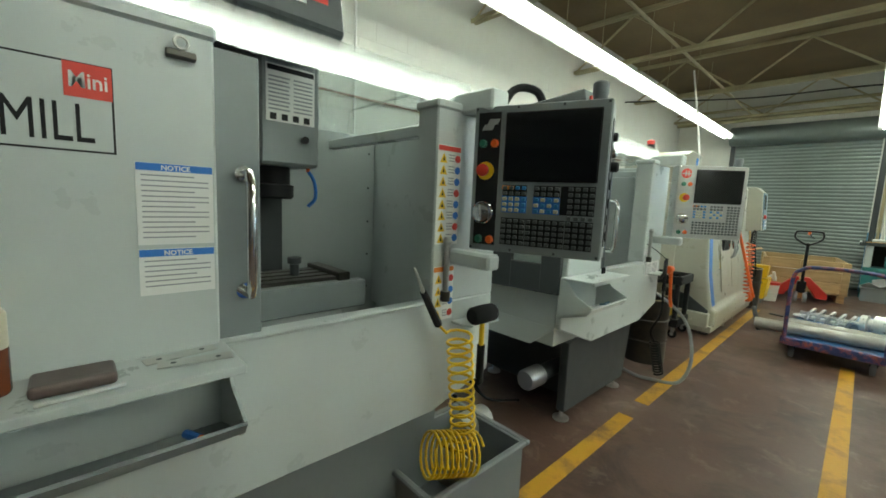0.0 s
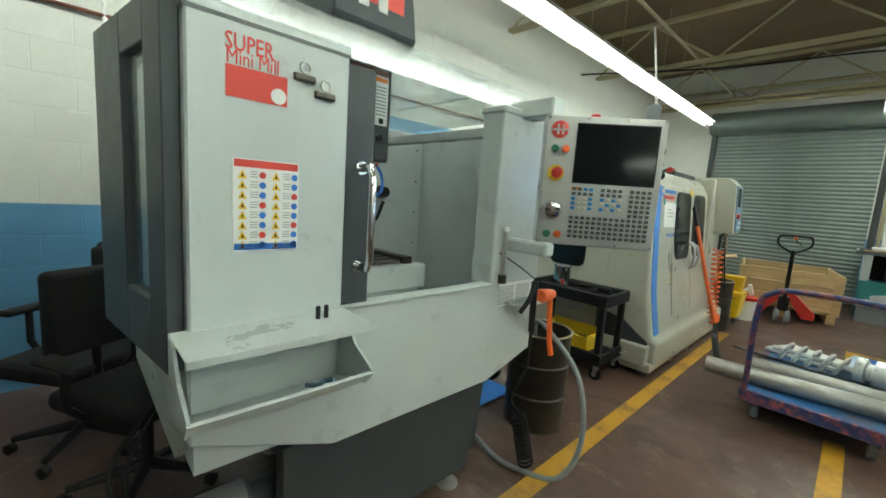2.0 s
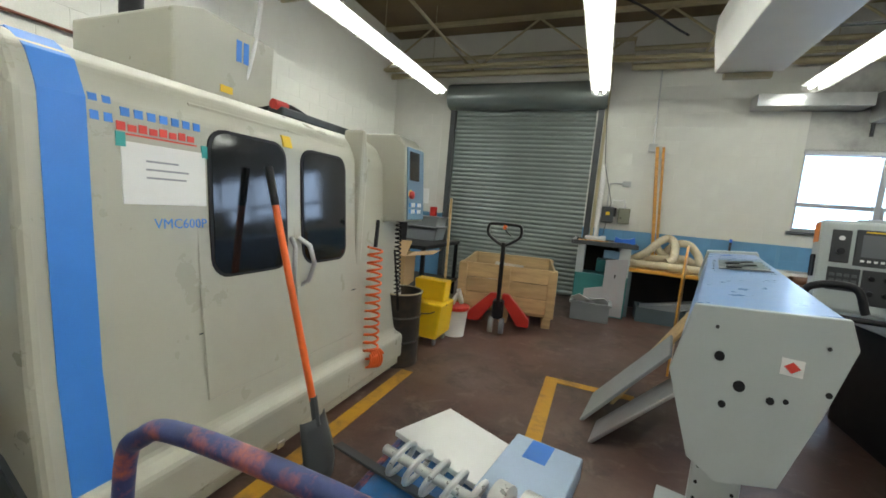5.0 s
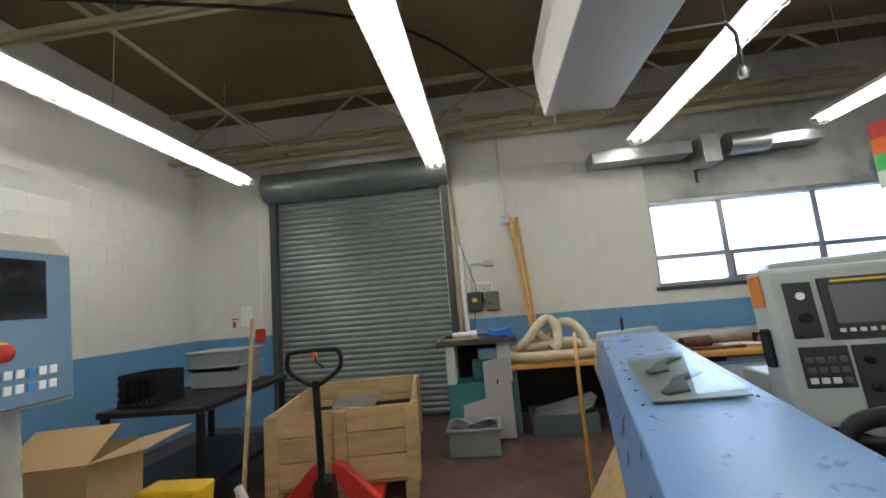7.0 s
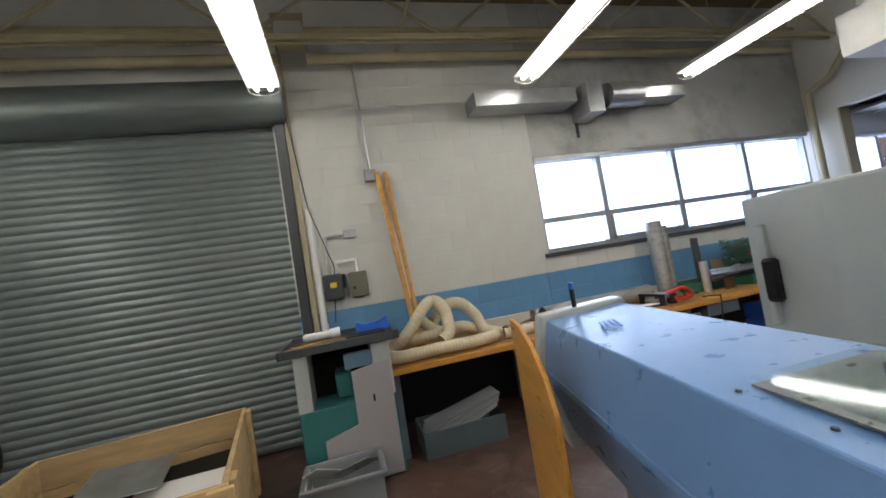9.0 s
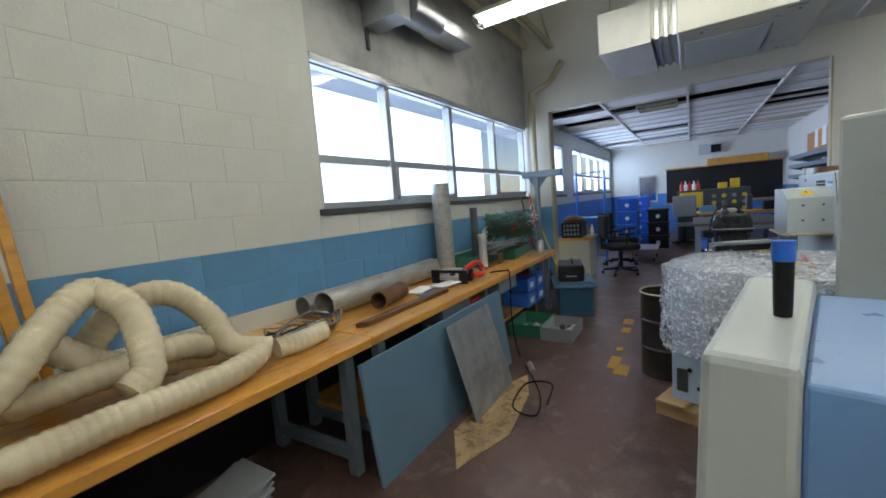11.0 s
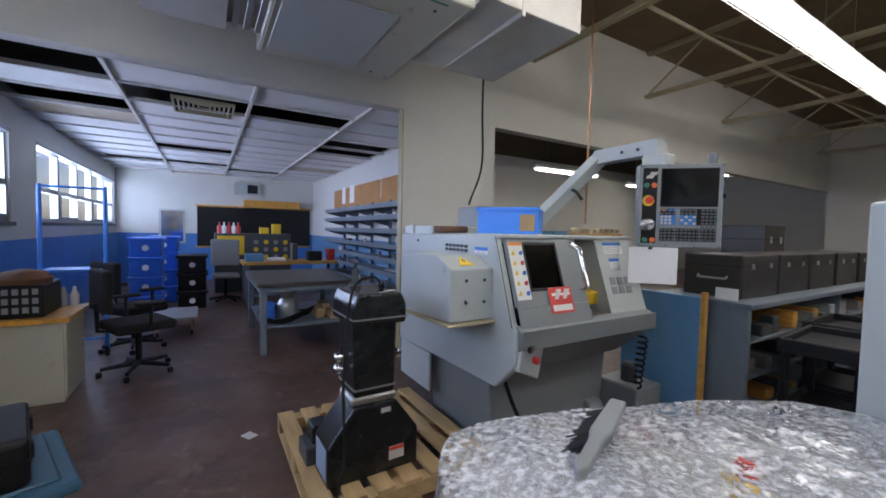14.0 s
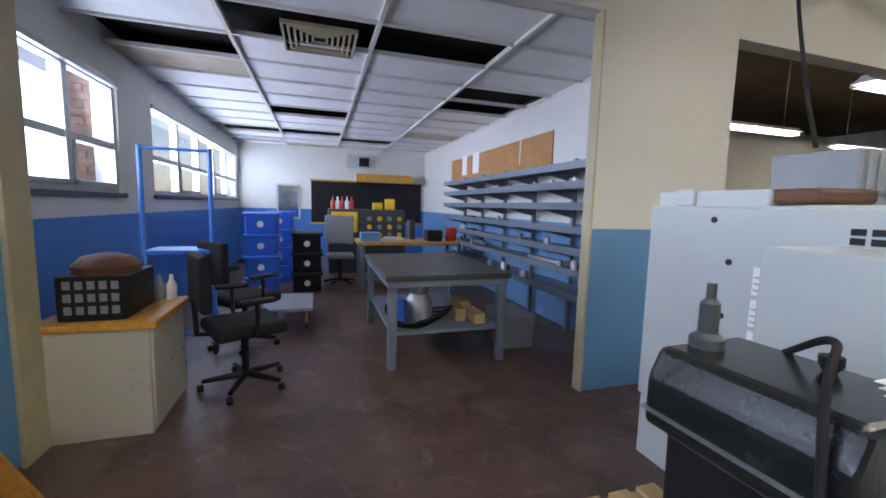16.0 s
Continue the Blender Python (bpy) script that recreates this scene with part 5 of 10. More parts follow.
for (za, xa), (zb, xb) in zip(((0.34, -0.062), (0.72, -0.13), (1.2, -0.17), (1.62, -0.20), (1.735, -0.257), (1.80, -0.37)), ((0.72, -0.13), (1.2, -0.17), (1.62, -0.20), (1.735, -0.257), (1.80, -0.37), (1.806, -0.42))):
    prism("blue_stripe", [(xa - 0.01, za), (xa + 0.0045, za), (xb + 0.0045, zb + (0.004 if zb > 1.7 else 0)), (xb - 0.01, zb)], "y", 0.125, 0.245, BLUE_STRIPE, vmc, 0)
WINDOW_DARK = material("dark_window_glass", (0.01, 0.011, 0.012), 0.05, vary=0, bump=0)
for y0, y1 in ((0.68, 1.10), (1.24, 1.62)):
    front_panel("front_door", y0 - 0.07, y1 + 0.06, 0.45, 1.70, BEIGE, 0.006, 0.004)
    front_round("window_gasket", y0 - 0.014, y1 + 0.014, 0.965, 1.615, 0.085, BLACK, 0.010)
    front_round("front_window", y0, y1, 0.98, 1.60, 0.075, WINDOW_DARK, 0.013, "dark glossy door window")
for y0, sgn in ((1.145, -1), (1.20, 1)):
    tube("door_handle", [(-0.15, y0, 0.84), (-0.10, y0 + sgn * 0.03, 0.88), (-0.08, y0 + sgn * 0.05, 0.98), (-0.10, y0 + sgn * 0.03, 1.08), (-0.155, y0, 1.12)], 0.013, GALV, vmc, 10, "curved grey door handle")
front_panel("seam", 0.6, 1.75, 0.735, 0.742, DARK_GREY, 0.002, 0)
front_panel("skirt_seam", 0.1, 2.4, 0.325, 0.333, DARK_GREY, 0.002, 0)
front_panel("note_sheet", 0.34, 0.655, 1.28, 1.50, PAPER, 0.004, 0, "handwritten white note taped to the front")
for k, l in enumerate((0.12, 0.16, 0.15)):
    front_panel("handwriting", 0.42, 0.42 + l, 1.435 - k * 0.03, 1.442 - k * 0.03, INK, 0.0052, 0)
for y0 in (0.325, 0.64):
    t = front_panel("green_tape", y0, y0 + 0.03, 1.48, 1.53, material("green_tape", (0.02, 0.35, 0.33), 0.5) if y0 < 0.4 else bpy.data.materials["green_tape"], 0.0055, 0)
for a in (0.255, 0.295):
    front_panel("blue_badge", a, a + 0.025, 1.555, 1.64, BLUE_STRIPE, 0.003, 0)
for a, h in ((0.345, 0.028),):
    for k in range(7):
        front_panel("maker_letter", a + k * 0.044, a + k * 0.044 + 0.028, 1.585, 1.615, BLUE_STRIPE, 0.003, 0)
for k in range(8):
    front_panel("maker_script", 0.33 + k * 0.036, 0.358 + k * 0.036, 1.535, 1.565 - 0.006 * (k % 2), SIGN_RED, 0.003, 0)
front_panel("maker_underline", 0.33, 0.62, 1.522, 1.528, SIGN_RED, 0.003, 0)
lettering("VMC600P", 0.055, pose(face_x(1.22) + 0.006, 0.44, 1.19, 90, 0, 90) @ pose(0, 0, 0, -5, 0, 0), BLUE_STRIPE, vmc, squeeze=0.95)
front_panel("caution_label", 0.62, 0.69, 0.84, 0.93, SIGN_YELLOW, 0.003, 0)
front_panel("caution_label", 0.62, 0.69, 0.75, 0.83, SIGN_YELLOW, 0.003, 0)
front_panel("caution_label", 1.10, 1.16, 1.60, 1.66, SIGN_YELLOW, 0.011, 0)
for yy in (0.84, 1.4):
    front_panel("caution_label", yy, yy + 0.05, 0.915, 0.945, SIGN_YELLOW, 0.009, 0)
prism("door_rail_cover", [(1.75, 1.82), (1.75, 0.4), (1.82, 0.4), (1.84, 1.6), (1.80, 1.82)], "x", -0.3, -0.145, BEIGE, vmc, 0.02, seg=2)
# spindle hood and roof things
prism("spindle_hood", [(0.86, 1.80), (1.50, 1.80), (1.52, 2.28), (1.03, 2.30), (0.86, 2.24)], "x", -1.56, -0.70, BEIGE, vmc, 0.015, seg=2)
for a in (1.23, 1.28):
    box("blue_badge", (-0.70, -0.696, a, a + 0.035, 2.10, 2.22), BLUE_STRIPE, vmc, 0)
box("caution_label", (-0.70, -0.697, 1.13, 1.21, 1.9, 1.94), SIGN_YELLOW, vmc, 0)
lathe_part("beacon_base", [(0.06, 0), (0.06, 0.16)], BLACK, vmc, (-1.26, 1.0, 2.26), "z", 16)
lathe_part("beacon", [(0.055, 0), (0.055, 0.05), (0.03, 0.07)], RED, vmc, (-1.26, 1.0, 2.42), "z", 16, "red warning beacon")
tube("roof_cable", curve_pts([(-1.3, 0.3, 1.82), (-1.25, 0.35, 1.95), (-1.15, 0.55, 1.93), (-1.2, 0.62, 1.84)]), 0.022, RUBBER, vmc)
tube("roof_cable", curve_pts([(-0.6, 1.3, 1.83), (-0.55, 1.5, 1.9), (-0.6, 1.8, 1.86), (-0.7, 2.1, 1.83)]), 0.02, RUBBER, vmc)
box("roof_tray", (-0.9, -0.45, 1.35, 2.1, 1.82, 1.87), DARK_GREY, vmc, 0.006)
lathe_part("red_cap", [(0.03, 0), (0.03, 0.1)], RED, vmc, (-0.5, 1.32, 1.88), "y", 12)
tube("overhead_hose", curve_pts([(-0.75, 1.28, 1.82), (-0.7, 1.35, 2.2), (-0.8, 1.5, 2.7), (-1.0, 1.7, 3.6)]), 0.013, PAPER, vmc, 8, "white hose up to the roof")
# operator box on the right end
prism("control_head", [(-0.28, 1.18), (0.02, 1.22), (-0.02, 1.78), (-0.1, 1.86), (-0.55, 1.86), (-0.55, 1.18)], "y", 2.12, 2.44, BEIGE, vmc, 0.012, seg=2)
cp = prism("control_face", [(0.024, 1.23), (0.034, 1.235), (-0.006, 1.775), (-0.016, 1.77)], "y", 2.14, 2.42, BLUE_GREY, vmc, 0.002, "dark blue operator face with a small screen")
prism("screen", [(0.012, 1.53), (0.016, 1.53), (0.0, 1.745), (-0.004, 1.745)], "y", 2.17, 2.33, SCREEN, cp, 0)
for k in range(12):
    box("key", (0.026, 0.034, 2.16 + (k % 6) * 0.035, 2.185 + (k % 6) * 0.035, 1.28 + (k // 6) * 0.05, 1.31 + (k // 6) * 0.05), PAPER if k % 3 else KEY_BLUE, cp, 0.002)
lathe_part("stop_button", [(0.03, 0), (0.03, 0.02), (0.015, 0.03)], RED, cp, (0.02, 2.19, 1.42), "x", 14)
lathe_part("stop_ring", [(0.038, 0), (0.038, 0.004)], SIGN_YELLOW, cp, (0.017, 2.19, 1.42), "x", 16)
prism("side_cabinet", [(-0.5, 0.1), (-0.16, 0.1), (-0.22, 1.2), (-0.5, 1.2)], "y", 1.86, 2.44, BEIGE, vmc, 0.012)

shovel = thing("shovel", (-0.93, 5.98, 0), "long orange-handled shovel leaning on the machine", "shovel")
tube("handle", [(0.02, 0, 0.38), (-0.24, -0.02, 1.30)], 0.017, ORANGE, shovel, 10)
tube("grip", [(-0.24, -0.02, 1.30), (-0.29, -0.022, 1.48)], 0.019, BLACK, shovel, 10)
tube("socket", [(0.05, 0, 0.26), (0.02, 0, 0.40)], 0.019, DARK_GREY, shovel)
bm = bmesh.new()
N = 8
vs = []
for i in range(7):
    f = i / 6
    for j in range(N + 1):
        u = j / N * 2 - 1
        wd = 0.115 * (0.75 + 0.3 * f if f < 0.75 else 1.0 - (f - 0.75) * 1.2)
        vs.append(bm.verts.new((0.05 + 0.08 * f - 0.03 * u * u, u * wd, 0.30 - 0.29 * f)))
for i in range(6):
    for j in range(N):
        bm.faces.new((vs[i * (N + 1) + j], vs[i * (N + 1) + j + 1], vs[(i + 1) * (N + 1) + j + 1], vs[(i + 1) * (N + 1) + j]))
bl = smooth(part("blade", bm, DARK_GREY, shovel))
sm = bl.modifiers.new("thick", "SOLIDIFY")
sm.thickness = 0.004
orange_hose = thing("coiled_air_hose", (-1.15, 6.84, 0.2), "bright orange coiled air hose hanging on the machine", "air hose")
tube("coil_hose", [tuple(p) for p in coil((0, 0.02, 0.84), (0.04, -0.02, 0.06), 0.05, 14, 12)], 0.008, ORANGE, orange_hose, 6)
tube("hose_coil", [tuple(p) for p in coil((0.02, -0.05, 0.06), (0.06, 0.06, 0.04), 0.06, 6, 14)], 0.008, ORANGE, orange_hose, 6)
tube("blow_gun", [(0, 0.02, 0.84), (0.0, 0.03, 0.98), (0.03, -0.02, 1.02)], 0.014, BLACK, orange_hose)
cord = thing("hand_pendant", (-1.17, 7.2, 0.5), "black hand pendant hanging on a coiled cord", "hand pendant")
tube("coil_cord", [tuple(p) for p in coil((0, 0, 0.75), (0.02, 0.03, 0.15), 0.022, 18, 10)], 0.006, RUBBER, cord, 6)
tube("cord_loop", curve_pts([(0.02, 0.03, 0.15), (0.05, 0.0, 0.02), (0.08, -0.06, 0.1), (0.03, -0.08, 0.5)]), 0.008, RUBBER, cord, 6)

# ---------------------------------------------------------------- black service cart
def service_cart(at, rz, label, w=0.46, l=0.75, h=0.82):
    """Two-shelf plastic cart; local x across, y along."""
    c = thing("service_cart", at, label, "cart", "black service carts", rz)
    for z0, nm in ((h - 0.07, "top_tray"), (0.16, "bottom_tray")):
        bm = bmesh.new()
        bm_box(bm, (0, w, 0, l, z0, z0 + 0.02), 0.004)
        for b in ((0, 0.03, 0, l), (w - 0.03, w, 0, l), (0.03, w - 0.03, 0, 0.03), (0.03, w - 0.03, l - 0.03, l)):
            bm_box(bm, (*b, z0 - 0.03, z0 + 0.07), 0.008)
        part(nm, bm, BLACK, c)
    for x in (0.015, w - 0.065):
        for y in (0.02, l - 0.07):
            box("leg", (x, x + 0.05, y, y + 0.05, 0.2, h - 0.09), BLACK, c, 0.008)
            box("caster_fork", (x + 0.01, x + 0.04, y + 0.005, y + 0.045, 0.07, 0.135), GALV, c, 0.003)
            lathe_part("wheel", [(0.03, -0.013), (0.045, -0.012), (0.05, -0.006), (0.05, 0.006), (0.045, 0.012), (0.03, 0.013)], RUBBER, c, (x + 0.025, y + 0.03, 0.05), "x", 16)
            lathe_part("wheel_hub", [(0.02, -0.016), (0.02, 0.016)], GALV, c, (x + 0.025, y + 0.03, 0.05), "x", 12)
    return c


cart_1 = service_cart((-1.37, 4.60, 0), 90, "black two-shelf plastic service cart by the machine", 0.45, 0.76, 0.72)
copy_thing(cart_1, pose(0.25, 1.75, 0, 0, 0, 0))
can = thing("paint_can", (-1.91, 4.83, 0.672), "shiny metal can with a red spot on the cart", "can")
lathe_part("can_body", [(0.075, 0), (0.078, 0.004), (0.078, 0.008), (0.076, 0.012), (0.076, 0.175), (0.079, 0.18), (0.079, 0.188), (0.068, 0.19)], CHROME, can, n=28)
lathe_part("lid_ring", [(0.066, 0.186), (0.06, 0.193), (0.05, 0.190)], STEEL, can, n=24)
box("label_spot", (0.03, 0.065, -0.077, -0.072, 0.03, 0.075), SIGN_RED, can, 0.002)
vac_hose = tagged(tube("vacuum_hose", curve_pts([(-1.48, 4.92, 0.70), (-1.63, 4.96, 0.70), (-1.83, 4.94, 0.70), (-2.02, 4.84, 0.70), (-1.98, 4.68, 0.70), (-1.78, 4.66, 0.70), (-1.61, 4.72, 0.70), (-1.58, 4.83, 0.70)]), 0.028, RUBBER, None, 10), "black ribbed vacuum hose coiled on the cart", "hose")
rag = tagged(prism("paper_sheet", [(-1.75, 4.64), (-1.47, 4.65), (-1.45, 4.79), (-1.71, 4.81)], "z", 0.673, 0.676, PAPER, None, 0), "white paper sheet on the cart", "paper")
ybin = thing("parts_bin", (-1.78, 4.83, 0.182), "yellow plastic parts bin with rusty chips", "bin")
for b in ((-0.24, 0.24, -0.15, -0.14, 0, 0.13), (-0.24, 0.24, 0.14, 0.15, 0, 0.16), (-0.24, -0.23, -0.14, 0.14, 0, 0.14), (0.23, 0.24, -0.14, 0.14, 0, 0.14), (-0.23, 0.23, -0.14, 0.14, 0, 0.01)):
    box("bin_wall", b, YELLOW, ybin, 0.003)
box("bin_rim", (-0.25, 0.25, -0.165, -0.148, 0.115, 0.14), YELLOW, ybin, 0.004)
box("chips", (-0.22, 0.22, -0.13, 0.13, 0.01, 0.06), material("rusty_chips", (0.3, 0.13, 0.04), 0.8, vary=0.4, grain=80, bump=0.8), ybin, 0.01)


# ---------------------------------------------------------------- steel drums
DRUM_BLACK = material("scuffed_black_drum", (0.018, 0.016, 0.013), 0.35, vary=0.3, scale=4, stain=(0.10, 0.06, 0.03), stain_amt=0.35, stain_scale=6)


def steel_drum(at, label, r=0.19, h=0.62):
    d = thing("steel_drum", at, label, "drum", "open steel drums")
    lathe_part("shell", [(r, 0), (r, h * 0.33), (r + 0.008, h * 0.345), (r, h * 0.36), (r, h * 0.66), (r + 0.008, h * 0.675), (r, h * 0.69), (r, h - 0.01), (r + 0.006, h), (r - 0.004, h + 0.003), (r - 0.006, h - 0.01), (r - 0.006, 0.02), (0.0, 0.02)], DRUM_BLACK, d, n=32)
    lathe_part("rim", [(r + 0.002, h - 0.008), (r + 0.009, h - 0.002), (r + 0.002, h + 0.006), (r - 0.007, h), (r + 0.002, h - 0.008)], BEAM_PAINT, d, n=32, label="worn tan rim", caps=False)
    return d


drum_1 = steel_drum((-1.40, 3.72, 0), "open black steel drum with a grey hose over its rim")
steel_drum((-1.24, 7.45, 0), "black steel drum beside the machining centre")
steel_drum((3.93, 9.27, 0), "scuffed black open steel drum beside the wrapped machine", 0.165)
drain = tagged(tube("drain_hose", curve_pts([(-1.43, 3.75, 0.4), (-1.42, 3.68, 0.66), (-1.23, 3.56, 0.66), (-1.00, 3.48, 0.50), (-0.91, 3.40, 0.22), (-0.96, 3.30, 0.03), (-1.13, 3.20, 0.02), (-1.28, 3.18, 0.02), (-1.48, 3.20, 0.06)]), 0.014, GREY_PLASTIC, None, 10), "pale grey drain hose looping from the drum to the floor", "hose")
hand_truck = thing("hand_truck", (-1.9, 3.5, 0), "blue tubular hand truck behind the mill", "hand truck")
tube("frame", curve_pts([(0, 0, 0.12), (0, 0, 0.85), (0.0, 0.05, 0.98), (0.0, 0.32, 0.98), (0, 0.37, 0.85), (0, 0.37, 0.12)], 6), 0.016, BLUE_STRIPE, hand_truck)
for zz in (0.3, 0.6):
    tube("cross_bar", [(0, 0, zz), (0, 0.37, zz)], 0.012, BLUE_STRIPE, hand_truck)
box("toe_plate", (0.0, 0.22, 0.0, 0.37, 0.02, 0.03), BLUE_STRIPE, hand_truck)
for yy in (-0.05, 0.42):
    lathe_part("wheel", [(0.06, -0.02), (0.1, -0.02), (0.1, 0.02), (0.06, 0.02)], RUBBER, hand_truck, (-0.05, yy, 0.1), "y", 18)
leaning = thing("splash_panel", (-1.78, 3.45, 0.02), "dark grey sheet panel leaning behind the drum", "panel")
prism("sheet", [(0.0, 0.0), (0.30, 0.35), (0.34, 0.86), (0.22, 0.92), (0.0, 0.62)], "x", 0.0, 0.02, DARK_GREY, leaning, 0.004)

# ---------------------------------------------------------------- platform truck with pipes
FLAKE = material("flaking_blue_orange_paint", (0.03, 0.045, 0.14), 0.45, vary=0.3, scale=12, stain=(0.6, 0.14, 0.03), stain_amt=0.8, stain_scale=14)
DECK_BLUE = material("scratched_blue_deck", (0.02, 0.13, 0.33), 0.5, vary=0.3, scale=4, stain=(0.10, 0.07, 0.05), stain_amt=0.95, stain_scale=4)
truck = thing("platform_truck", (-0.48, 4.92, 0), "blue platform truck with a flaking bent-tube handle", "platform truck")
box("deck", (-0.02, 0.72, 0, 1.35, 0.2, 0.225), DECK_BLUE, truck, 0.004)
for b in ((-0.03, 0.0, 0, 1.35), (0.70, 0.73, 0, 1.35), (0.0, 0.70, -0.02, 0.02), (0.0, 0.70, 1.33, 1.36)):
    box("edge_rail", (*b, 0.15, 0.232), FLAKE, truck, 0.005)
tube("handle", curve_pts([(0.0, 0.0, 0.16), (0.0, 0.0, 0.80), (0.06, 0.0, 0.93), (0.18, 0.0, 0.965), (0.50, 0.0, 0.965), (0.64, 0.0, 0.93), (0.70, 0.0, 0.80), (0.70, 0.0, 0.16)], 6), 0.018, FLAKE, truck, 12)
for x in (0.06, 0.64):
    for y in (0.14, 1.2):
        box("caster_fork", (x - 0.03, x + 0.03, y - 0.04, y + 0.04, 0.09, 0.2), DARK_GREY, truck, 0.004)
        lathe_part("wheel", [(0.04, -0.02), (0.065, -0.02), (0.07, -0.012), (0.07, 0.012), (0.065, 0.02), (0.04, 0.02)], GREY_PLASTIC, truck, (x, y, 0.07), "x", 18)
GALV_PIPE = material("weathered_aluminium_bar", (0.42, 0.41, 0.38), 0.4, metal=0.55, vary=0.2, scale=5, stain=(0.22, 0.17, 0.11), stain_amt=0.5, stain_scale=6, stretch=(1, 4, 4))


def round_bar(name, p0, p1, r, label, mat=GALV_PIPE):
    e = thing(name, p0, label, "bar")
    d = Vector(p1) - Vector(p0)
    n = 24
    bm = bm_tube(bmesh.new(), [d * 0, d * 0.004, d * 0.5, d * 0.996, d], [r * 0.94, r, r, r, r * 0.94], n)
    smooth(part("bar", bm, mat, e))
    return e


round_bar("aluminium_bar", (-0.75, 5.05, 0.232 + 0.058), (0.35, 5.17, 0.232 + 0.058), 0.058, "thick weathered aluminium bar lying across the truck")
round_bar("aluminium_bar", (-0.55, 5.40, 0.232 + 0.052), (0.41, 5.43, 0.232 + 0.052), 0.052, "weathered aluminium bar lying across the truck")
tagged(prism("flat_bar", [(-0.73, 5.91), (-0.71, 5.95), (0.39, 5.70), (0.38, 5.66)], "z", 0.236, 0.25, DARK_GREY, None, 0.002), "long dark steel flat bar across the truck", "bar")
panel_w = tagged(prism("white_board", [(-0.53, 6.13), (-0.05, 5.95), (0.15, 6.23), (-0.37, 6.47)], "z", 0.234, 0.262, PAPER, None, 0.003), "white painted board lying on the truck", "board")
box_blue = thing("carton", (0.05, 5.83, 0.262), "pale blue printed carton on the truck", "carton", rz=-10)
PALE_BLUE = material("pale_blue_card", (0.36, 0.46, 0.60), 0.6, vary=0.08, scale=5)
box("carton_body", (-0.1, 0.2, 0.0, 0.46, -0.026, 0.07), PALE_BLUE, box_blue, 0.004)
box("label_dark", (-0.02, 0.08, 0.3, 0.45, 0.07, 0.0715), SIGN_BLUE, box_blue, 0)
auger = thing("auger_rotor", (-0.35, 5.86, 0.262), "cast aluminium auger rotor with open rings", "machined part", rz=-14)
ALU = material("bright_cast_aluminium", (0.66, 0.66, 0.64), 0.3, metal=0.6, vary=0.08, scale=6)
tube("shaft", [(-0.1, 0.0, 0.075), (0.42, 0.0, 0.075)], 0.02, ALU, auger, 12)
for k in range(5):
    x = -0.02 + k * 0.085
    pts = [(x + 0.03 * math.sin(a * math.tau / 20) + 0.01, 0.07 * math.cos(a * math.tau / 20), 0.075 + 0.07 * math.sin(a * math.tau / 20)) for a in range(21)]
    tube("ring", pts, 0.012, ALU, auger, 8)
lathe_part("hub", [(0.03, 0.40), (0.09, 0.41), (0.09, 0.46), (0.06, 0.47), (0.06, 0.50), (0.10, 0.51), (0.10, 0.66), (0.09, 0.67), (0.02, 0.67)], ALU, auger, (0, 0, 0.095), "x", 28)

# ---------------------------------------------------------------- crate on a pallet and pallet jack
crate = thing("wooden_crate", (-1.25, 9.08, 0), "open raw timber crate with plate scrap on a pallet", "crate", rz=9)
CW, CL = 1.12, 1.25
for j in range(3):
    z0 = 0.16 + j * 0.182
    box("plank", (0, CW, 0, 0.025, z0, z0 + 0.175), WOOD, crate, 0.003)
    box("plank", (0, CW, CL - 0.025, CL, z0, z0 + 0.175), WOOD, crate, 0.003)
    box("plank", (0, 0.025, 0.025, CL - 0.025, z0, z0 + 0.175), WOOD, crate, 0.003)
    box("plank", (CW - 0.025, CW, 0.025, CL - 0.025, z0, z0 + 0.175), WOOD, crate, 0.003)
for x in (-0.025, 0.50, CW - 0.075):
    box("batten", (x, x + 0.1, -0.028, 0.0, 0.13, 0.69), WOOD, crate, 0.003)
for y in (0.05, CL - 0.12):
    box("batten", (CW, CW + 0.028, y, y + 0.1, 0.13, 0.69), WOOD, crate, 0.003)
    box("batten", (-0.028, 0, y, y + 0.1, 0.13, 0.69), WOOD, crate, 0.003)
for k in range(7):
    box("deck_board", (0, CW, 0.02 + k * 0.175, 0.13 + k * 0.175, 0.125, 0.15), WOOD, crate, 0.003)
for x in (0.0, CW / 2 - 0.05, CW - 0.1):
    box("bearer", (x, x + 0.1, 0.0, CL, 0.03, 0.125), WOOD, crate, 0.004)
    box("bottom_board", (x, x + 0.1, 0.0, CL, 0.0, 0.03), WOOD, crate, 0.003)
for i, (a, b, c, d, tz) in enumerate(((0.55, 1.0, 0.5, 0.85, 0.56), (0.1, 0.5, 0.2, 0.7, 0.5), (0.3, 0.7, 0.7, 1.1, 0.52))):
    pl = box("scrap_plate", (a, b, c, d, tz, tz + 0.006), STEEL if i else PAPER, crate, 0)
    pl.matrix_local = pose(0, 0, 0, 4 * i - 3, 3, 0)
# near-black block stands in for the shade inside the crate
box("scrap_fill", (0.03, CW - 0.03, 0.03, CL - 0.03, 0.16, 0.46), HOLLOW_SHADE, crate, 0.01)
jack = thing("pallet_jack", (-0.68, 8.78, 0), "red pallet jack with a black tiller parked at the crate", "pallet jack", rz=8)
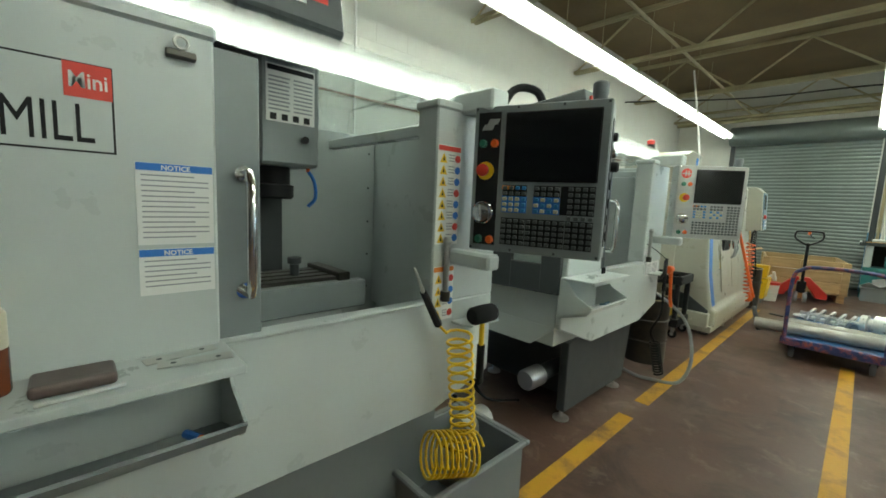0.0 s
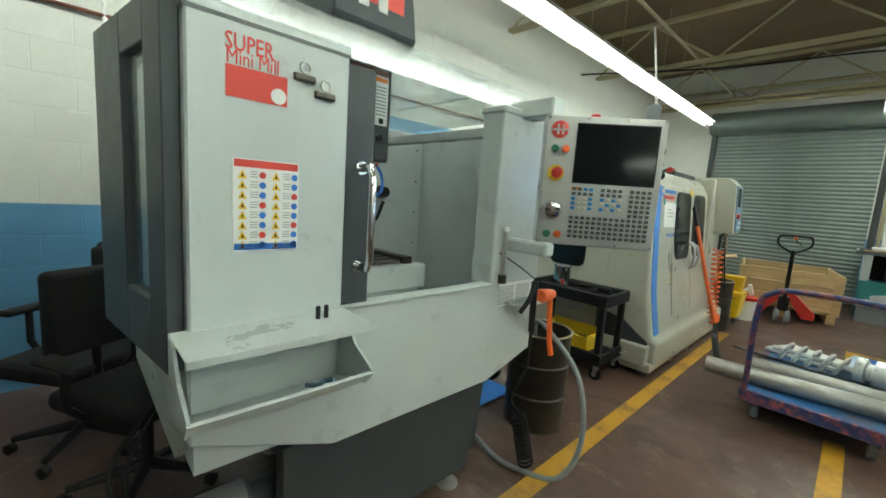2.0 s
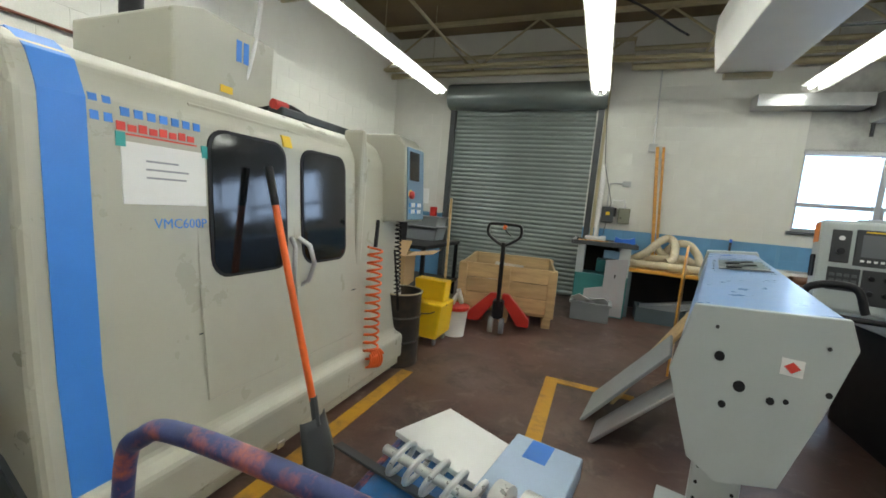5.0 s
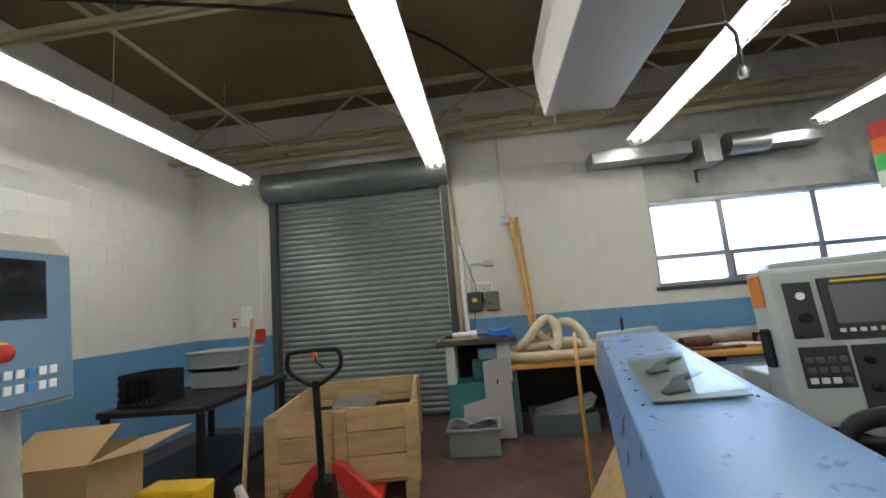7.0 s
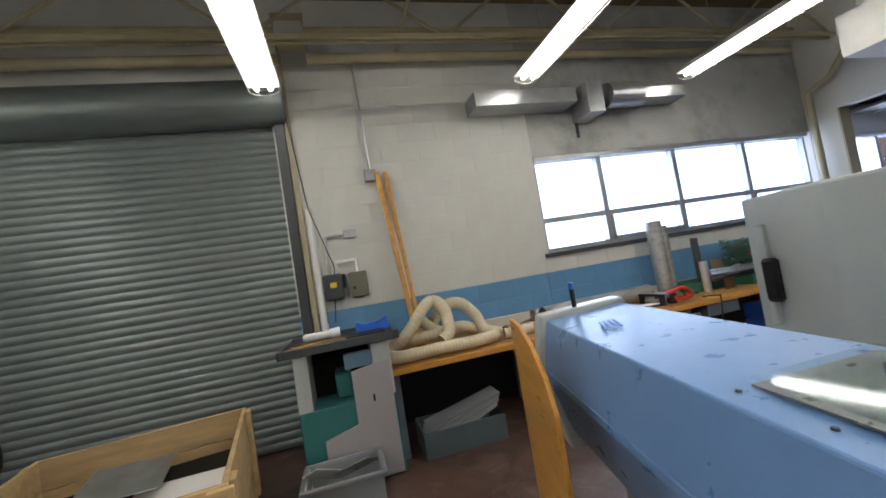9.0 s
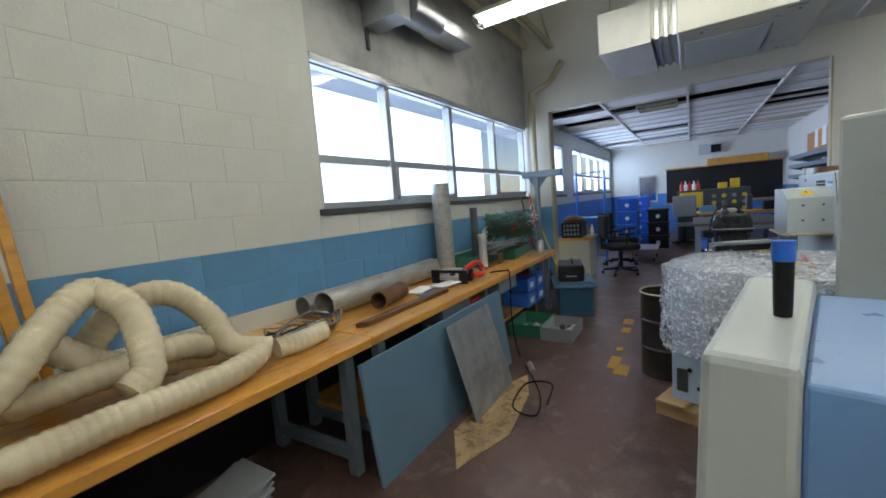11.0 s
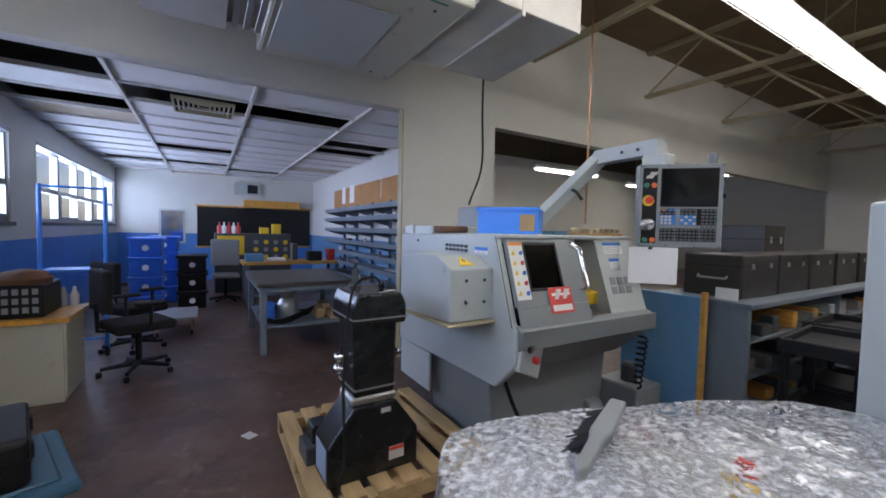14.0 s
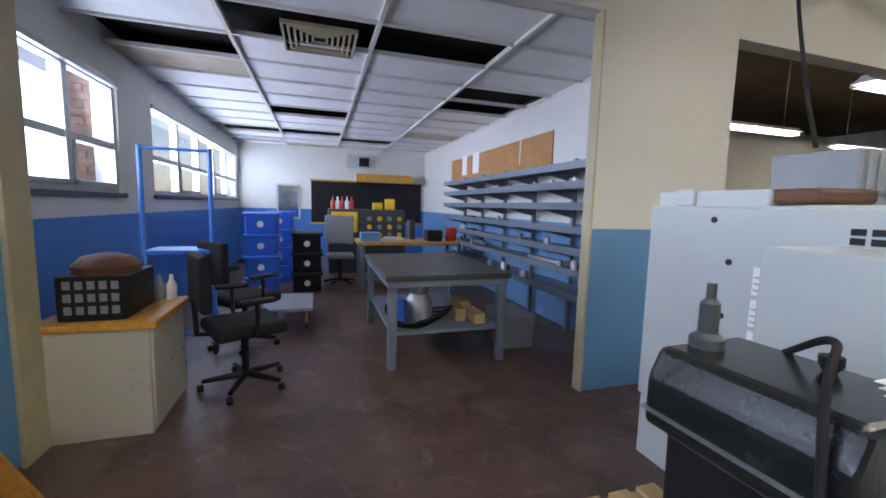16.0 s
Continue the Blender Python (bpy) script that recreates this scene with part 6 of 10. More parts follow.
for sx in (-1, 1):
    prism("fork", [(sx * 0.27 - 0.08, 0.12), (sx * 0.27 + 0.08, 0.12), (sx * 0.27 + 0.08, 1.2), (sx * 0.27 - 0.08, 1.2)], "z", 0.07, 0.12, RED, jack, 0.008)
    prism("yoke", [(sx * 0.35, 0.07), (sx * 0.35, 0.16), (sx * 0.1, 0.42), (sx * 0.03, 0.42), (sx * 0.03, 0.34), (sx * 0.22, 0.07)], "y", 0.06, 0.14, RED, jack, 0.008)
    lathe_part("steer_wheel", [(0.05, -0.025), (0.085, -0.025), (0.09, -0.015), (0.09, 0.015), (0.085, 0.025), (0.05, 0.025)], GREY_PLASTIC, jack, (sx * 0.06, -0.06, 0.09), "x", 18)
box("pump", (-0.06, 0.06, -0.08, 0.08, 0.16, 0.36), BLACK, jack, 0.01)
tube("tiller", [(0, -0.06, 0.30), (0, -0.12, 1.02)], 0.024, BLACK, jack, 12)
loop = curve_pts([(0, -0.12, 0.98), (-0.09, -0.125, 1.03), (-0.17, -0.13, 1.10), (-0.17, -0.135, 1.19), (-0.12, -0.137, 1.215), (0.12, -0.137, 1.215), (0.17, -0.135, 1.19), (0.17, -0.13, 1.10), (0.09, -0.125, 1.03), (0, -0.12, 0.98)], 5)
tube("tiller_grip", loop, 0.016, BLACK, jack, 10)
tube("lever", [(0, -0.135, 1.21), (0.02, -0.15, 1.14), (0.07, -0.15, 1.10)], 0.008, BLACK, jack)
lathe_part("lever_mount", [(0.02, 0), (0.02, 0.06)], ORANGE, jack, (0, -0.13, 1.16))

# corner clutter by the roller door
mop = thing("mop_bucket", (-1.22, 8.05, 0), "yellow plastic mop bucket on casters with a wringer", "mop bucket")
prism("bucket", [(-0.17, 0.08), (0.17, 0.08), (0.2, 0.42), (-0.2, 0.42)], "y", -0.16, 0.2, YELLOW, mop, 0.012)
prism("wringer", [(-0.15, 0.36), (0.15, 0.36), (0.17, 0.62), (-0.17, 0.62)], "y", 0.0, 0.16, YELLOW, mop, 0.01)
tube("bail", curve_pts([(-0.2, 0.0, 0.4), (-0.1, -0.2, 0.34), (0.1, -0.2, 0.34), (0.2, 0.0, 0.4)]), 0.006, DARK_GREY, mop)
for x in (-0.13, 0.13):
    for y in (-0.1, 0.14):
        lathe_part("caster", [(0.03, -0.012), (0.035, 0), (0.03, 0.012)], GREY_PLASTIC, mop, (x, y, 0.035), "x", 12)
        tube("caster_stem", [(x, y, 0.035), (x, y, 0.09)], 0.01, DARK_GREY, mop)
pail = thing("pail", (-1.05, 8.4, 0), "white pail with a red rim and rags", "pail")
lathe_part("pail_body", [(0.11, 0), (0.135, 0.3), (0.14, 0.31), (0.13, 0.31), (0.12, 0.28)], PAPER, pail)
lathe_part("pail_rim", [(0.137, 0.28), (0.145, 0.285), (0.145, 0.32), (0.135, 0.32)], RED, pail)
tube("rag", curve_pts([(-0.05, 0, 0.3), (0.0, 0.03, 0.42), (0.06, 0.0, 0.36), (0.03, -0.04, 0.5)]), 0.025, PAPER, pail)
rack = thing("stock_rack", (-2.6, 8.95, 0), "black plastic shelf stand with boxes in the corner", "shelf stand")
box("shelf", (0, 0.9, 0, 1.3, 0.78, 0.83), BLACK, rack, 0.01)
box("shelf", (0, 0.9, 0, 1.3, 0.2, 0.25), BLACK, rack, 0.01)
for x in (0.02, 0.83):
    for y in (0.02, 1.23):
        box("leg", (x, x + 0.05, y, y + 0.05, 0, 0.78), BLACK, rack, 0.006)
tote = thing("grey_tote", (-2.15, 9.7, 0.83), "stacked grey plastic totes on the stand", "tote")
for k in range(2):
    prism("tote_body", [(-0.24, 0.0 + k * 0.14), (0.24, 0.0 + k * 0.14), (0.28, 0.2 + k * 0.14), (-0.28, 0.2 + k * 0.14)], "y", 0, 0.36, GREY_PLASTIC, tote, 0.008)
    box("tote_rim", (-0.295, 0.295, -0.02, 0.38, 0.185 + k * 0.14, 0.205 + k * 0.14), GREY_PLASTIC, tote, 0.006)
milk_crate = thing("milk_crate", (-2.5, 9.05, 0.83), "black lattice crate on the stand", "crate")
for i in range(6):
    for z in (0.02, 0.09, 0.16):
        box("lattice", (i * 0.055, i * 0.055 + 0.02, -0.01, 0.0, z, z + 0.05), BLACK, milk_crate, 0.002)
for b in ((0, 0.32, -0.012, 0.002, 0.22, 0.26), (0, 0.32, -0.012, 0.002, 0, 0.03), (0, 0.012, 0, 0.3, 0, 0.26), (0.31, 0.322, 0, 0.3, 0, 0.26), (0, 0.32, 0.3, 0.312, 0, 0.26), (0, 0.32, 0, 0.3, 0.0, 0.01)):
    box("crate_wall", b, BLACK, milk_crate, 0.003)
carton = thing("cardboard_box", (-1.62, 7.95, 0.0), "open tan cardboard box on a stand beside the machine", "box", rz=12)
box("stand", (-0.2, 0.2, -0.2, 0.2, 0, 0.55), BLACK, carton, 0.01)
for b in ((-0.2, 0.2, -0.2, -0.195, 0.55, 0.86), (-0.2, 0.2, 0.195, 0.2, 0.55, 0.86), (-0.2, -0.195, -0.195, 0.195, 0.55, 0.86), (0.195, 0.2, -0.195, 0.195, 0.55, 0.86)):
    box("box_wall", b, CARD, carton, 0)
prism("box_flap", [(-0.2, 0.86), (-0.195, 0.86), (0.02, 0.98), (0.02, 0.985)], "x", -0.2, 0.2, CARD, carton, 0)
prism("box_flap", [(0.2, 0.86), (0.205, 0.86), (0.46, 0.90), (0.46, 0.905)], "y", -0.2, 0.2, CARD, carton, 0)
stick = tagged(tube("timber_batten", [(-1.42, 9.0, 0.0), (-1.62, 9.5, 1.45)], 0.018, WOOD, None, 4), "slim raw timber batten standing in the corner", "batten")
alarm = thing("fire_alarm_box", (-2.72, YN, 1.12), "small red alarm box on the wall", "alarm")
box("alarm_body", (0, 0.13, -0.06, 0, 0, 0.18), RED, alarm, 0.01)
for i, (x, z, w, h, m) in enumerate(((-3.1, 1.45, 0.10, 0.02, RED), (-3.08, 1.34, 0.05, 0.09, RED), (-2.95, 1.35, 0.16, 0.28, PAPER))):
    tagged(box("wall_notice", (x, x + w, YN - 0.005, YN, z, z + h), m, None, 0), "small paper notice on the white wall", "notice")

# ---------------------------------------------------------------- grinder cabinet, switches and planks at the wall
cab = thing("grinder_cabinet", (-0.02, 10.35, 0), "teal and grey grinder cabinet with junk on its tray", "grinder")
box("cabinet_body", (0.03, 0.72, 0.05, 0.7, 0.0, 0.58), TEAL, cab, 0.006)
box("left_post", (0.03, 0.13, 0.05, 0.7, 0.58, 0.98), GREY_PAINT, cab, 0.004)
box("right_post", (0.58, 0.72, 0.05, 0.7, 0.58, 0.98), GREY_PAINT, cab, 0.004)
# near-black block paints the shade of the cabinet's open recess
box("inner_back", (0.13, 0.58, 0.4, 0.7, 0.58, 0.98), HOLLOW_SHADE, cab, 0.004)
box("wheel_guard", (0.30, 0.42, 0.15, 0.4, 0.60, 0.78), TEAL, cab, 0.01)
box("teal_bar", (0.38, 0.58, 0.04, 0.1, 0.82, 0.93), BLUE_GREY, cab, 0.004)
PROTECT = material("film_covered_sheet", (0.36, 0.35, 0.36), 0.45, vary=0.06, stain=(0.45, 0.28, 0.26), stain_amt=0.25, stain_scale=8)
prism("sheet_plate", [(0.18, 0.02), (0.70, 0.02), (0.70, 0.84), (0.42, 0.80), (0.42, 0.42), (0.18, 0.36)], "y", 0.03, 0.045, PROTECT, cab, 0.001, "bare sheet plate leaning on the front")
box("plate_slot", (0.55, 0.565, 0.028, 0.031, 0.56, 0.61), BLACK, cab, 0)
tray_bm = bmesh.new()
bm_box(tray_bm, (-0.06, 0.80, 0.0, 0.72, 0.98, 1.0), 0.004)
for b in ((-0.06, -0.03, 0, 0.72), (0.77, 0.80, 0, 0.72), (-0.03, 0.77, 0, 0.03), (-0.03, 0.77, 0.69, 0.72)):
    bm_box(tray_bm, (*b, 0.99, 1.04), 0.005)
part("tray", tray_bm, DARK_GREY, cab)
prism("timber_slip", [(0.02, 0.05), (0.05, 0.02), (0.42, 0.12), (0.40, 0.16)], "z", 1.04, 1.05, BENCH_WOOD, cab, 0.002)
lathe_part("sealant_tube", [(0.02, 0), (0.03, 0.02), (0.03, 0.2), (0.04, 0.21), (0.045, 0.28)], PAPER, cab, (0.1, 0.3, 1.07), "x", 14)
prism("blue_clamp", [(0.5, 1.02), (0.78, 1.03), (0.76, 1.13), (0.7, 1.1), (0.58, 1.09), (0.51, 1.12)], "y", 0.3, 0.4, BIN_BLUE, cab, 0.005)
box("junk", (0.42, 0.72, 0.12, 0.34, 1.0, 1.04), BLACK, cab, 0.012)
tote2 = thing("plastic_tub", (0.27, 10.15, 0), "grey plastic tub full of scrap plates by the cabinet", "tub")
for b in ((-0.24, 0.24, -0.17, -0.155, 0, 0.24), (-0.24, 0.24, 0.155, 0.17, 0, 0.24), (-0.24, -0.225, -0.155, 0.155, 0, 0.24), (0.225, 0.24, -0.155, 0.155, 0, 0.24), (-0.225, 0.225, -0.155, 0.155, 0, 0.012)):
    box("tub_wall", b, GREY_PLASTIC, tote2, 0.004)
for b in ((-0.265, 0.265, -0.195, -0.16, 0.225, 0.25), (-0.265, 0.265, 0.16, 0.195, 0.225, 0.25), (-0.265, -0.23, -0.16, 0.16, 0.225, 0.25), (0.23, 0.265, -0.16, 0.16, 0.225, 0.25)):
    box("tub_rim", b, GREY_PLASTIC, tote2, 0.005)
for i, (a, b) in enumerate(((-0.1, 25), (0.08, -18))):
    p = box("scrap_plate", (-0.13, 0.13, -0.003, 0.003, -0.1, 0.1), PAPER if i == 0 else STEEL, tote2, 0)
    p.matrix_local = pose(a, 0.0, 0.24, 60, b, b)
sw = thing("safety_switch", (0.26, YN, 1.30), "grey electrical disconnect box on the wall", "switch box")
box("switch_body", (0, 0.18, -0.11, 0, 0, 0.25), DARK_GREY, sw, 0.02, seg=2)
box("lever", (0.18, 0.21, -0.09, -0.04, 0.1, 0.24), BLACK, sw, 0.006)
box("plate", (0.06, 0.12, -0.114, -0.11, 0.12, 0.17), SIGN_YELLOW, sw, 0)
sw2 = thing("switch_box", (0.50, YN, 1.30), "olive grey electrical box on the wall", "switch box")
box("switch_body", (0, 0.17, -0.1, 0, 0, 0.24), material("olive_grey", (0.13, 0.13, 0.09), 0.45), sw2, 0.006)
lathe_part("knob", [(0.014, 0), (0.014, -0.02)], BLACK, sw2, (0.04, -0.1, 0.09), "y", 12)
tube("conduit", [(-0.1, -0.05, 0.3), (-0.1, -0.05, 0.36), (0.08, -0.05, 0.36), (0.08, -0.05, 0.24)], 0.018, PAPER, sw2)
outlet2 = thing("wall_outlet", (0.57, YN, 1.88), "small metal outlet box with bent conduit", "outlet")
box("outlet_box", (-0.06, 0.06, -0.05, 0, 0, 0.08), GALV, outlet2, 0.004)
tube("conduit", curve_pts([(-0.06, -0.03, 0.04), (-0.2, -0.03, 0.04), (-0.24, -0.03, -0.02), (-0.24, -0.03, -0.4)]), 0.012, GALV, outlet2)
cbox = thing("junction_box", (0.80, YN, 2.42), "grey junction box with conduit up the wall", "junction box")
box("junction_body", (0, 0.12, -0.06, 0, 0, 0.12), GALV, cbox, 0.004)
tube("conduit", [(0.06, -0.03, 0.12), (0.04, -0.03, 1.3)], 0.011, GALV, cbox)
for i, dx in enumerate((0.0, 0.075)):
    pl = box("timber_plank", (-0.045 + i * 0.01, 0.0, -0.02, 0.02, 0, 1.78), BENCH_WOOD, None, 0.003)
    pl.matrix_world = pose(1.08 + dx * 0.6, 11.18 + 0.02 * i, 0.72, -4, -4.5 + i * 1.2, 0)
    tagged(pl, "long varnished timber plank leaning on the wall", "plank", "leaning planks")

# ---------------------------------------------------------------- work bench along the windows
bench = thing("work_bench", (0.55, 10.52, 0), "long maple-topped work bench with blue-grey steel legs", "bench")
for x0, x1 in ((0.0, 1.62), (1.625, 5.0)):
    box("bench_top", (x0, x1, 0, 0.82, 0.665, 0.715), BENCH_WOOD, bench, 0.006)
box("back_board", (0.0, 5.0, 0.80, 0.83, 0.715, 0.83), CREAM_WALL, bench, 0.003)
for x in (0.18, 1.5, 1.75, 3.1, 4.85):
    box("leg", (x - 0.03, x + 0.03, 0.06, 0.12, 0.0, 0.665), SHOP_BLUE, bench, 0.004)
    box("leg", (x - 0.03, x + 0.03, 0.68, 0.74, 0.0, 0.665), SHOP_BLUE, bench, 0.004)
    box("rail", (x - 0.025, x + 0.025, 0.12, 0.68, 0.08, 0.14), SHOP_BLUE, bench, 0.003)
box("shelf", (1.75, 4.85, 0.2, 0.75, 0.14, 0.17), BENCH_WOOD, bench, 0.004)
# added black sheet: holds the under-bench shade in its colour
box("back_panel", (0.2, 4.85, 0.75, 0.77, 0.02, 0.66), BLACK, bench, 0.003, "black panel added for the shade under the bench")
box("drawer", (2.35, 2.75, 0.03, 0.5, 0.54, 0.655), SHOP_BLUE, bench, 0.004)
box("drawer", (3.3, 3.7, 0.03, 0.5, 0.54, 0.655), SHOP_BLUE, bench, 0.004)
tagged(prism("blue_board", [(10.40, 0.0), (10.42, 0.0), (10.50, 0.62), (10.48, 0.62)], "x", 2.02, 3.68, BLUE_GREY, None, 0.002), "blue-grey painted board leaning under the bench", "board")
MOTTLE = material("mottled_sheet_metal", (0.30, 0.31, 0.32), 0.42, metal=0.5, vary=0.3, scale=7, stain=(0.48, 0.47, 0.44), stain_amt=0.5, stain_scale=9)
plate = tagged(box("steel_sheet", (0, 0.62, -0.003, 0.003, 0, 0.62), MOTTLE, None, 0), "mottled grey sheet of metal leaning on the bench", "sheet")
plate.matrix_world = pose(2.73, 10.25, 0.003, -16, 0, 1)
tagged(box("red_level", (3.0, 3.55, 10.58, 10.62, 0.555, 0.605), RED, None, 0.004), "red metal level under the bench top", "level")
sawdust = tagged(prism("sawdust", [(2.3, 10.15), (2.7, 10.02), (3.2, 10.08), (3.5, 10.2), (3.2, 10.32), (2.6, 10.34)], "z", 0.0, 0.005, material("pale_sawdust", (0.42, 0.28, 0.14), 0.9, vary=0.5, grain=90, bump=1.0, stain=(0.12, 0.065, 0.05), stain_amt=0.9, stain_scale=14), None, 0), "scattered pale sawdust on the floor", "sawdust", kind="stuff")
cord2 = tagged(tube("power_cord", curve_pts([(3.95, 10.68, 0.722), (4.02, 10.56, 0.728), (3.98, 10.50, 0.70), (3.9, 10.47, 0.3), (3.85, 10.40, 0.008), (3.55, 10.2, 0.008), (3.2, 10.0, 0.008), (2.95, 9.95, 0.008), (3.0, 10.12, 0.008), (3.35, 10.15, 0.008), (3.4, 9.98, 0.012), (3.1, 9.92, 0.012)]), 0.006, RUBBER, None, 6), "black power cord hanging from the bench to the floor", "cord")
round_bar("offcut_tube", (3.52, 10.16, 0.025), (3.66, 10.24, 0.025), 0.024, "short grey tube offcut on the floor")

# ribbed dust hose heap
HOSE = material("cloudy_ribbed_hose", (0.60, 0.52, 0.36), 0.25, vary=0.15, scale=5, stain=(0.42, 0.35, 0.22), stain_amt=0.5, stain_scale=6)


def ribbed(name, ctrl, r, parent):
    """A corrugated hose: even rings along a smooth line."""
    raw = curve_pts(ctrl, 40)
    pts, left = [raw[0]], 0.0
    for a, b in zip(raw, raw[1:]):
        left += (b - a).length
        if left >= 0.009:
            pts.append(b)
            left = 0.0
    rs = [r * (1.0, 1.0, 1.08)[i % 3] for i in range(len(pts))]
    return smooth(part(name, bm_tube(bmesh.new(), pts, rs, 14), HOSE, parent), 0.9)


heap = thing("dust_hose", (1.15, 10.95, 0.715), "heap of cloudy ribbed dust hose on the bench", "hose")
ribbed("hose_loop", [(-0.5, -0.15, 0.09), (-0.35, -0.3, 0.06), (0.0, -0.33, 0.07), (0.35, -0.3, 0.06), (0.55, -0.15, 0.06), (0.35, 0.02, 0.08), (0.0, 0.1, 0.1), (-0.3, 0.12, 0.08), (-0.5, -0.1, 0.07)], 0.052, heap)
ribbed("hose_loop", [(-0.45, -0.05, 0.06), (-0.25, -0.12, 0.2), (-0.05, -0.05, 0.40), (0.06, 0.0, 0.44), (0.12, -0.12, 0.36), (0.1, -0.25, 0.18), (0.02, -0.28, 0.12)], 0.052, heap)
ribbed("hose_loop", [(0.02, 0.1, 0.2), (0.15, 0.05, 0.36), (0.3, 0.0, 0.38), (0.42, -0.05, 0.25), (0.46, -0.12, 0.12), (0.6, -0.18, 0.06)], 0.052, heap)
ribbed("hose_loop", [(-0.2, 0.0, 0.12), (0.05, -0.1, 0.16), (0.25, -0.12, 0.18), (0.4, -0.05, 0.12)], 0.05, heap)
ribbed("hose_loop", [(-0.12, 0.05, 0.36), (-0.05, 0.0, 0.25), (0.1, 0.02, 0.14), (0.3, 0.0, 0.08)], 0.05, heap)
ribbed("hose_end", [(0.62, -0.2, 0.05), (0.75, -0.22, 0.05), (0.9, -0.2, 0.05)], 0.048, heap)
grate_tub = thing("plastic_tub", (1.2, 10.65, 0), "dark grey tub of stacked grey ceiling grates under the bench", "tub")
for b in ((-0.34, 0.34, -0.2, -0.18, 0, 0.2), (-0.34, 0.34, 0.18, 0.2, 0, 0.2), (-0.34, -0.32, -0.18, 0.18, 0, 0.2), (0.32, 0.34, -0.18, 0.18, 0, 0.2), (-0.32, 0.32, -0.18, 0.18, 0, 0.012)):
    box("tub_wall", b, material("dark_teal_plastic", (0.07, 0.10, 0.11), 0.5) if "dark_teal_plastic" not in bpy.data.materials else bpy.data.materials["dark_teal_plastic"], grate_tub, 0.004)
for k in range(7):
    g = box("grate", (-0.33, 0.33, -0.15 + 0.01 * k, 0.14, 0, 0.012), GREY_PLASTIC, grate_tub, 0.002)
    g.matrix_local = pose(0.0 + 0.008 * k, 0.0, 0.13 + k * 0.02, 0, -22 + k * 1.5, 2 * (k % 3))

# metal tubes and tools on the bench
def hollow_tube(name, p0, p1, r, wall, mat, label):
    e = thing(name, p0, label, "tube")
    d = Vector(p1) - Vector(p0)
    bm = bmesh.new()
    n = 28
    u = d.orthogonal().normalized()
    s = d.normalized().cross(u)
    rings = []
    for rad, f in ((r, 0), (r, 1), (r - wall, 1), (r - wall, 0)):
        rings.append([bm.verts.new(d * f + (u * math.cos(k * math.tau / n) + s * math.sin(k * math.tau / n)) * rad) for k in range(n)])
    for a, b in zip(rings, rings[1:] + rings[:1]):
        for k in range(n):
            bm.faces.new((a[k], a[(k + 1) % n], b[(k + 1) % n], b[k]))
    bmesh.ops.recalc_face_normals(bm, faces=bm.faces)
    smooth(part("tube_wall", bm, mat, e))
    return e


RUST = material("rusty_pipe_steel", (0.15, 0.075, 0.04), 0.6, metal=0.4, vary=0.3, scale=8)
hollow_tube("steel_tube", (2.35, 11.08, 0.715 + 0.085), (3.75, 11.18, 0.715 + 0.085), 0.085, 0.006, GALV_PIPE, "large grey steel tube lying on the bench")
hollow_tube("steel_tube", (2.32, 11.25, 0.715 + 0.07), (3.2, 11.27, 0.715 + 0.07), 0.07, 0.006, GALV_PIPE, "grey steel tube lying at the back of the bench")
hollow_tube("steel_tube", (2.62, 10.86, 0.715 + 0.06), (2.95, 10.93, 0.715 + 0.06), 0.06, 0.01, RUST, "short rusty pipe on the bench")
hollow_tube("steel_tube", (3.95, 11.14, 0.715), (3.95, 11.15, 1.58), 0.085, 0.006, GALV_PIPE, "tall grey steel tube standing on the bench")
hollow_tube("steel_tube", (4.12, 11.22, 0.715), (4.12, 11.22, 1.52), 0.06, 0.006, GALV_PIPE, "grey steel tube standing behind a larger one")
round_bar("round_bar", (4.28, 10.90, 0.715), (4.28, 10.90, 1.05), 0.042, "bright aluminium round bar standing on the bench", ALU)
round_bar("round_bar", (4.32, 11.0, 0.715), (4.32, 11.0, 1.32), 0.038, "dark steel round bar standing on the bench", DARK_GREY)
tagged(prism("steel_bar", [(2.25, 10.72), (2.3, 10.67), (3.18, 10.66), (3.2, 10.72)], "z", 0.715, 0.745, RUST, None, 0.004), "dark rusty square bar lying on the bench", "bar")
wire = thing("wire_bundle", (2.1, 10.95, 0.715), "tangle of grey wire on the bench", "wire")
for k in range(5):
    tube("wire_loop", [((0.14 + 0.015 * k) * math.cos(a * math.tau / 24) * 1.2, (0.09 + 0.012 * k) * math.sin(a * math.tau / 24), 0.012 + 0.012 * k + 0.02 * math.sin(a + k)) for a in range(25)], 0.006, RUST if k % 2 else GREY_PLASTIC, wire, 6)
tube("wire_tail", curve_pts([(-0.4, 0.0, 0.05), (-0.25, -0.05, 0.08), (-0.15, 0.04, 0.03), (0, 0, 0.05)]), 0.006, BLACK, wire, 6)

csaw = thing("circular_saw", (3.45, 10.99, 0.716), "red and black circular saw lying on its side on the bench", "circular saw", rz=-87)
for b in ((0, 0.34, 0, 0.026), (0, 0.34, 0.088, 0.112), (0, 0.08, 0.026, 0.088), (0.26, 0.34, 0.026, 0.088)):
    box("base_plate", (b[0], b[1], -0.003, 0.003, b[2], b[3]), BLACK, csaw, 0.001)
box("plate_lip", (0, 0.34, 0.003, 0.018, 0.106, 0.112), BLACK, csaw, 0.001)
lathe_part("blade", [(0.105, 0.056), (0.105, 0.059), (0.02, 0.06)], STEEL, csaw, (0.17, 0.06, 0.0), "z", 32)
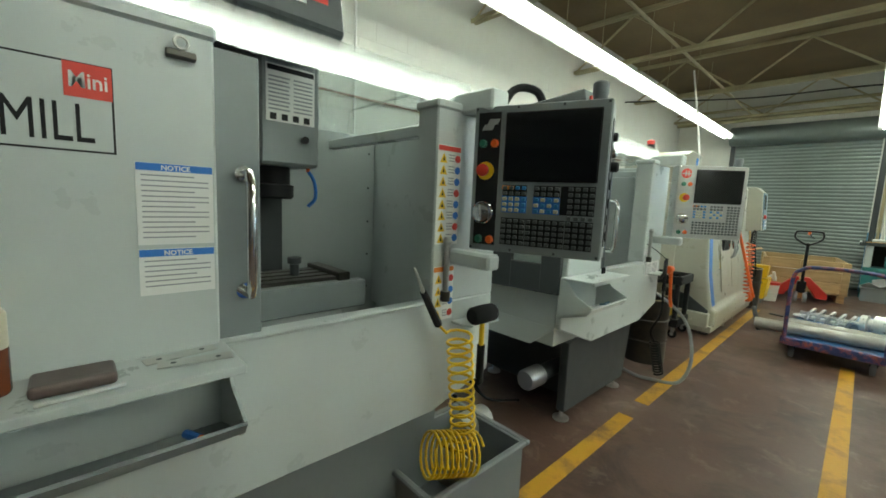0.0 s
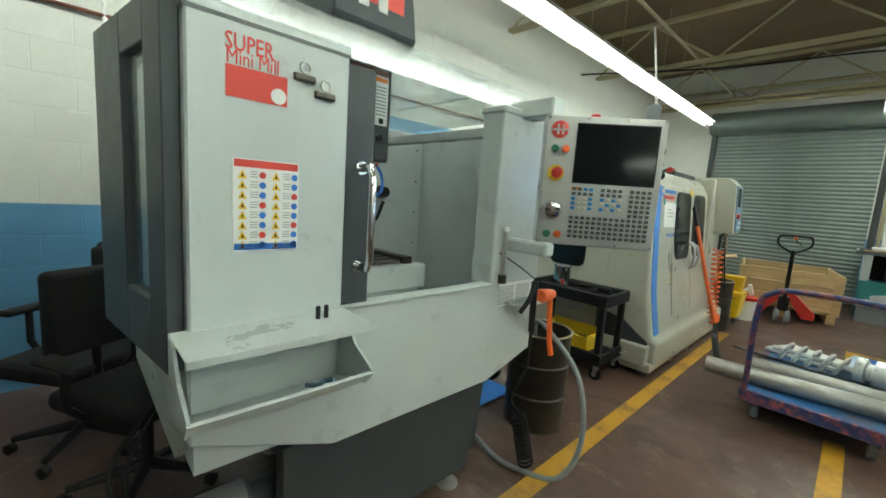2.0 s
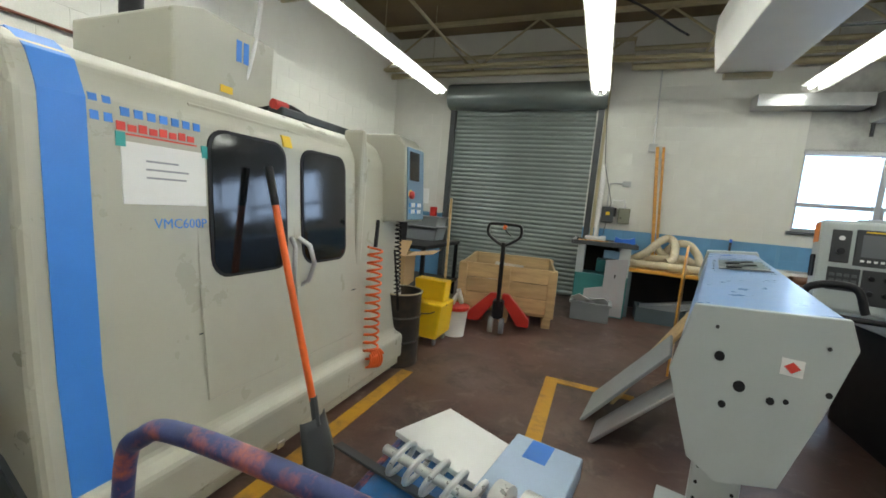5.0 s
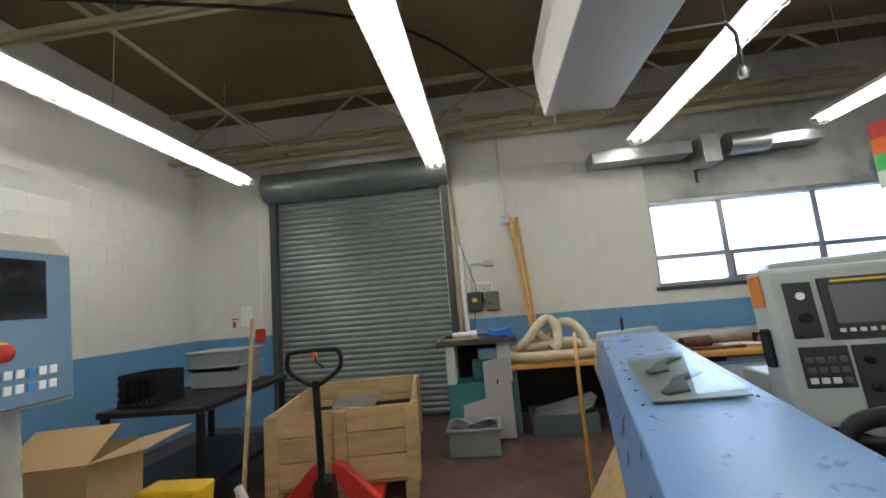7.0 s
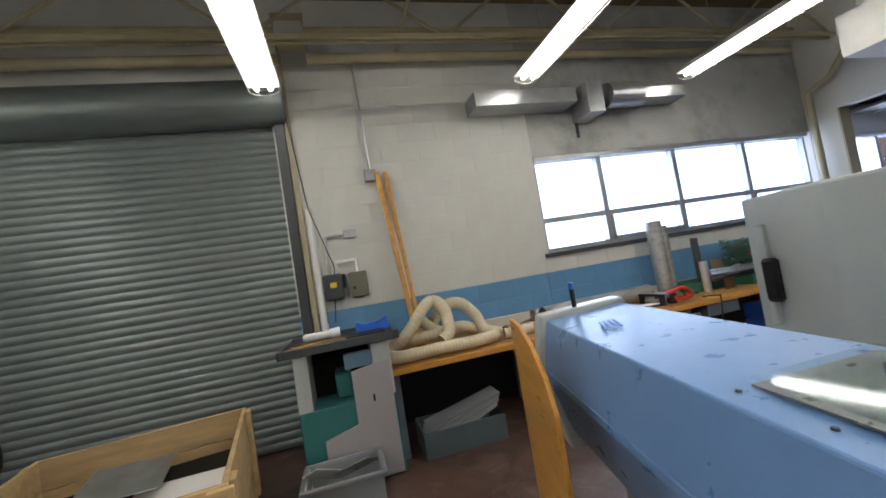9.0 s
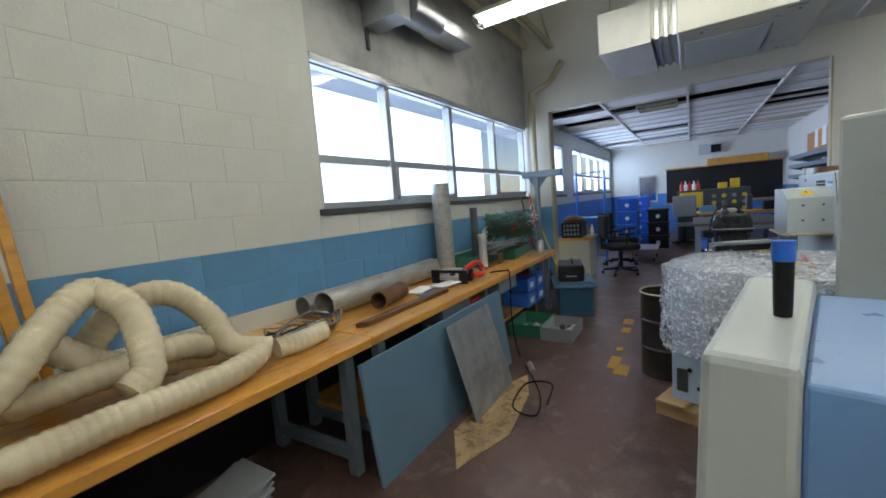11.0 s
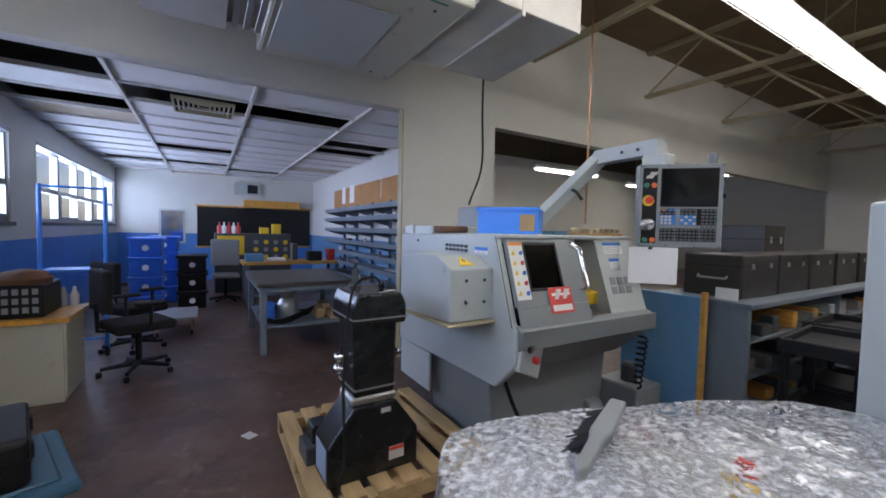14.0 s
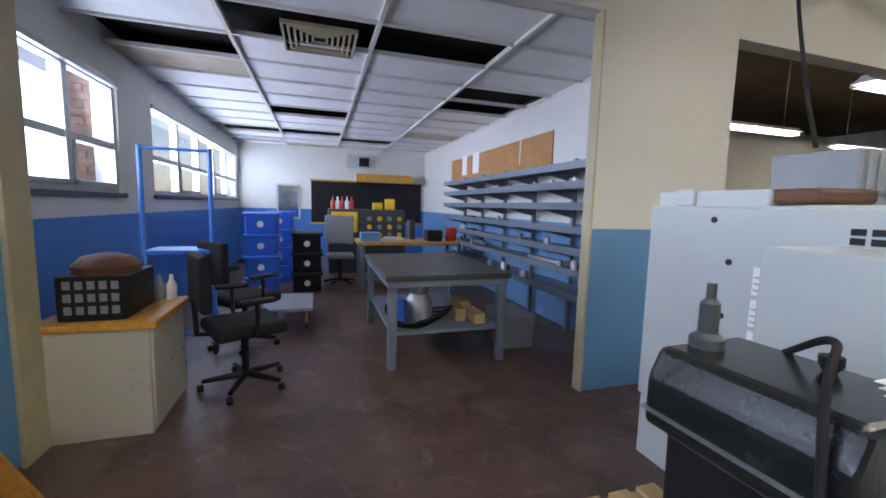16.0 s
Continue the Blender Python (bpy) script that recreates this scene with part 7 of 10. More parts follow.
lathe_part("arbor", [(0.024, 0.06), (0.024, 0.07), (0.012, 0.075)], BLACK, csaw, (0.17, 0.06, 0.0), "z", 14)
lathe_part("lower_guard", [(0.095, 0.04), (0.108, 0.042), (0.108, 0.05), (0.095, 0.052)], GALV, csaw, (0.17, 0.05, 0.0), "z", 32)
tube("blade_guard", [(0.17 + 0.112 * math.cos(a), 0.06 + 0.112 * math.sin(a), 0.082) for a in [math.pi * k / 16 for k in range(17)]], 0.024, GALV, csaw, 8)
lathe_part("motor", [(0.045, 0.0), (0.05, 0.02), (0.05, 0.09), (0.04, 0.10)], BLACK, csaw, (0.27, 0.15, 0.0), "z", 16)
tube("handle", curve_pts([(0.27, 0.10, 0.10), (0.30, 0.20, 0.135), (0.31, 0.29, 0.13), (0.31, 0.38, 0.07)]), 0.022, RED, csaw, 10)
tube("grip_bow", curve_pts([(0.33, 0.12, 0.05), (0.36, 0.22, 0.045), (0.35, 0.31, 0.05), (0.31, 0.38, 0.06)]), 0.022, RED, csaw, 10)
tube("trigger_grip", curve_pts([(0.31, 0.25, 0.125), (0.34, 0.25, 0.09), (0.36, 0.24, 0.06)]), 0.012, BLACK, csaw, 8)
tube("cord_stub", [(0.31, 0.38, 0.065), (0.31, 0.46, 0.05)], 0.010, RUBBER, csaw, 8)
disc = tagged(lathe_part("cutting_disc", [(0.1, 0), (0.1, 0.004), (0.02, 0.005)], material("blue_disc_print", (0.05, 0.18, 0.35), 0.5, vary=0.3, scale=20), None, (3.1, 10.78, 0.716), "z", 28), "blue printed cutting disc on the bench", "disc")
for i, (x, y, r) in enumerate(((3.05, 10.82, 10), (3.2, 10.74, -12))):
    p = thing("paper_packet", (x, y, 0.722 + 0.012 * i), "white paper packet on the bench", "packet", "paper packets", r)
    box("packet_body", (0, 0.24, 0, 0.13, 0, 0.012), PAPER, p, 0.003)
tagged(box("sandpaper", (4.42, 4.54, 10.80, 10.815, 0.716, 0.86), RUST, None, 0.002), "brown abrasive block standing on the bench", "abrasive")

trayg = thing("green_tray", (4.2, 10.95, 0.715), "green plastic tray of metal strips on the bench", "tray")
for b in ((0, 0.75, 0, 0.015, 0, 0.11), (0, 0.75, 0.33, 0.345, 0, 0.11), (0, 0.015, 0.015, 0.33, 0, 0.11), (0.735, 0.75, 0.015, 0.33, 0, 0.11), (0.015, 0.735, 0.015, 0.33, 0, 0.01)):
    box("tray_wall", b, GREEN, trayg, 0.003)
tray_b = copy_thing(trayg, pose(4.75, 10.75, 0.715, 0, 0, 6))
strips = thing("metal_strips", (4.30, 10.68, 0.832), "pile of grey metal strips on the tray", "strips")
for k in range(14):
    s = box("strip", (-0.05, 0.95 - 0.03 * k % 0.2, -0.02, 0.02, -0.004, 0.004), GALV if k % 3 else DARK_GREY, strips, 0.001)
    s.matrix_local = pose(0.02 * k % 0.1, 0.03 * (k % 5) + 0.1, 0.008 * k, random.uniform(-20, 20), random.uniform(-4, 2), random.uniform(-6, 9))
wreath = thing("holiday_garland", (5.08, 10.93, 0.98), "green artificial garland with red berries on the bench", "garland")
LEAF_G = material("dark_green_needles", (0.018, 0.07, 0.03), 0.6, vary=0.4, scale=12)
BERRY = material("red_berries", (0.42, 0.015, 0.02), 0.3, vary=0.2)
rnd = random.Random(7)
bm = bmesh.new()
for k in range(3200):
    a, e = rnd.uniform(0, math.tau), rnd.uniform(-0.6, 1.0)
    r = rnd.uniform(0.35, 1.0)
    p = Vector((0.40 * r * math.cos(a), 0.24 * r * math.sin(a), 0.05 + 0.20 * e * r))
    d = Vector((rnd.uniform(-1, 1), rnd.uniform(-1, 1), rnd.uniform(-0.3, 1))).normalized() * rnd.uniform(0.04, 0.08)
    s = d.orthogonal().normalized() * 0.009
    bm.faces.new([bm.verts.new(p + s), bm.verts.new(p - s), bm.verts.new(p + d)])
tagged(part("needles", bm, LEAF_G, wreath), "dark green artificial needles of the garland", "", "", "stuff")
bm = bmesh.new()
for cx, cz in ((-0.2, 0.06), (-0.05, 0.16), (0.1, 0.1), (0.25, -0.06), (0.3, -0.16), (0.36, 0.10)):
    for k in range(14):
        bmesh.ops.create_icosphere(bm, subdivisions=1, radius=0.011, matrix=Matrix.Translation((cx + rnd.gauss(0, 0.03), -0.15 + rnd.gauss(0, 0.02), cz + rnd.gauss(0, 0.04))))
tagged(part("berries", bm, BERRY, wreath), "red berries of the garland", "", "", "stuff")
bm = bmesh.new()
for k in range(16):
    a = rnd.uniform(-0.9, 0.9)
    root = Vector((0.18 + 0.10 * rnd.random(), -0.12, 0.10))
    tip = root + Vector((0.26 * math.cos(a), rnd.uniform(-0.06, 0.05), 0.20 * math.sin(a) + 0.06))
    bm_tube(bm, [root, tip], 0.0025, 4)
    for j in range(7):
        p = root.lerp(tip, 0.35 + 0.1 * j) + Vector((rnd.gauss(0, 0.012), rnd.gauss(0, 0.012), rnd.gauss(0, 0.012)))
        bmesh.ops.create_icosphere(bm, subdivisions=1, radius=rnd.uniform(0.005, 0.010), matrix=Matrix.Translation(p))
tagged(part("frosted_buds", bm, PAPER, wreath), "white frosted buds of the garland", "", "", "stuff")
for a, b, c, m in ((4.75, 11.2, 0.95, CARD), (5.15, 11.25, 0.95, PAPER)):
    f = tagged(box("leaning_card", (0, 0.28, 0, 0.006, 0, 0.2), m, None, 0), "piece of card leaning behind the garland", "card")
    f.matrix_world = pose(a, b, 0.83, -15, 12 if m is CARD else -20, 0)
for x, h, m in ((5.42, 0.14, GALV), (5.38, 0.12, STEEL)):
    tagged(lathe_part("tin", [(0.04, 0), (0.04, h * 0.9), (0.03, h)], m, None, (x, 10.68, 0.716), "z", 18), "small metal tin on the bench edge", "tin")
bins = thing("parts_bin", (4.75, 10.75, 0.17), "blue parts bins under the bench", "bin")
for k in range(2):
    for j in range(2):
        prism("bin_body", [(0.02 + k * 0.3, j * 0.17), (0.29 + k * 0.3, j * 0.17), (0.29 + k * 0.3, 0.15 + j * 0.17), (0.02 + k * 0.3, 0.15 + j * 0.17)], "y", -0.12, 0.2, BIN_BLUE, bins, 0.006)
        box("bin_label", (0.09 + k * 0.3, 0.2 + k * 0.3, -0.123, -0.12, 0.04 + j * 0.17, 0.1 + j * 0.17), PAPER, bins, 0)
tagged(prism("brown_board", [(5.2, 0.0), (5.25, 0.0), (5.05, 0.62), (5.0, 0.62)], "y", 10.7, 11.0, RUST, None, 0.002), "brown board leaning under the bench end", "board")
post = thing("steel_post", (6.31, 10.98, 0), "grey steel tee post standing by the bench end", "post")
box("upright", (-0.03, 0.03, -0.03, 0.03, 0, 1.66), SHOP_BLUE, post, 0.004)
box("cross_arm", (-0.06, 0.06, -0.36, 0.2, 1.66, 1.75), SHOP_BLUE, post, 0.004)
prism("gusset", [(-0.15, 1.66), (0.12, 1.66), (0.03, 1.5), (-0.03, 1.5)], "x", -0.008, 0.008, SHOP_BLUE, post, 0)
for i, (x, y, h, m, cat) in enumerate(((6.45, 11.1, 1.45, RED, "red-handled broom leaning in the corner"), (6.55, 10.95, 1.35, SIGN_YELLOW, "yellow corn broom leaning in the corner"), (6.3, 11.15, 1.4, RUST, "wooden-handled mop leaning in the corner"))):
    b = thing("broom", (x, y, 0), cat, "broom")
    top = (0.12 - 0.1 * i, 0.2 - y + 11.0, h)
    tube("broomstick", [(0.05, -0.12, 0.32), top], 0.012, m, b)
    bm = bmesh.new()
    for k in range(70):
        a = rnd.uniform(0, math.tau)
        q = Vector((0.05 + 0.05 * math.cos(a) * rnd.random(), -0.12 + 0.05 * math.sin(a) * rnd.random(), 0.33))
        e = Vector((q.x + (q.x - 0.05) * 1.6 + 0.0, q.y + (q.y + 0.12) * 1.2 - 0.1, 0.0 + rnd.uniform(0, 0.02)))
        bm_tube(bm, [q, e], 0.004, 3)
    part("bristles", bm, BENCH_WOOD if i == 1 else DARK_GREY, b)

# ---------------------------------------------------------------- bar feeder
feeder = thing("bar_feeder", (0.755, 5.934, 0), "long blue and white bar feeder with a window in its lid", "bar feeder", rz=-12.8)
feeder.scale = (0.86, 1.0, 1.0)
sect = [(-0.15, 0.62), (-0.05, 0.57), (0.12, 0.62), (0.2, 0.88), (0.25, 1.08), (0.22, 1.16), (-0.2, 1.13), (-0.25, 0.90)]
prism("body_shell", [(-0.15, 0.64), (-0.05, 0.59), (0.12, 0.64), (0.19, 0.88), (0.19, 0.92), (-0.24, 0.92), (-0.24, 0.89)], "y", 0.012, 3.10, IEM_BLUE, feeder, 0.004)
prism("lid", [(-0.24, 0.92), (0.2, 0.92), (0.245, 1.08), (0.215, 1.155), (-0.195, 1.125)], "y", 0.012, 3.10, IEM_BLUE, feeder, 0.006, "blue hinged lid", 2)
endp = prism("end_plate", sect, "y", -0.008, 0.012, GREY_PAINT, feeder, 0.004, "pale grey end plate with holes", 2)
prism("end_cover", [(-0.17, 0.55), (0.14, 0.55), (0.24, 0.9), (0.27, 1.10), (0.23, 1.18), (-0.22, 1.15), (-0.27, 0.9)], "y", 3.10, 3.2, GREY_PAINT, feeder, 0.012, "white end cover", 2)
for x, z, r in ((-0.10, 0.98, 0.016), (-0.03, 0.90, 0.018), (0.06, 0.88, 0.012), (-0.07, 0.83, 0.012), (0.10, 0.89, 0.008), (-0.12, 1.07, 0.006), (0.18, 1.07, 0.006), (0.2, 0.94, 0.009)):
    lathe_part("bolt_hole", [(r, -0.002), (r, 0.0)], BLACK, endp, (x, -0.009, z), "y", 14)
box("red_badge", (0.07, 0.13, -0.012, -0.009, 0.97, 1.02), PAPER, endp, 0)
prism("badge_diamond", [(0.078, 0.995), (0.10, 0.978), (0.122, 0.995), (0.10, 1.012)], "y", -0.014, -0.012, SIGN_RED, endp, 0)
wf = box("lid_window", (-0.13, 0.15, 1.35, 2.03, 0.0, 0.004), material("oily_lid_window", (0.15, 0.15, 0.14), 0.3, vary=0.4, scale=6), feeder, 0, "oily clear lid window")
for y0 in (1.40, 1.70):
    prism("push_finger", [(-0.08, y0), (0.0, y0 + 0.02), (0.02, y0 + 0.16), (0.10, y0 + 0.24), (0.08, y0 + 0.27), (-0.02, y0 + 0.19), (-0.06, y0 + 0.08), (-0.09, y0 + 0.04)], "z", 0.004, 0.012, BLACK, wf, 0.002, "black feed finger under the lid window")
box("pane", (-0.13, 0.15, 1.35, 2.03, 0.0145, 0.0175), CLEAR, wf, 0, "clear lid pane")
wf.matrix_local = pose(0.01, 0, 1.146, 0, -4.2, 0)
for k in range(5):
    for sx in (-0.15, 0.17):
        sc = lathe_part("lid_screw", [(0.006, 0), (0.005, 0.004)], DARK_GREY, feeder, (sx, 1.35 + k * 0.17, 1.142 + sx * 0.073), "z", 8)
for k in range(4):
    b = prism("maker_mark", [(-0.1 + 0.02 * k, 2.66), (-0.09 + 0.02 * k, 2.66), (-0.05 + 0.02 * k, 2.80), (-0.06 + 0.02 * k, 2.80)], "z", 1.1405 + 0.0015 * k, 1.1425 + 0.0015 * k, SIGN_BLUE, feeder, 0)
lathe_part("locking_knob", [(0.011, 0), (0.012, 0.02), (0.013, 0.09), (0.011, 0.10)], BLACK, feeder, (-0.02, 3.13, 1.16), "z", 14)
lathe_part("knob_cap", [(0.014, 0), (0.014, 0.03)], BIN_BLUE, feeder, (-0.02, 3.13, 1.245), "z", 14)
for yy in (0.62, 2.6):
    box("pedestal", (-0.11, 0.11, yy, yy + 0.12, 0.03, 0.62), GREY_PAINT, feeder, 0.006, "perforated grey steel pedestal")
    box("foot_plate", (-0.26, 0.26, yy - 0.02, yy + 0.14, 0.0, 0.03), GREY_PAINT, feeder, 0.004)
    for k in range(6):
        for sx in (-0.08, 0.08):
            lathe_part("bolt_hole", [(0.009, 0.0), (0.009, -0.002)], BLACK, feeder, (sx, yy - 0.0005, 0.12 + k * 0.08), "y", 10)
    lathe_part("blue_cap", [(0.02, 0), (0.02, -0.004)], BIN_BLUE, feeder, (0.0, yy, 0.11), "y", 12)
tube("grip_bar", curve_pts([(0.3, 1.25, 1.0), (0.34, 1.25, 1.12), (0.52, 1.22, 1.14), (0.58, 1.2, 1.02)], 6), 0.02, BLACK, feeder, 10)
for i, (x, y, h, w, m, a) in enumerate(((0.30, 7.25, 0.75, 0.5, GREY_PLASTIC, 38), (0.50, 7.62, 0.95, 0.42, WOOD, 30), (0.36, 7.0, 0.6, 0.3, GALV, 42))):
    p = tagged(box("scrap_sheet", (0, 0.02, 0, w, 0, h), m, None, 0.003), ("grey metal sheet", "raw timber board", "thin metal strip")[i] + " leaning on the bar feeder", "sheet", "sheets leaning on the feeder")
    p.matrix_world = pose(x, y, 0.0, 0, a, -9)
pw = tagged(prism("plywood_board", [(0.0, 0.0), (0.46, 0.0), (0.46, 0.94), (0.40, 1.04), (0.28, 1.12), (0.12, 1.17), (0.0, 1.18)], "y", 0, 0.018, BENCH_WOOD, None, 0.003), "varnished plywood board with a rounded corner standing upright", "board")
pw.matrix_world = pose(1.08, 8.93, 0.0, 0, 0, -102)

# ---------------------------------------------------------------- swiss-type lathe behind the feeder
swiss = thing("turning_centre", (1.52, 7.6, 0), "grey turning centre with a hinged operator panel and black base", "turning centre")
plan = [(0.52, -0.55), (0.48, 0.72), (0.70, 1.16), (1.99, 0.22), (1.99, -0.9), (0.7, -1.7), (0.52, -1.5)]
prism("machine_body", plan, "z", 0.78, 1.52, GREY_PAINT, swiss, 0.012, seg=2)
prism("base", [(0.56, -0.5), (0.54, 0.7), (0.72, 1.1), (1.92, 0.16), (1.92, -0.85), (0.72, -1.6), (0.56, -1.4)], "z", 0.0, 0.78, BLACK, swiss, 0.006)
prism("upper_cover", [(0.95, -0.6), (0.95, 0.55), (1.1, 0.70), (1.7, 0.2), (1.7, -0.6)], "z", 1.52, 1.76, GREY_PAINT, swiss, 0.02, seg=2)
box("north_step", (0.50, 0.86, 0.90, 1.14, 0.42, 0.92), GREY_PAINT, swiss, 0.01)
box("access_panel", (0.60, 0.70, 1.02, 1.05, 0.98, 1.40), GREY_PAINT, swiss, 0.006)
box("handle", (0.58, 0.62, 0.98, 1.04, 1.08, 1.26), BLACK, swiss, 0.012)
tube("lift_arm", curve_pts([(1.0, 0.45, 1.74), (0.98, 0.58, 1.92), (1.05, 0.62, 2.02), (1.15, 0.4, 1.76)], 6), 0.025, DARK_GREY, swiss, 8)
side = box("side_door", (-0.42, 0.42, -0.012, 0.0, 0.86, 1.46), GREY_PAINT, swiss, 0.004, "flat grey service door")
for b in ((-0.36, 0.36, 0.92, 0.926), (-0.36, 0.36, 1.394, 1.40), (-0.36, -0.354, 0.926, 1.394), (0.354, 0.36, 0.926, 1.394)):
    box("panel_seam", (b[0], b[1], 0.0, 0.002, b[2], b[3]), DARK_GREY, side, 0)
    box("panel_seam", (b[0], b[1], -0.0135, -0.0115, b[2], b[3]), DARK_GREY, side, 0)
side.matrix_local = pose(1.38, 0.675, 0, 0, 0, -36.1 + 180)
op = part("operator_panel", bm_box(bmesh.new(), (0, 0.56, 0, 0.14, 0, 0.56), 0.02, 2), GREY_PAINT, swiss, "hinged operator panel with black key fields")
op.matrix_local = pose(0.03, 0.02, 0.93, -6, 0, -6)
DARK_PANEL = material("charcoal_key_panel", (0.03, 0.032, 0.034), 0.45, vary=0.1)
for b in ((0.05, 0.14, 0.30, 0.50), (0.16, 0.52, 0.29, 0.51), (0.05, 0.20, 0.13, 0.27), (0.21, 0.37, 0.06, 0.27), (0.38, 0.52, 0.06, 0.27)):
    box("key_panel", (b[0], b[1], -0.006, 0.0, b[2], b[3]), DARK_PANEL, op, 0.002)
box("screen", (0.19, 0.37, -0.008, -0.006, 0.345, 0.48), material("pale_lcd", (0.16, 0.17, 0.18), 0.12, vary=0.02), op, 0)
box("yellow_strip", (0.20, 0.40, -0.008, -0.006, 0.492, 0.50), SIGN_YELLOW, op, 0)
for r in range(3):
    for c in range(4):
        box("key", (0.06 + c * 0.034, 0.085 + c * 0.034, -0.011, -0.006, 0.145 + r * 0.035, 0.165 + r * 0.035), PAPER if r == 0 and c < 3 else KEY_GREY, op, 0.002)
for c in range(6):
    box("key", (0.19 + c * 0.03, 0.207 + c * 0.03, -0.011, -0.006, 0.315, 0.328), PAPER, op, 0.001)
for c in range(4):
    for r in range(2):
        box("key", (0.42 + c * 0.024, 0.437 + c * 0.024, -0.011, -0.006, 0.33 + r * 0.05 + (r > 0) * 0.05, 0.35 + r * 0.05 + (r > 0) * 0.05), PAPER if r else KEY_GREY, op, 0.001)
for x, z in ((0.25, 0.22), (0.32, 0.22), (0.25, 0.13), (0.32, 0.13)):
    lathe_part("dial", [(0.016, 0), (0.016, -0.012), (0.010, -0.018)], BLACK, op, (x, -0.006, z), "y", 14)
lathe_part("handwheel", [(0.035, 0), (0.035, -0.012), (0.03, -0.016)], BLACK, op, (0.47, -0.006, 0.19), "y", 20)
lathe_part("stop_button", [(0.022, 0), (0.022, -0.02), (0.014, -0.026)], RED, op, (0.47, -0.006, 0.09), "y", 16)
lathe_part("stop_ring", [(0.03, 0), (0.03, -0.003)], SIGN_YELLOW, op, (0.47, -0.006, 0.09), "y", 16)
lathe_part("key_switch", [(0.014, 0), (0.014, -0.008)], PAPER, op, (0.095, -0.006, 0.45), "y", 14)
lathe_part("dial", [(0.02, 0), (0.02, -0.012)], BLACK, op, (0.095, -0.006, 0.37), "y", 14)
tube("panel_grip", curve_pts([(0.12, -0.005, -0.02), (0.14, -0.06, -0.03), (0.36, -0.06, -0.03), (0.38, -0.005, -0.02)], 6), 0.018, BLACK, op, 10)
box("purple_label", (-0.004, -0.001, 0.03, 0.11, 0.42, 0.54), SIGN_ORANGE, op, 0)
box("door_latch", (-0.008, 0.0, 0.04, 0.1, 0.2, 0.34), BLACK, op, 0.01)
prism("black_door", [(0.56, 0.08), (1.1, 0.08), (1.1, 0.95), (0.56, 0.95)], "y", -0.58, -0.552, BLACK, swiss, 0.006)
tube("beacon_pole", [(0.47, 0.0, 1.50), (0.47, 0.0, 1.76)], 0.012, CHROME, swiss)
lathe_part("beacon_base", [(0.03, 0), (0.035, 0.02), (0.02, 0.1)], BLACK, swiss, (0.47, 0.0, 1.52))
for k, m in enumerate((PAPER, GREEN, ORANGE, RED)):
    lathe_part("beacon_lens", [(0.03, 0), (0.03, 0.058)], m if m is not GREEN else material("green_lens", (0.02, 0.5, 0.12), 0.3), swiss, (0.47, 0.0, 1.74 + k * 0.06), "z", 16, ("white", "green", "orange", "red")[k] + " lens of the stack light")
for k in range(3):
    box("side_label", (0.58, 0.70, -0.565 - 0.0, -0.552, 1.22 + k * 0.09, 1.29 + k * 0.09), PAPER, swiss, 0)
    box("label_bar", (0.585, 0.695, -0.567, -0.565, 1.27 + k * 0.09, 1.285 + k * 0.09), (SIGN_BLUE, SIGN_RED, SIGN_RED)[k], swiss, 0)

# ---------------------------------------------------------------- wrapped machine on a pallet
WRAP = material("crinkled_clear_wrap", (0.90, 0.93, 0.97), 0.10, vary=0.03, scale=5, grain=40, bump=0.0)


def crinkle(mat):
    """Bubbles and creases of a bubble wrap, with glints painted as opaque white flecks."""
    t = mat.node_tree
    b = t.nodes["Principled BSDF"]
    co = t.nodes.new("ShaderNodeTexCoord")
    vo = t.nodes.new("ShaderNodeTexVoronoi")
    vo.feature, vo.inputs["Scale"].default_value, vo.inputs["Randomness"].default_value = "F1", 46.0, 0.8
    crease = t.nodes.new("ShaderNodeTexNoise")
    crease.inputs["Scale"].default_value, crease.inputs["Detail"].default_value, crease.inputs["Distortion"].default_value = 10.0, 8.0, 0.8
    glint_fleck = t.nodes.new("ShaderNodeTexNoise")
    glint_fleck.inputs["Scale"].default_value, glint_fleck.inputs["Detail"].default_value = 48.0, 4.0
    for n in (vo, crease, glint_fleck):
        t.links.new(co.outputs["Object"], n.inputs["Vector"])
    low = t.nodes.new("ShaderNodeBump")
    low.inputs["Strength"].default_value, low.inputs["Distance"].default_value = 0.8, 0.035
    t.links.new(crease.outputs["Fac"], low.inputs["Height"])
    dome = t.nodes.new("ShaderNodeBump")
    dome.invert = True
    dome.inputs["Strength"].default_value, dome.inputs["Distance"].default_value = 0.8, 0.012
    t.links.new(vo.outputs["Distance"], dome.inputs["Height"])
    t.links.new(low.outputs["Normal"], dome.inputs["Normal"])
    t.links.new(dome.outputs["Normal"], b.inputs["Normal"])
    # opacity flecks of the pale film, painted in place of sharp glints
    al = t.nodes.new("ShaderNodeMapRange")
    al.inputs["From Min"].default_value, al.inputs["From Max"].default_value = 0.40, 0.66
    al.inputs["To Min"].default_value, al.inputs["To Max"].default_value = 0.18, 0.80
    t.links.new(glint_fleck.outputs["Fac"], al.inputs["Value"])
    t.links.new(al.outputs["Result"], b.inputs["Alpha"])
    b.inputs["Specular IOR Level"].default_value = 1.0
    b.inputs["Coat Weight"].default_value, b.inputs["Coat Roughness"].default_value = 0.8, 0.05


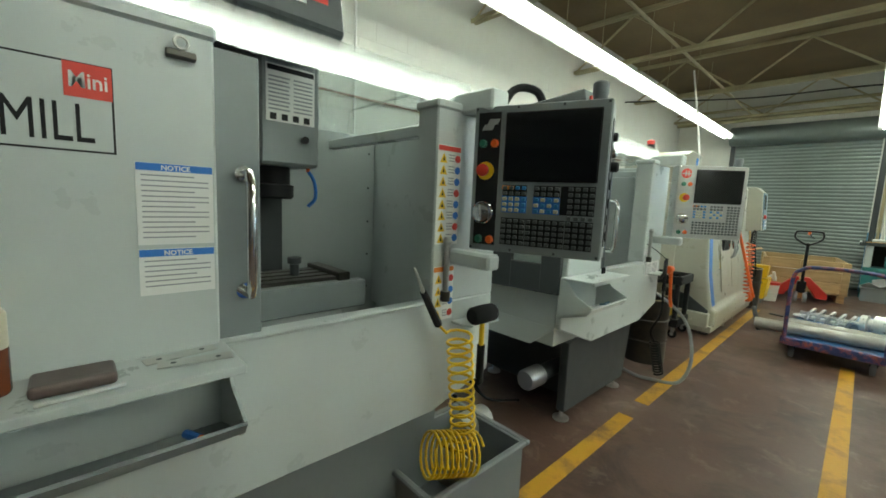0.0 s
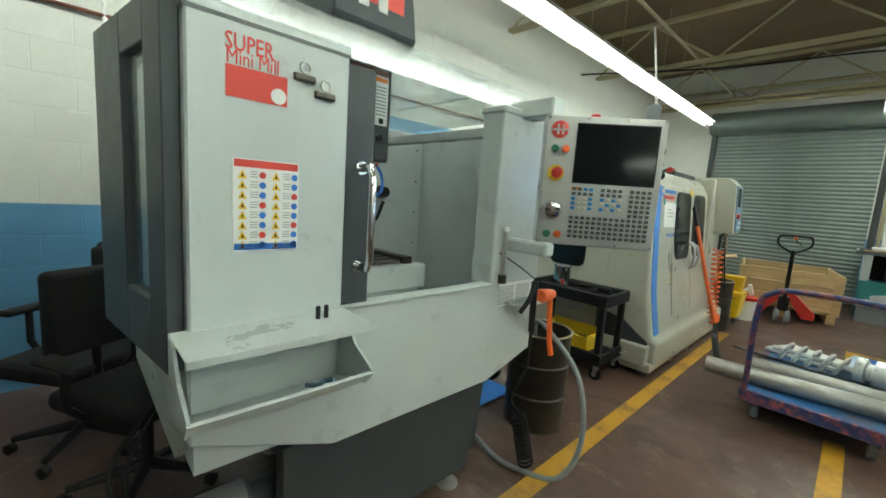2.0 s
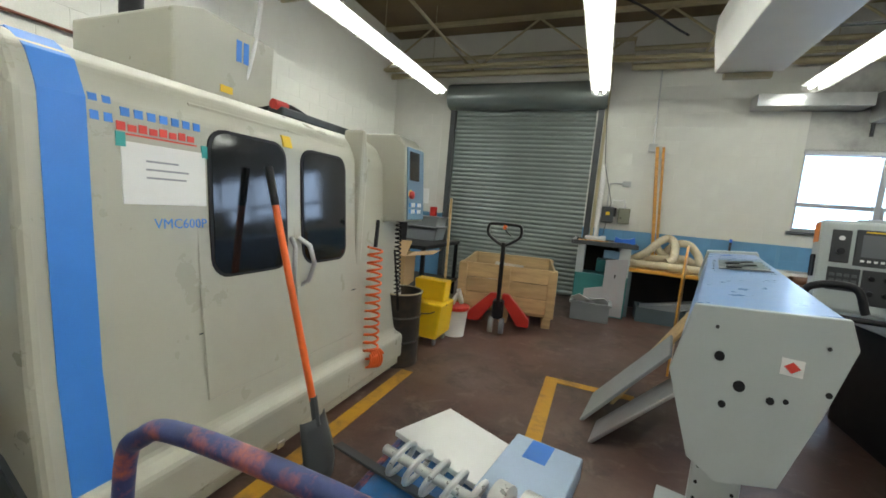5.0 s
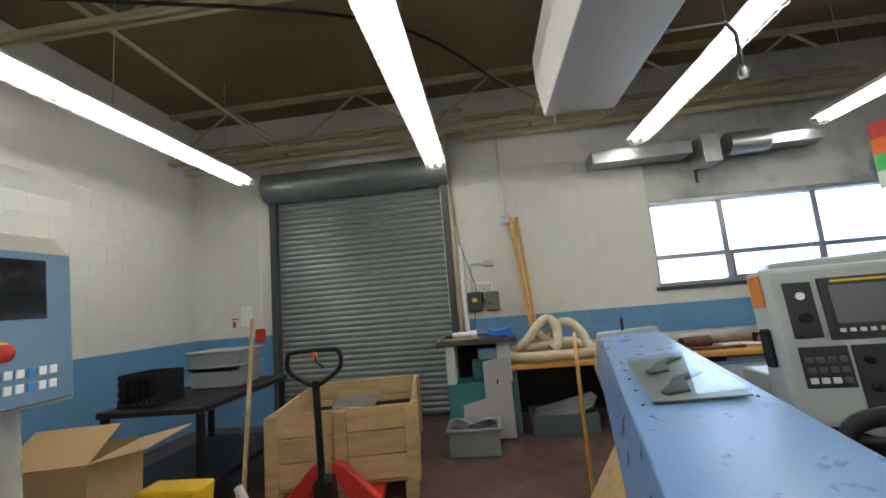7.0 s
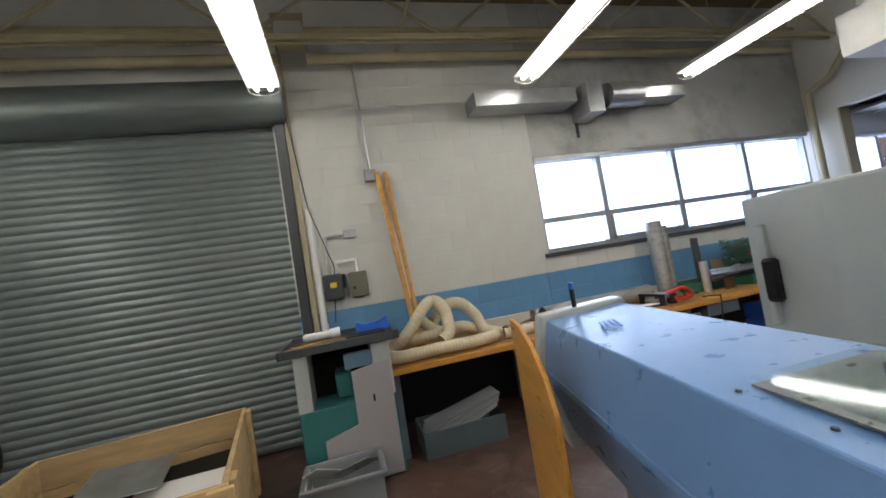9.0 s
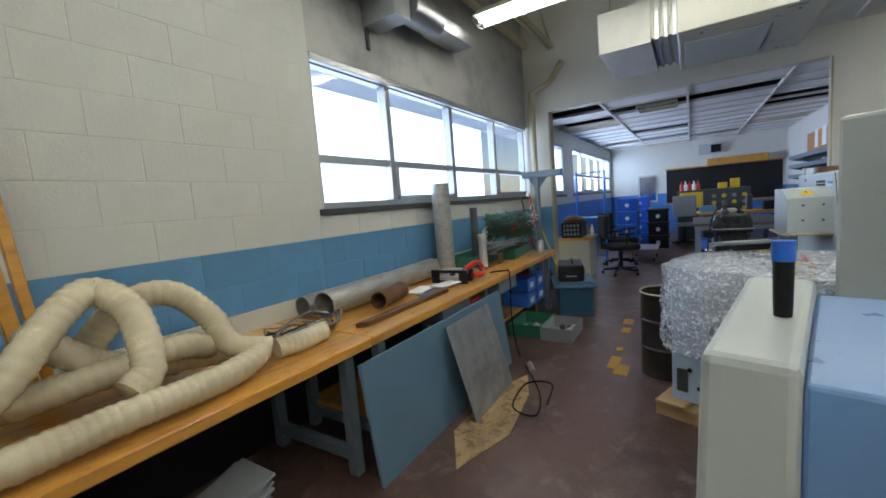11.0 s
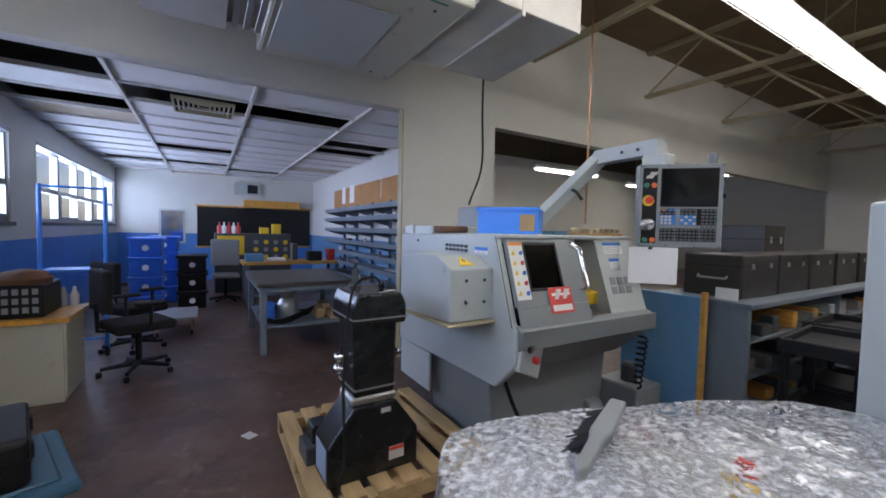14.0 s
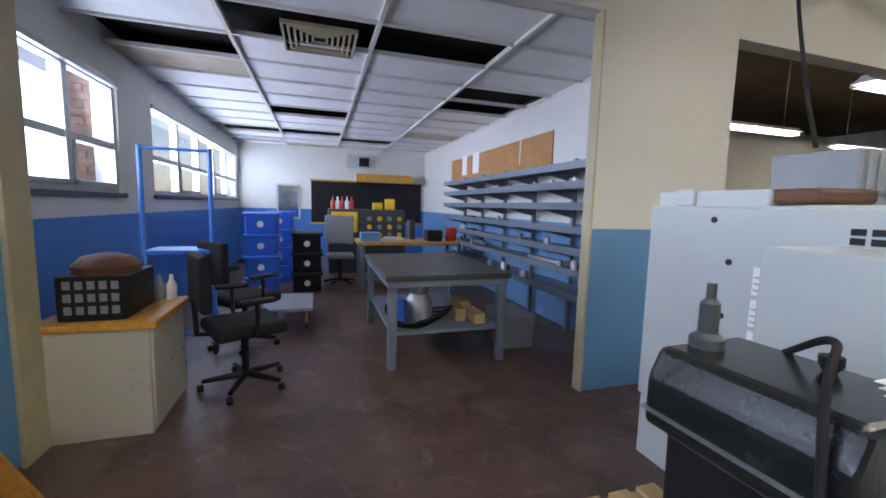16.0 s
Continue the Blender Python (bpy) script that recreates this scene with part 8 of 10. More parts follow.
crinkle(WRAP)
wrapped = thing("wrapped_machine", (3.45, 8.58, 0), "pallet load of grey machine parts under crinkled clear wrap", "wrapped machine", rz=70)
for y in (-0.4, -0.05, 0.3):
    box("pallet_bearer", (-0.62, 0.62, y, y + 0.1, 0.0, 0.08), WOOD, wrapped, 0.003)
for k in range(6):
    box("pallet_board", (-0.62 + k * 0.215, -0.46 + k * 0.215, -0.42, 0.42, 0.08, 0.10), WOOD, wrapped, 0.003)
for k in range(5):
    x = -0.55 + k * 0.225
    box("panel_box", (x, x + 0.2, 0.05, 0.34, 0.1, 0.78 + 0.02 * (k % 2)), GREY_PAINT if k % 2 else PALE_BLUE, wrapped, 0.008, "grey sheet-metal casing under the wrap")
    for j in range(3):
        lathe_part("bolt_hole", [(0.014, 0), (0.014, 0.003)], BLACK, wrapped, (x + 0.05 + 0.05 * (j % 2), 0.34, 0.2 + 0.1 * j), "y", 10)
    box("cut_out", (x + 0.11, x + 0.17, 0.34, 0.344, 0.16, 0.3), DARK_GREY, wrapped, 0.004)
box("inner_block", (-0.55, 0.55, -0.36, 0.05, 0.1, 0.80), GREY_PAINT, wrapped, 0.02)
rw = random.Random(11)


def draped(name, hx, hy, z0, z1, drop, parent, amp):
    """A loose film skin over a block: top and skirts, dented and pleated."""
    bm = bmesh.new()
    n, m = 44, 26
    grid = {}
    for i in range(n + 1):
        a = i / n * math.tau
        ca, sa = math.cos(a), math.sin(a)
        k = 1.0 / max(abs(ca) ** 4 + abs(sa) ** 4, 1e-6) ** 0.25
        for j in range(m + 1):
            f = j / m
            if f < 0.5:
                rr, z = f * 2, z1 + 0.05 * (1 - (f * 2) ** 2)
            else:
                rr, z = 1.0 + 0.06 * (f - 0.5), z1 - (z1 - z0) * (f - 0.5) * 2
            if rr > 0.9 and f < 0.5:
                z -= 0.04 * ((rr - 0.9) / 0.1) ** 2
            p = Vector((hx * k * ca * rr, hy * k * sa * rr, z))
            q = noise.noise(p * 7.0) * amp + noise.noise(p * 17.0 + Vector((5, 1, 2))) * amp * 0.6
            out = Vector((ca, sa, 0.0)) if f > 0.45 else Vector((0, 0, 1))
            pleat = math.sin(a * 23 + 4 * noise.noise(p * 3)) * 0.012 * max(0, f - 0.5) * 2
            grid[i % n, j] = grid.get((i % n, j)) or bm.verts.new(p + out * (q + pleat))
    for i in range(n):
        for j in range(m):
            v4 = (grid[i, j], grid[(i + 1) % n, j], grid[(i + 1) % n, j + 1], grid[i, j + 1])
            if j == 0:
                v4 = (grid[i, 0], grid[(i + 1) % n, 1], grid[i, 1])
            try:
                bm.faces.new(v4)
            except ValueError:
                pass
    bmesh.ops.remove_doubles(bm, verts=bm.verts, dist=0.002)
    bmesh.ops.recalc_face_normals(bm, faces=bm.faces)
    return smooth(part(name, bm, WRAP, parent, "loose crinkled clear film"), 0.6)


draped("film", 0.65, 0.40, 0.40, 0.90, 0.4, wrapped, 0.022)
draped("inner_film", 0.61, 0.37, 0.6, 0.87, 0.4, wrapped, 0.03)
brush = thing("bench_brush", (3.66, 8.82, 0.955), "worn black bench brush with a grey handle on the wrap", "brush", rz=115)
BRISTLE = material("black_brush_bristle", (0.012, 0.012, 0.012), 0.7, vary=0.4, scale=30)
prism("brush_back", [(-0.13, -0.018), (0.05, -0.022), (0.09, -0.014), (0.20, -0.012), (0.22, 0.0), (0.20, 0.012), (0.09, 0.014), (0.05, 0.022), (-0.13, 0.018)], "z", 0.035, 0.058, GREY_PLASTIC, brush, 0.006, seg=2)
bm = bmesh.new()
for k in range(420):
    q = Vector((rw.uniform(-0.125, 0.05), rw.uniform(-0.016, 0.016), 0.036))
    e = Vector((q.x * 1.12 + rw.gauss(0, 0.006), q.y * 1.5 - 0.045 + rw.gauss(0, 0.006), rw.uniform(-0.012, 0.004)))
    bm_tube(bm, [q, e], 0.0022, 3)
tagged(part("bristles", bm, BRISTLE, brush), "dense black bristles", "", "", "stuff")
lathe_part("buried_stop_button", [(0.022, 0), (0.022, 0.03), (0.016, 0.04)], RED, wrapped, (0.02, -0.04, 0.905), "z", 16)
lathe_part("stop_ring", [(0.045, 0), (0.045, 0.11)], YELLOW, wrapped, (0.02, -0.04, 0.80), "z", 16)

# ---------------------------------------------------------------- slant-bed lathe
lathe = thing("cnc_lathe", (4.68, 8.15, 0), "pale grey compact lathe with a half-open sliding door", "lathe", rz=-90)
prism("base", [(0.10, 0.03), (1.06, 0.03), (1.12, 0.62), (0.04, 0.62)], "y", 0.30, 1.05, MID_GREY, lathe, 0.008)
for u in (0.10, 0.90):
    prism("foot_lug", [(0.14, 0.0), (0.32, 0.0), (0.32, 0.24), (0.26, 0.22), (0.16, 0.06)], "x", u, u + 0.14, MID_GREY, lathe, 0.008)
    lathe_part("levelling_bolt", [(0.03, 0), (0.03, 0.02), (0.015, 0.03), (0.015, 0.1)], DARK_GREY, lathe, (u + 0.07, 0.18, 0.0))
prism("chip_apron", [(-0.03, 0.80), (-0.03, 0.885), (0.03, 0.91), (0.05, 0.90), (0.30, 0.60), (0.26, 0.56)], "x", 0.0, 1.17, MID_GREY, lathe, 0.006)
box("apron_lip", (0.0, 1.17, -0.038, -0.028, 0.79, 0.895), MID_GREY, lathe, 0.003)
prism("headstock_cabinet", [(0.0, 0.70), (0.16, 0.54), (1.42, 0.52), (1.42, 1.38), (0.20, 1.38), (0.045, 0.92), (0.0, 0.88)], "x", -0.02, 0.03, GREY_PAINT, lathe, 0.008)
prism("cabinet_seam", [(0.185, 1.37), (0.19, 1.38), (0.034, 0.91), (0.03, 0.90)], "x", -0.024, -0.018, DARK_GREY, lathe, 0)
prism("side_skirt", [(0.92, 0.52), (0.92, 0.24), (1.40, 0.24), (1.40, 0.52)], "x", -0.016, 0.0, GREY_PAINT, lathe, 0.003)
prism("rear_cover", [(0.46, 0.62), (1.42, 0.62), (1.42, 1.36), (0.46, 1.38)], "x", 0.03, 1.17, GREY_PAINT, lathe, 0.008)
prism("roof", [(0.17, 1.37), (1.4, 1.345), (1.4, 1.375), (0.17, 1.395)], "x", -0.01, 1.17, GREY_PAINT, lathe, 0.006)
prism("rear_ledge", [(0.95, 1.37), (1.4, 1.37), (1.4, 1.44), (0.95, 1.44)], "x", 0.0, 0.9, GREY_PAINT, lathe, 0.006)
box("corner_bracket", (-0.015, 0.03, 1.22, 1.30, 1.38, 1.45), GREY_PAINT, lathe, 0.006)
# motor guard on the north end
prism("motor_guard", [(0.20, 0.92), (0.76, 0.90), (0.76, 1.27), (0.36, 1.27), (0.20, 1.20)], "x", -0.30, -0.02, GREY_PAINT, lathe, 0.006, "boxed motor guard", 2)
prism("guard_lip", [(0.17, 0.90), (0.80, 0.885), (0.80, 0.90), (0.17, 0.915)], "x", -0.33, -0.02, BEAM_PAINT, lathe, 0.004, "yellowed edge strip")
sticker = prism("warning_triangle", [(-0.05, -0.045), (0.05, -0.045), (0.0, 0.05)], "z", 0.0, 0.004, SIGN_YELLOW, lathe, 0)
sticker.matrix_local = pose(-0.17, 0.28, 1.237, 24, 0, 0)
bolt_mark = prism("warning_bolt", [(-0.01, -0.02), (0.012, 0.0), (0.0, 0.003), (0.008, 0.028), (-0.012, 0.004), (0.0, 0.0)], "z", 0.0042, 0.0055, BLACK, sticker, 0)
for u, z in ((-0.08, 1.14), (-0.2, 1.14), (-0.08, 1.02), (-0.2, 1.02)):
    lathe_part("bolt", [(0.010, 0), (0.008, -0.006)], DARK_GREY, lathe, (u, 0.20, z), "y", 10)
for r in range(4):
    for c in range(6):
        box("vent_slot", (-0.024, -0.0195, 0.46 + c * 0.045, 0.492 + c * 0.045, 1.225 + r * 0.026, 1.244 + r * 0.026), BLACK, lathe, 0)
box("blue_label", (-0.024, -0.02, 0.26, 0.38, 1.295, 1.315), SIGN_BLUE, lathe, 0)
box("printed_label", (-0.0235, -0.02, 0.26, 0.38, 1.275, 1.295), PAPER, lathe, 0)
for dz in (0.0, 0.012):
    box("small_print", (-0.0245, -0.0235, 0.27, 0.36, 1.278 + dz * 0.6, 1.281 + dz * 0.6), INK, lathe, 0)
for k in range(3):
    lab = box("printed_label", (-0.024, -0.02, 0.86, 0.96, 0.86 + k * 0.11, 0.955 + k * 0.11), PAPER, lathe, 0)
    box("label_mark", (-0.026, -0.024, 0.87, 0.91, 0.885 + k * 0.11, 0.915 + k * 0.11), SIGN_RED, lab, 0)
    for j in range(3):
        box("small_print", (-0.026, -0.024, 0.92, 0.955, 0.875 + j * 0.022 + k * 0.11, 0.880 + j * 0.022 + k * 0.11), INK, lab, 0)
for v, z in ((1.06, 0.98), (1.05, 1.18), (1.12, 1.33)):
    lathe_part("plug_hole", [(0.012, 0), (0.012, -0.003)], BLACK, lathe, (-0.02, v, z), "x", 12)
# sloped front


def slope(z):
    return 0.035 + (z - 0.90) * 0.34


def lathe_front(name, u0, u1, z0, z1, mat, d=0.0, th=0.02, label="", bevel=0.003):
    return prism(name, [(slope(z0) - d, z0), (slope(z1) - d, z1), (slope(z1) - d + th, z1), (slope(z0) - d + th, z0)], "x", u0, u1, mat, lathe, bevel, label)


# sliding door built as a frame round its window
for u0, u1, z0, z1 in ((0.03, 0.145, 1.0, 1.365), (0.395, 0.58, 1.0, 1.365), (0.145, 0.395, 1.0, 1.085), (0.145, 0.395, 1.345, 1.365)):
    lathe_front("sliding_door", u0, u1, z0, z1, MID_GREY, 0.03, 0.03, "grey sliding door", 0)
lathe_front("lower_door", 0.03, 0.58, 0.885, 0.998, MID_GREY, 0.036, 0.02)
lathe_front("door_window", 0.15, 0.39, 1.09, 1.34, SMOKE, 0.024, 0.004, "smoked door window", 0)
for u0, u1, z0, z1 in ((0.138, 0.152, 1.08, 1.35), (0.388, 0.402, 1.08, 1.35), (0.152, 0.388, 1.08, 1.094), (0.152, 0.388, 1.336, 1.35)):
    lathe_front("window_gasket", u0, u1, z0, z1, BLACK, 0.034, 0.008, "", 0)
inner = lathe_front("inner_label", 0.19, 0.30, 1.10, 1.33, PAPER, 0.014, 0.003, "faded warning label behind the window", 0)
ws = lathe_front("warning_label", 0.035, 0.135, 1.04, 1.35, PAPER, 0.033, 0.003, "white warning label with yellow triangles", 0)
for k in range(5):
    z = 1.29 - k * 0.054
    for u, dd, par in ((0.042, 0.0368, ws), (0.2, 0.017, inner)):
        if u > 0.1 and z < 1.12:
            continue
        prism("triangle", [(u, z - 0.016), (u + 0.034, z - 0.016), (u + 0.017, z + 0.016)], "y", slope(z) - dd, slope(z) - dd + 0.003, SIGN_YELLOW, par, 0)
        lathe_part("disc", [(0.013, -0.0015), (0.013, 0.0015)], SIGN_BLUE if k % 2 == 0 else SIGN_RED, par, (u + 0.072, slope(z) - dd + 0.001, z), "y", 12)
lathe_front("label_bar", 0.035, 0.135, 1.332, 1.35, SIGN_ORANGE, 0.036, 0.003, "", 0)
lathe_front("red_badge", 0.26, 0.44, 0.955, 1.095, SIGN_RED, 0.041, 0.003, "red square badge with a white mark", 0)
for u in (0.30, 0.365):
    prism("badge_bar", [(u, 1.03), (u + 0.025, 1.03), (u + 0.045, 1.085), (u + 0.02, 1.085)], "y", slope(1.06) - 0.052, slope(1.06) - 0.037, PAPER, lathe, 0)
lathe_front("badge_bar", 0.28, 0.425, 1.05, 1.064, PAPER, 0.0435, 0.003, "", 0)
lathe_front("badge_bar", 0.275, 0.425, 0.968, 1.0, PAPER, 0.0435, 0.003, "", 0)
tube("door_handle", [(0.53, slope(1.1) - 0.03, 1.06), (0.54, slope(1.1) - 0.085, 1.09), (0.54, slope(1.3) - 0.085, 1.31), (0.53, slope(1.33) - 0.03, 1.34)], 0.017, CHROME, lathe, 12, "chrome tube handle")
lathe_front("right_fascia", 0.80, 1.17, 0.905, 1.365, GREY_PAINT, 0.004)
prism("fascia_cheek", [(slope(0.905), 0.905), (slope(1.36), 1.36), (0.5, 1.36), (0.5, 0.905)], "x", 0.80, 0.815, GREY_PAINT, lathe, 0.002)
for r in range(2):
    for c in range(3):
        lathe_front("pressed_square", 0.86 + c * 0.075, 0.915 + c * 0.075, 1.02 + r * 0.06, 1.065 + r * 0.06, MID_GREY, 0.008, 0.005, "", 0.002)
for z, u0, u1 in ((1.275, 0.87, 1.06), (1.17, 0.90, 1.0)):
    lathe_front("printed_label", u0, u1, z, z + 0.075, PAPER, 0.007, 0.003, "", 0)
    lathe_front("label_bar", u0, u1, z + 0.055, z + 0.075, SIGN_BLUE, 0.009, 0.003, "", 0)
    for j in range(3):
        lathe_front("small_print", u0 + 0.01, u1 - 0.02, z + 0.01 + j * 0.014, z + 0.014 + j * 0.014, INK, 0.009, 0.003, "", 0)
# near-black sheet behind the door opening, painted as interior shade
prism("work_area", [(0.44, 0.64), (0.455, 0.64), (0.455, 1.34), (0.44, 1.34)], "x", 0.05, 0.82, HOLLOW_SHADE, lathe, 0)
lathe_part("chuck", [(0.09, 0), (0.1, 0.02), (0.1, 0.1), (0.05, 0.12)], STEEL, lathe, (0.52, 0.30, 1.10), "x", 22)
prism("yellow_guard", [(0.14, 0.95), (0.34, 0.95), (0.34, 1.06), (0.14, 1.03)], "x", 0.56, 0.80, YELLOW, lathe, 0.004, "bright yellow guard plate")
# switch plate on the north corner of the apron
spl = prism("switch_plate", [(-0.01, 0.68), (0.13, 0.62), (0.17, 0.80), (0.02, 0.87)], "y", -0.02, 0.04, GREY_PAINT, lathe, 0.006)
lathe_part("pressure_gauge", [(0.025, 0), (0.025, -0.02), (0.02, -0.022)], CHROME, lathe, (0.05, -0.02, 0.80), "y", 18)
lathe_part("stop_button", [(0.02, 0), (0.02, -0.02), (0.012, -0.026)], RED, lathe, (0.10, -0.02, 0.73), "y", 16)
tube("drain_line", curve_pts([(0.03, 0.14, 0.58), (0.10, 0.12, 0.4), (0.24, 0.10, 0.15), (0.36, 0.10, 0.02)]), 0.012, RUBBER, lathe)
# pendant arm
prism("arm_post", [(0.70, 1.36), (0.84, 1.36), (0.82, 1.5), (0.72, 1.5)], "x", 0.72, 0.86, GREY_PAINT, lathe, 0.01)
bm = bmesh.new()
for (u, v, z), (u2, v2, z2), w in (((0.80, 0.77, 1.46), (1.19, 0.46, 1.99), 0.05), ((1.18, 0.48, 1.985), (1.14, -0.04, 1.98), 0.055)):
    a, b = Vector((u, v, z)), Vector((u2, v2, z2))
    bm_tube(bm, [a, a.lerp(b, 0.5), b], w * 1.25, 4)
part("pendant_arm", bm, GREY_PAINT, lathe, "thick square pendant arm")
tube("clamp_lever", [(1.0, 0.60, 1.76), (1.0, 0.52, 1.72), (1.02, 0.48, 1.66)], 0.012, BLACK, lathe)
box("pendant_neck", (1.08, 1.2, -0.10, 0.06, 1.84, 1.93), GREY_PAINT, lathe, 0.012)
for dv in (-0.02, 0.10, 0.22):
    lathe_part("arm_bolt", [(0.012, 0), (0.012, -0.006)], DARK_GREY, lathe, (1.10, dv, 1.98), "x", 8)
pendant(lathe, pose(0.962, -0.01, 1.332, 0, 0, -46), 0.47, 0.52, MID_GREY, BLACK, True)
note = tagged(box("clipboard_sheet", (0, 0.28, -0.004, 0.0, 0, 0.23), PAPER, None, 0), "blank white sheet clipped under the pendant", "paper")
note.matrix_world = pose(4.70, 7.22, 1.10, 0, 0, -136)
bulldog2 = bulldog_clip((4.60, 7.12, 1.315))
tube("foot_cord", [tuple(p) for p in coil((1.18, 0.05, 0.72), (1.20, 0.1, 0.34), 0.03, 9, 10)], 0.008, RUBBER, lathe, 6, "black coiled cord")
bbin = thing("parts_bin", (5.05, 7.94, 1.395), "bright blue plastic bin with a label on the lathe", "bin", rz=-142)
BB = material("bright_blue_plastic", (0.03, 0.25, 0.85), 0.35, vary=0.05)
for b in ((0, 0.38, 0, 0.012, 0, 0.16), (0, 0.38, 0.22, 0.232, 0, 0.16), (0, 0.012, 0.012, 0.22, 0, 0.16), (0.368, 0.38, 0.012, 0.22, 0, 0.16), (0.012, 0.368, 0.012, 0.22, 0, 0.01)):
    bx = box("bin_wall", (b[0] - 0.19, b[1] - 0.19, b[2], b[3], b[4], b[5]), BB, bbin, 0.003)
box("bin_rim", (-0.2, 0.2, -0.012, 0.0, 0.14, 0.165), BB, bbin, 0.003)
box("bin_label", (0.08, 0.17, -0.004, -0.001, 0.02, 0.12), CARD, bbin, 0)
gbin = thing("grey_box", (5.75, 7.6, 1.44), "ribbed grey plastic box on the lathe", "box")
box("box_body", (-0.15, 0.15, -0.16, 0.16, 0, 0.16), GREY_PLASTIC, gbin, 0.01)
for k in range(5):
    box("box_rib", (-0.156, -0.15, -0.13 + k * 0.06, -0.11 + k * 0.06, 0.01, 0.14), GREY_PLASTIC, gbin, 0.002)
eggs = thing("egg_tray", (4.98, 7.18, 1.395), "tan pulp tray of collets on the lathe", "tray")
box("tray_base", (-0.1, 0.1, -0.15, 0.2, 0, 0.02), CARD, eggs, 0.004)
for i in range(6):
    for j in range(3):
        lathe_part("collet", [(0.02, 0.02), (0.024, 0.045), (0.012, 0.05)], BEAM_PAINT, eggs, (-0.07 + j * 0.07, -0.12 + i * 0.056, 0), "z", 10)
tagged(prism("blanket", [(5.45, 7.95), (5.50, 8.14), (5.85, 8.12), (5.80, 7.98)], "z", 1.392, 1.44, RUST, None, 0.012, seg=2), "brown folded cloth on the lathe", "cloth")
drop_cord = tagged(tube("drop_cord", curve_pts([(6.2, 7.3, 3.6), (6.15, 7.35, 2.6), (6.0, 7.45, 2.0), (5.75, 7.75, 1.62)]), 0.009, RUBBER, None, 6), "black cord dropping from the ceiling to the lathe", "cord")
drop2 = tagged(tube("air_line", [(5.6, 6.55, 4.3), (5.6, 6.55, 1.5)], 0.008, material("copper_line", (0.4, 0.2, 0.1), 0.4, metal=0.7), None, 6), "thin copper air line hanging from the roof", "air line")
pedal = thing("foot_pedal", (4.62, 7.1, 0), "red foot pedal guard on the floor", "pedal", rz=30)
prism("pedal_hood", [(-0.08, 0.0), (0.08, 0.0), (0.06, 0.11), (-0.05, 0.12)], "y", -0.13, 0.13, RED, pedal, 0.015, seg=2)
tank = thing("coolant_tank", (4.95, 6.78, 0), "grey coolant tank with a pump beside the lathe", "tank")
box("tank_body", (-0.16, 0.18, -0.16, 0.14, 0, 0.3), MID_GREY, tank, 0.012)
lathe_part("pump", [(0.06, 0), (0.06, 0.12), (0.04, 0.14)], DARK_GREY, tank, (0, 0, 0.3))

# ---------------------------------------------------------------- black drill head on a pallet
def pallet(at, rz, w, l):
    p = thing("pallet", at, "worn raw timber pallet on the floor", "pallet", "", rz)
    for x in (0, w / 2 - 0.045, w - 0.09):
        box("bearer", (x, x + 0.09, 0, l, 0.02, 0.105), WOOD, p, 0.004)
    for k in range(7):
        box("deck_board", (0, w, k * (l - 0.1) / 6, k * (l - 0.1) / 6 + 0.1, 0.105, 0.125), WOOD, p, 0.003)
    for k in range(3):
        box("bottom_board", (0, w, k * (l - 0.1) / 2, k * (l - 0.1) / 2 + 0.1, 0.0, 0.02), WOOD, p, 0.003)
    return p


pallet((4.90, 8.13, 0), 0, 1.10, 1.0)
GLOSS_BLACK = material("gloss_black_casting", (0.012, 0.014, 0.014), 0.22, vary=0.2, scale=5, stain=(0.04, 0.04, 0.035), stain_amt=0.25, stain_scale=9)
press = thing("drill_press_head", (5.13, 8.80, 0.125), "black machine head with a motor cord standing on the pallet", "machine head", rz=-88)
press.scale = (0.96, 0.88, 1.0)
prism("base_casting", [(-0.26, 0.0), (0.26, 0.0), (0.26, 0.2), (0.12, 0.38), (-0.12, 0.38), (-0.26, 0.2)], "y", -0.12, 0.14, GLOSS_BLACK, press, 0.012, seg=2)
box("rating_label", (0.08, 0.17, -0.124, -0.12, 0.06, 0.13), PAPER, press, 0)
box("rating_mark", (0.08, 0.17, -0.126, -0.124, 0.11, 0.13), SIGN_RED, press, 0)
box("side_plate", (-0.262, -0.26, -0.09, 0.10, 0.03, 0.19), PALE_BLUE, press, 0, "pale data plate")
box("maker_label", (0.03, 0.085, -0.124, -0.12, 0.325, 0.35), PAPER, press, 0)
box("steel_collar", (-0.13, 0.13, -0.1, 0.12, 0.38, 0.42), STEEL, press, 0.01)
prism("column_body", [(-0.115, 0.42), (0.115, 0.42), (0.125, 0.80), (-0.125, 0.80)], "y", -0.1, 0.16, GLOSS_BLACK, press, 0.012, seg=2)
prism("trim_line", [(-0.12, 0.455), (0.12, 0.455), (0.12, 0.465), (-0.12, 0.465)], "y", -0.104, 0.165, STEEL, press, 0)
prism("head_cover", [(-0.15, 0.80), (0.15, 0.80), (0.15, 0.90), (0.12, 0.96), (-0.12, 0.96), (-0.15, 0.90)], "y", -0.17, 0.2, GLOSS_BLACK, press, 0.014, seg=2)
prism("trim_line", [(-0.153, 0.83), (0.153, 0.83), (0.153, 0.838), (-0.153, 0.838)], "y", -0.173, 0.203, STEEL, press, 0)
lathe_part("top_stud", [(0.035, 0), (0.035, 0.02), (0.02, 0.03), (0.02, 0.09), (0.01, 0.10), (0.01, 0.13)], DARK_GREY, press, (-0.03, 0.16, 0.96), "z", 14)
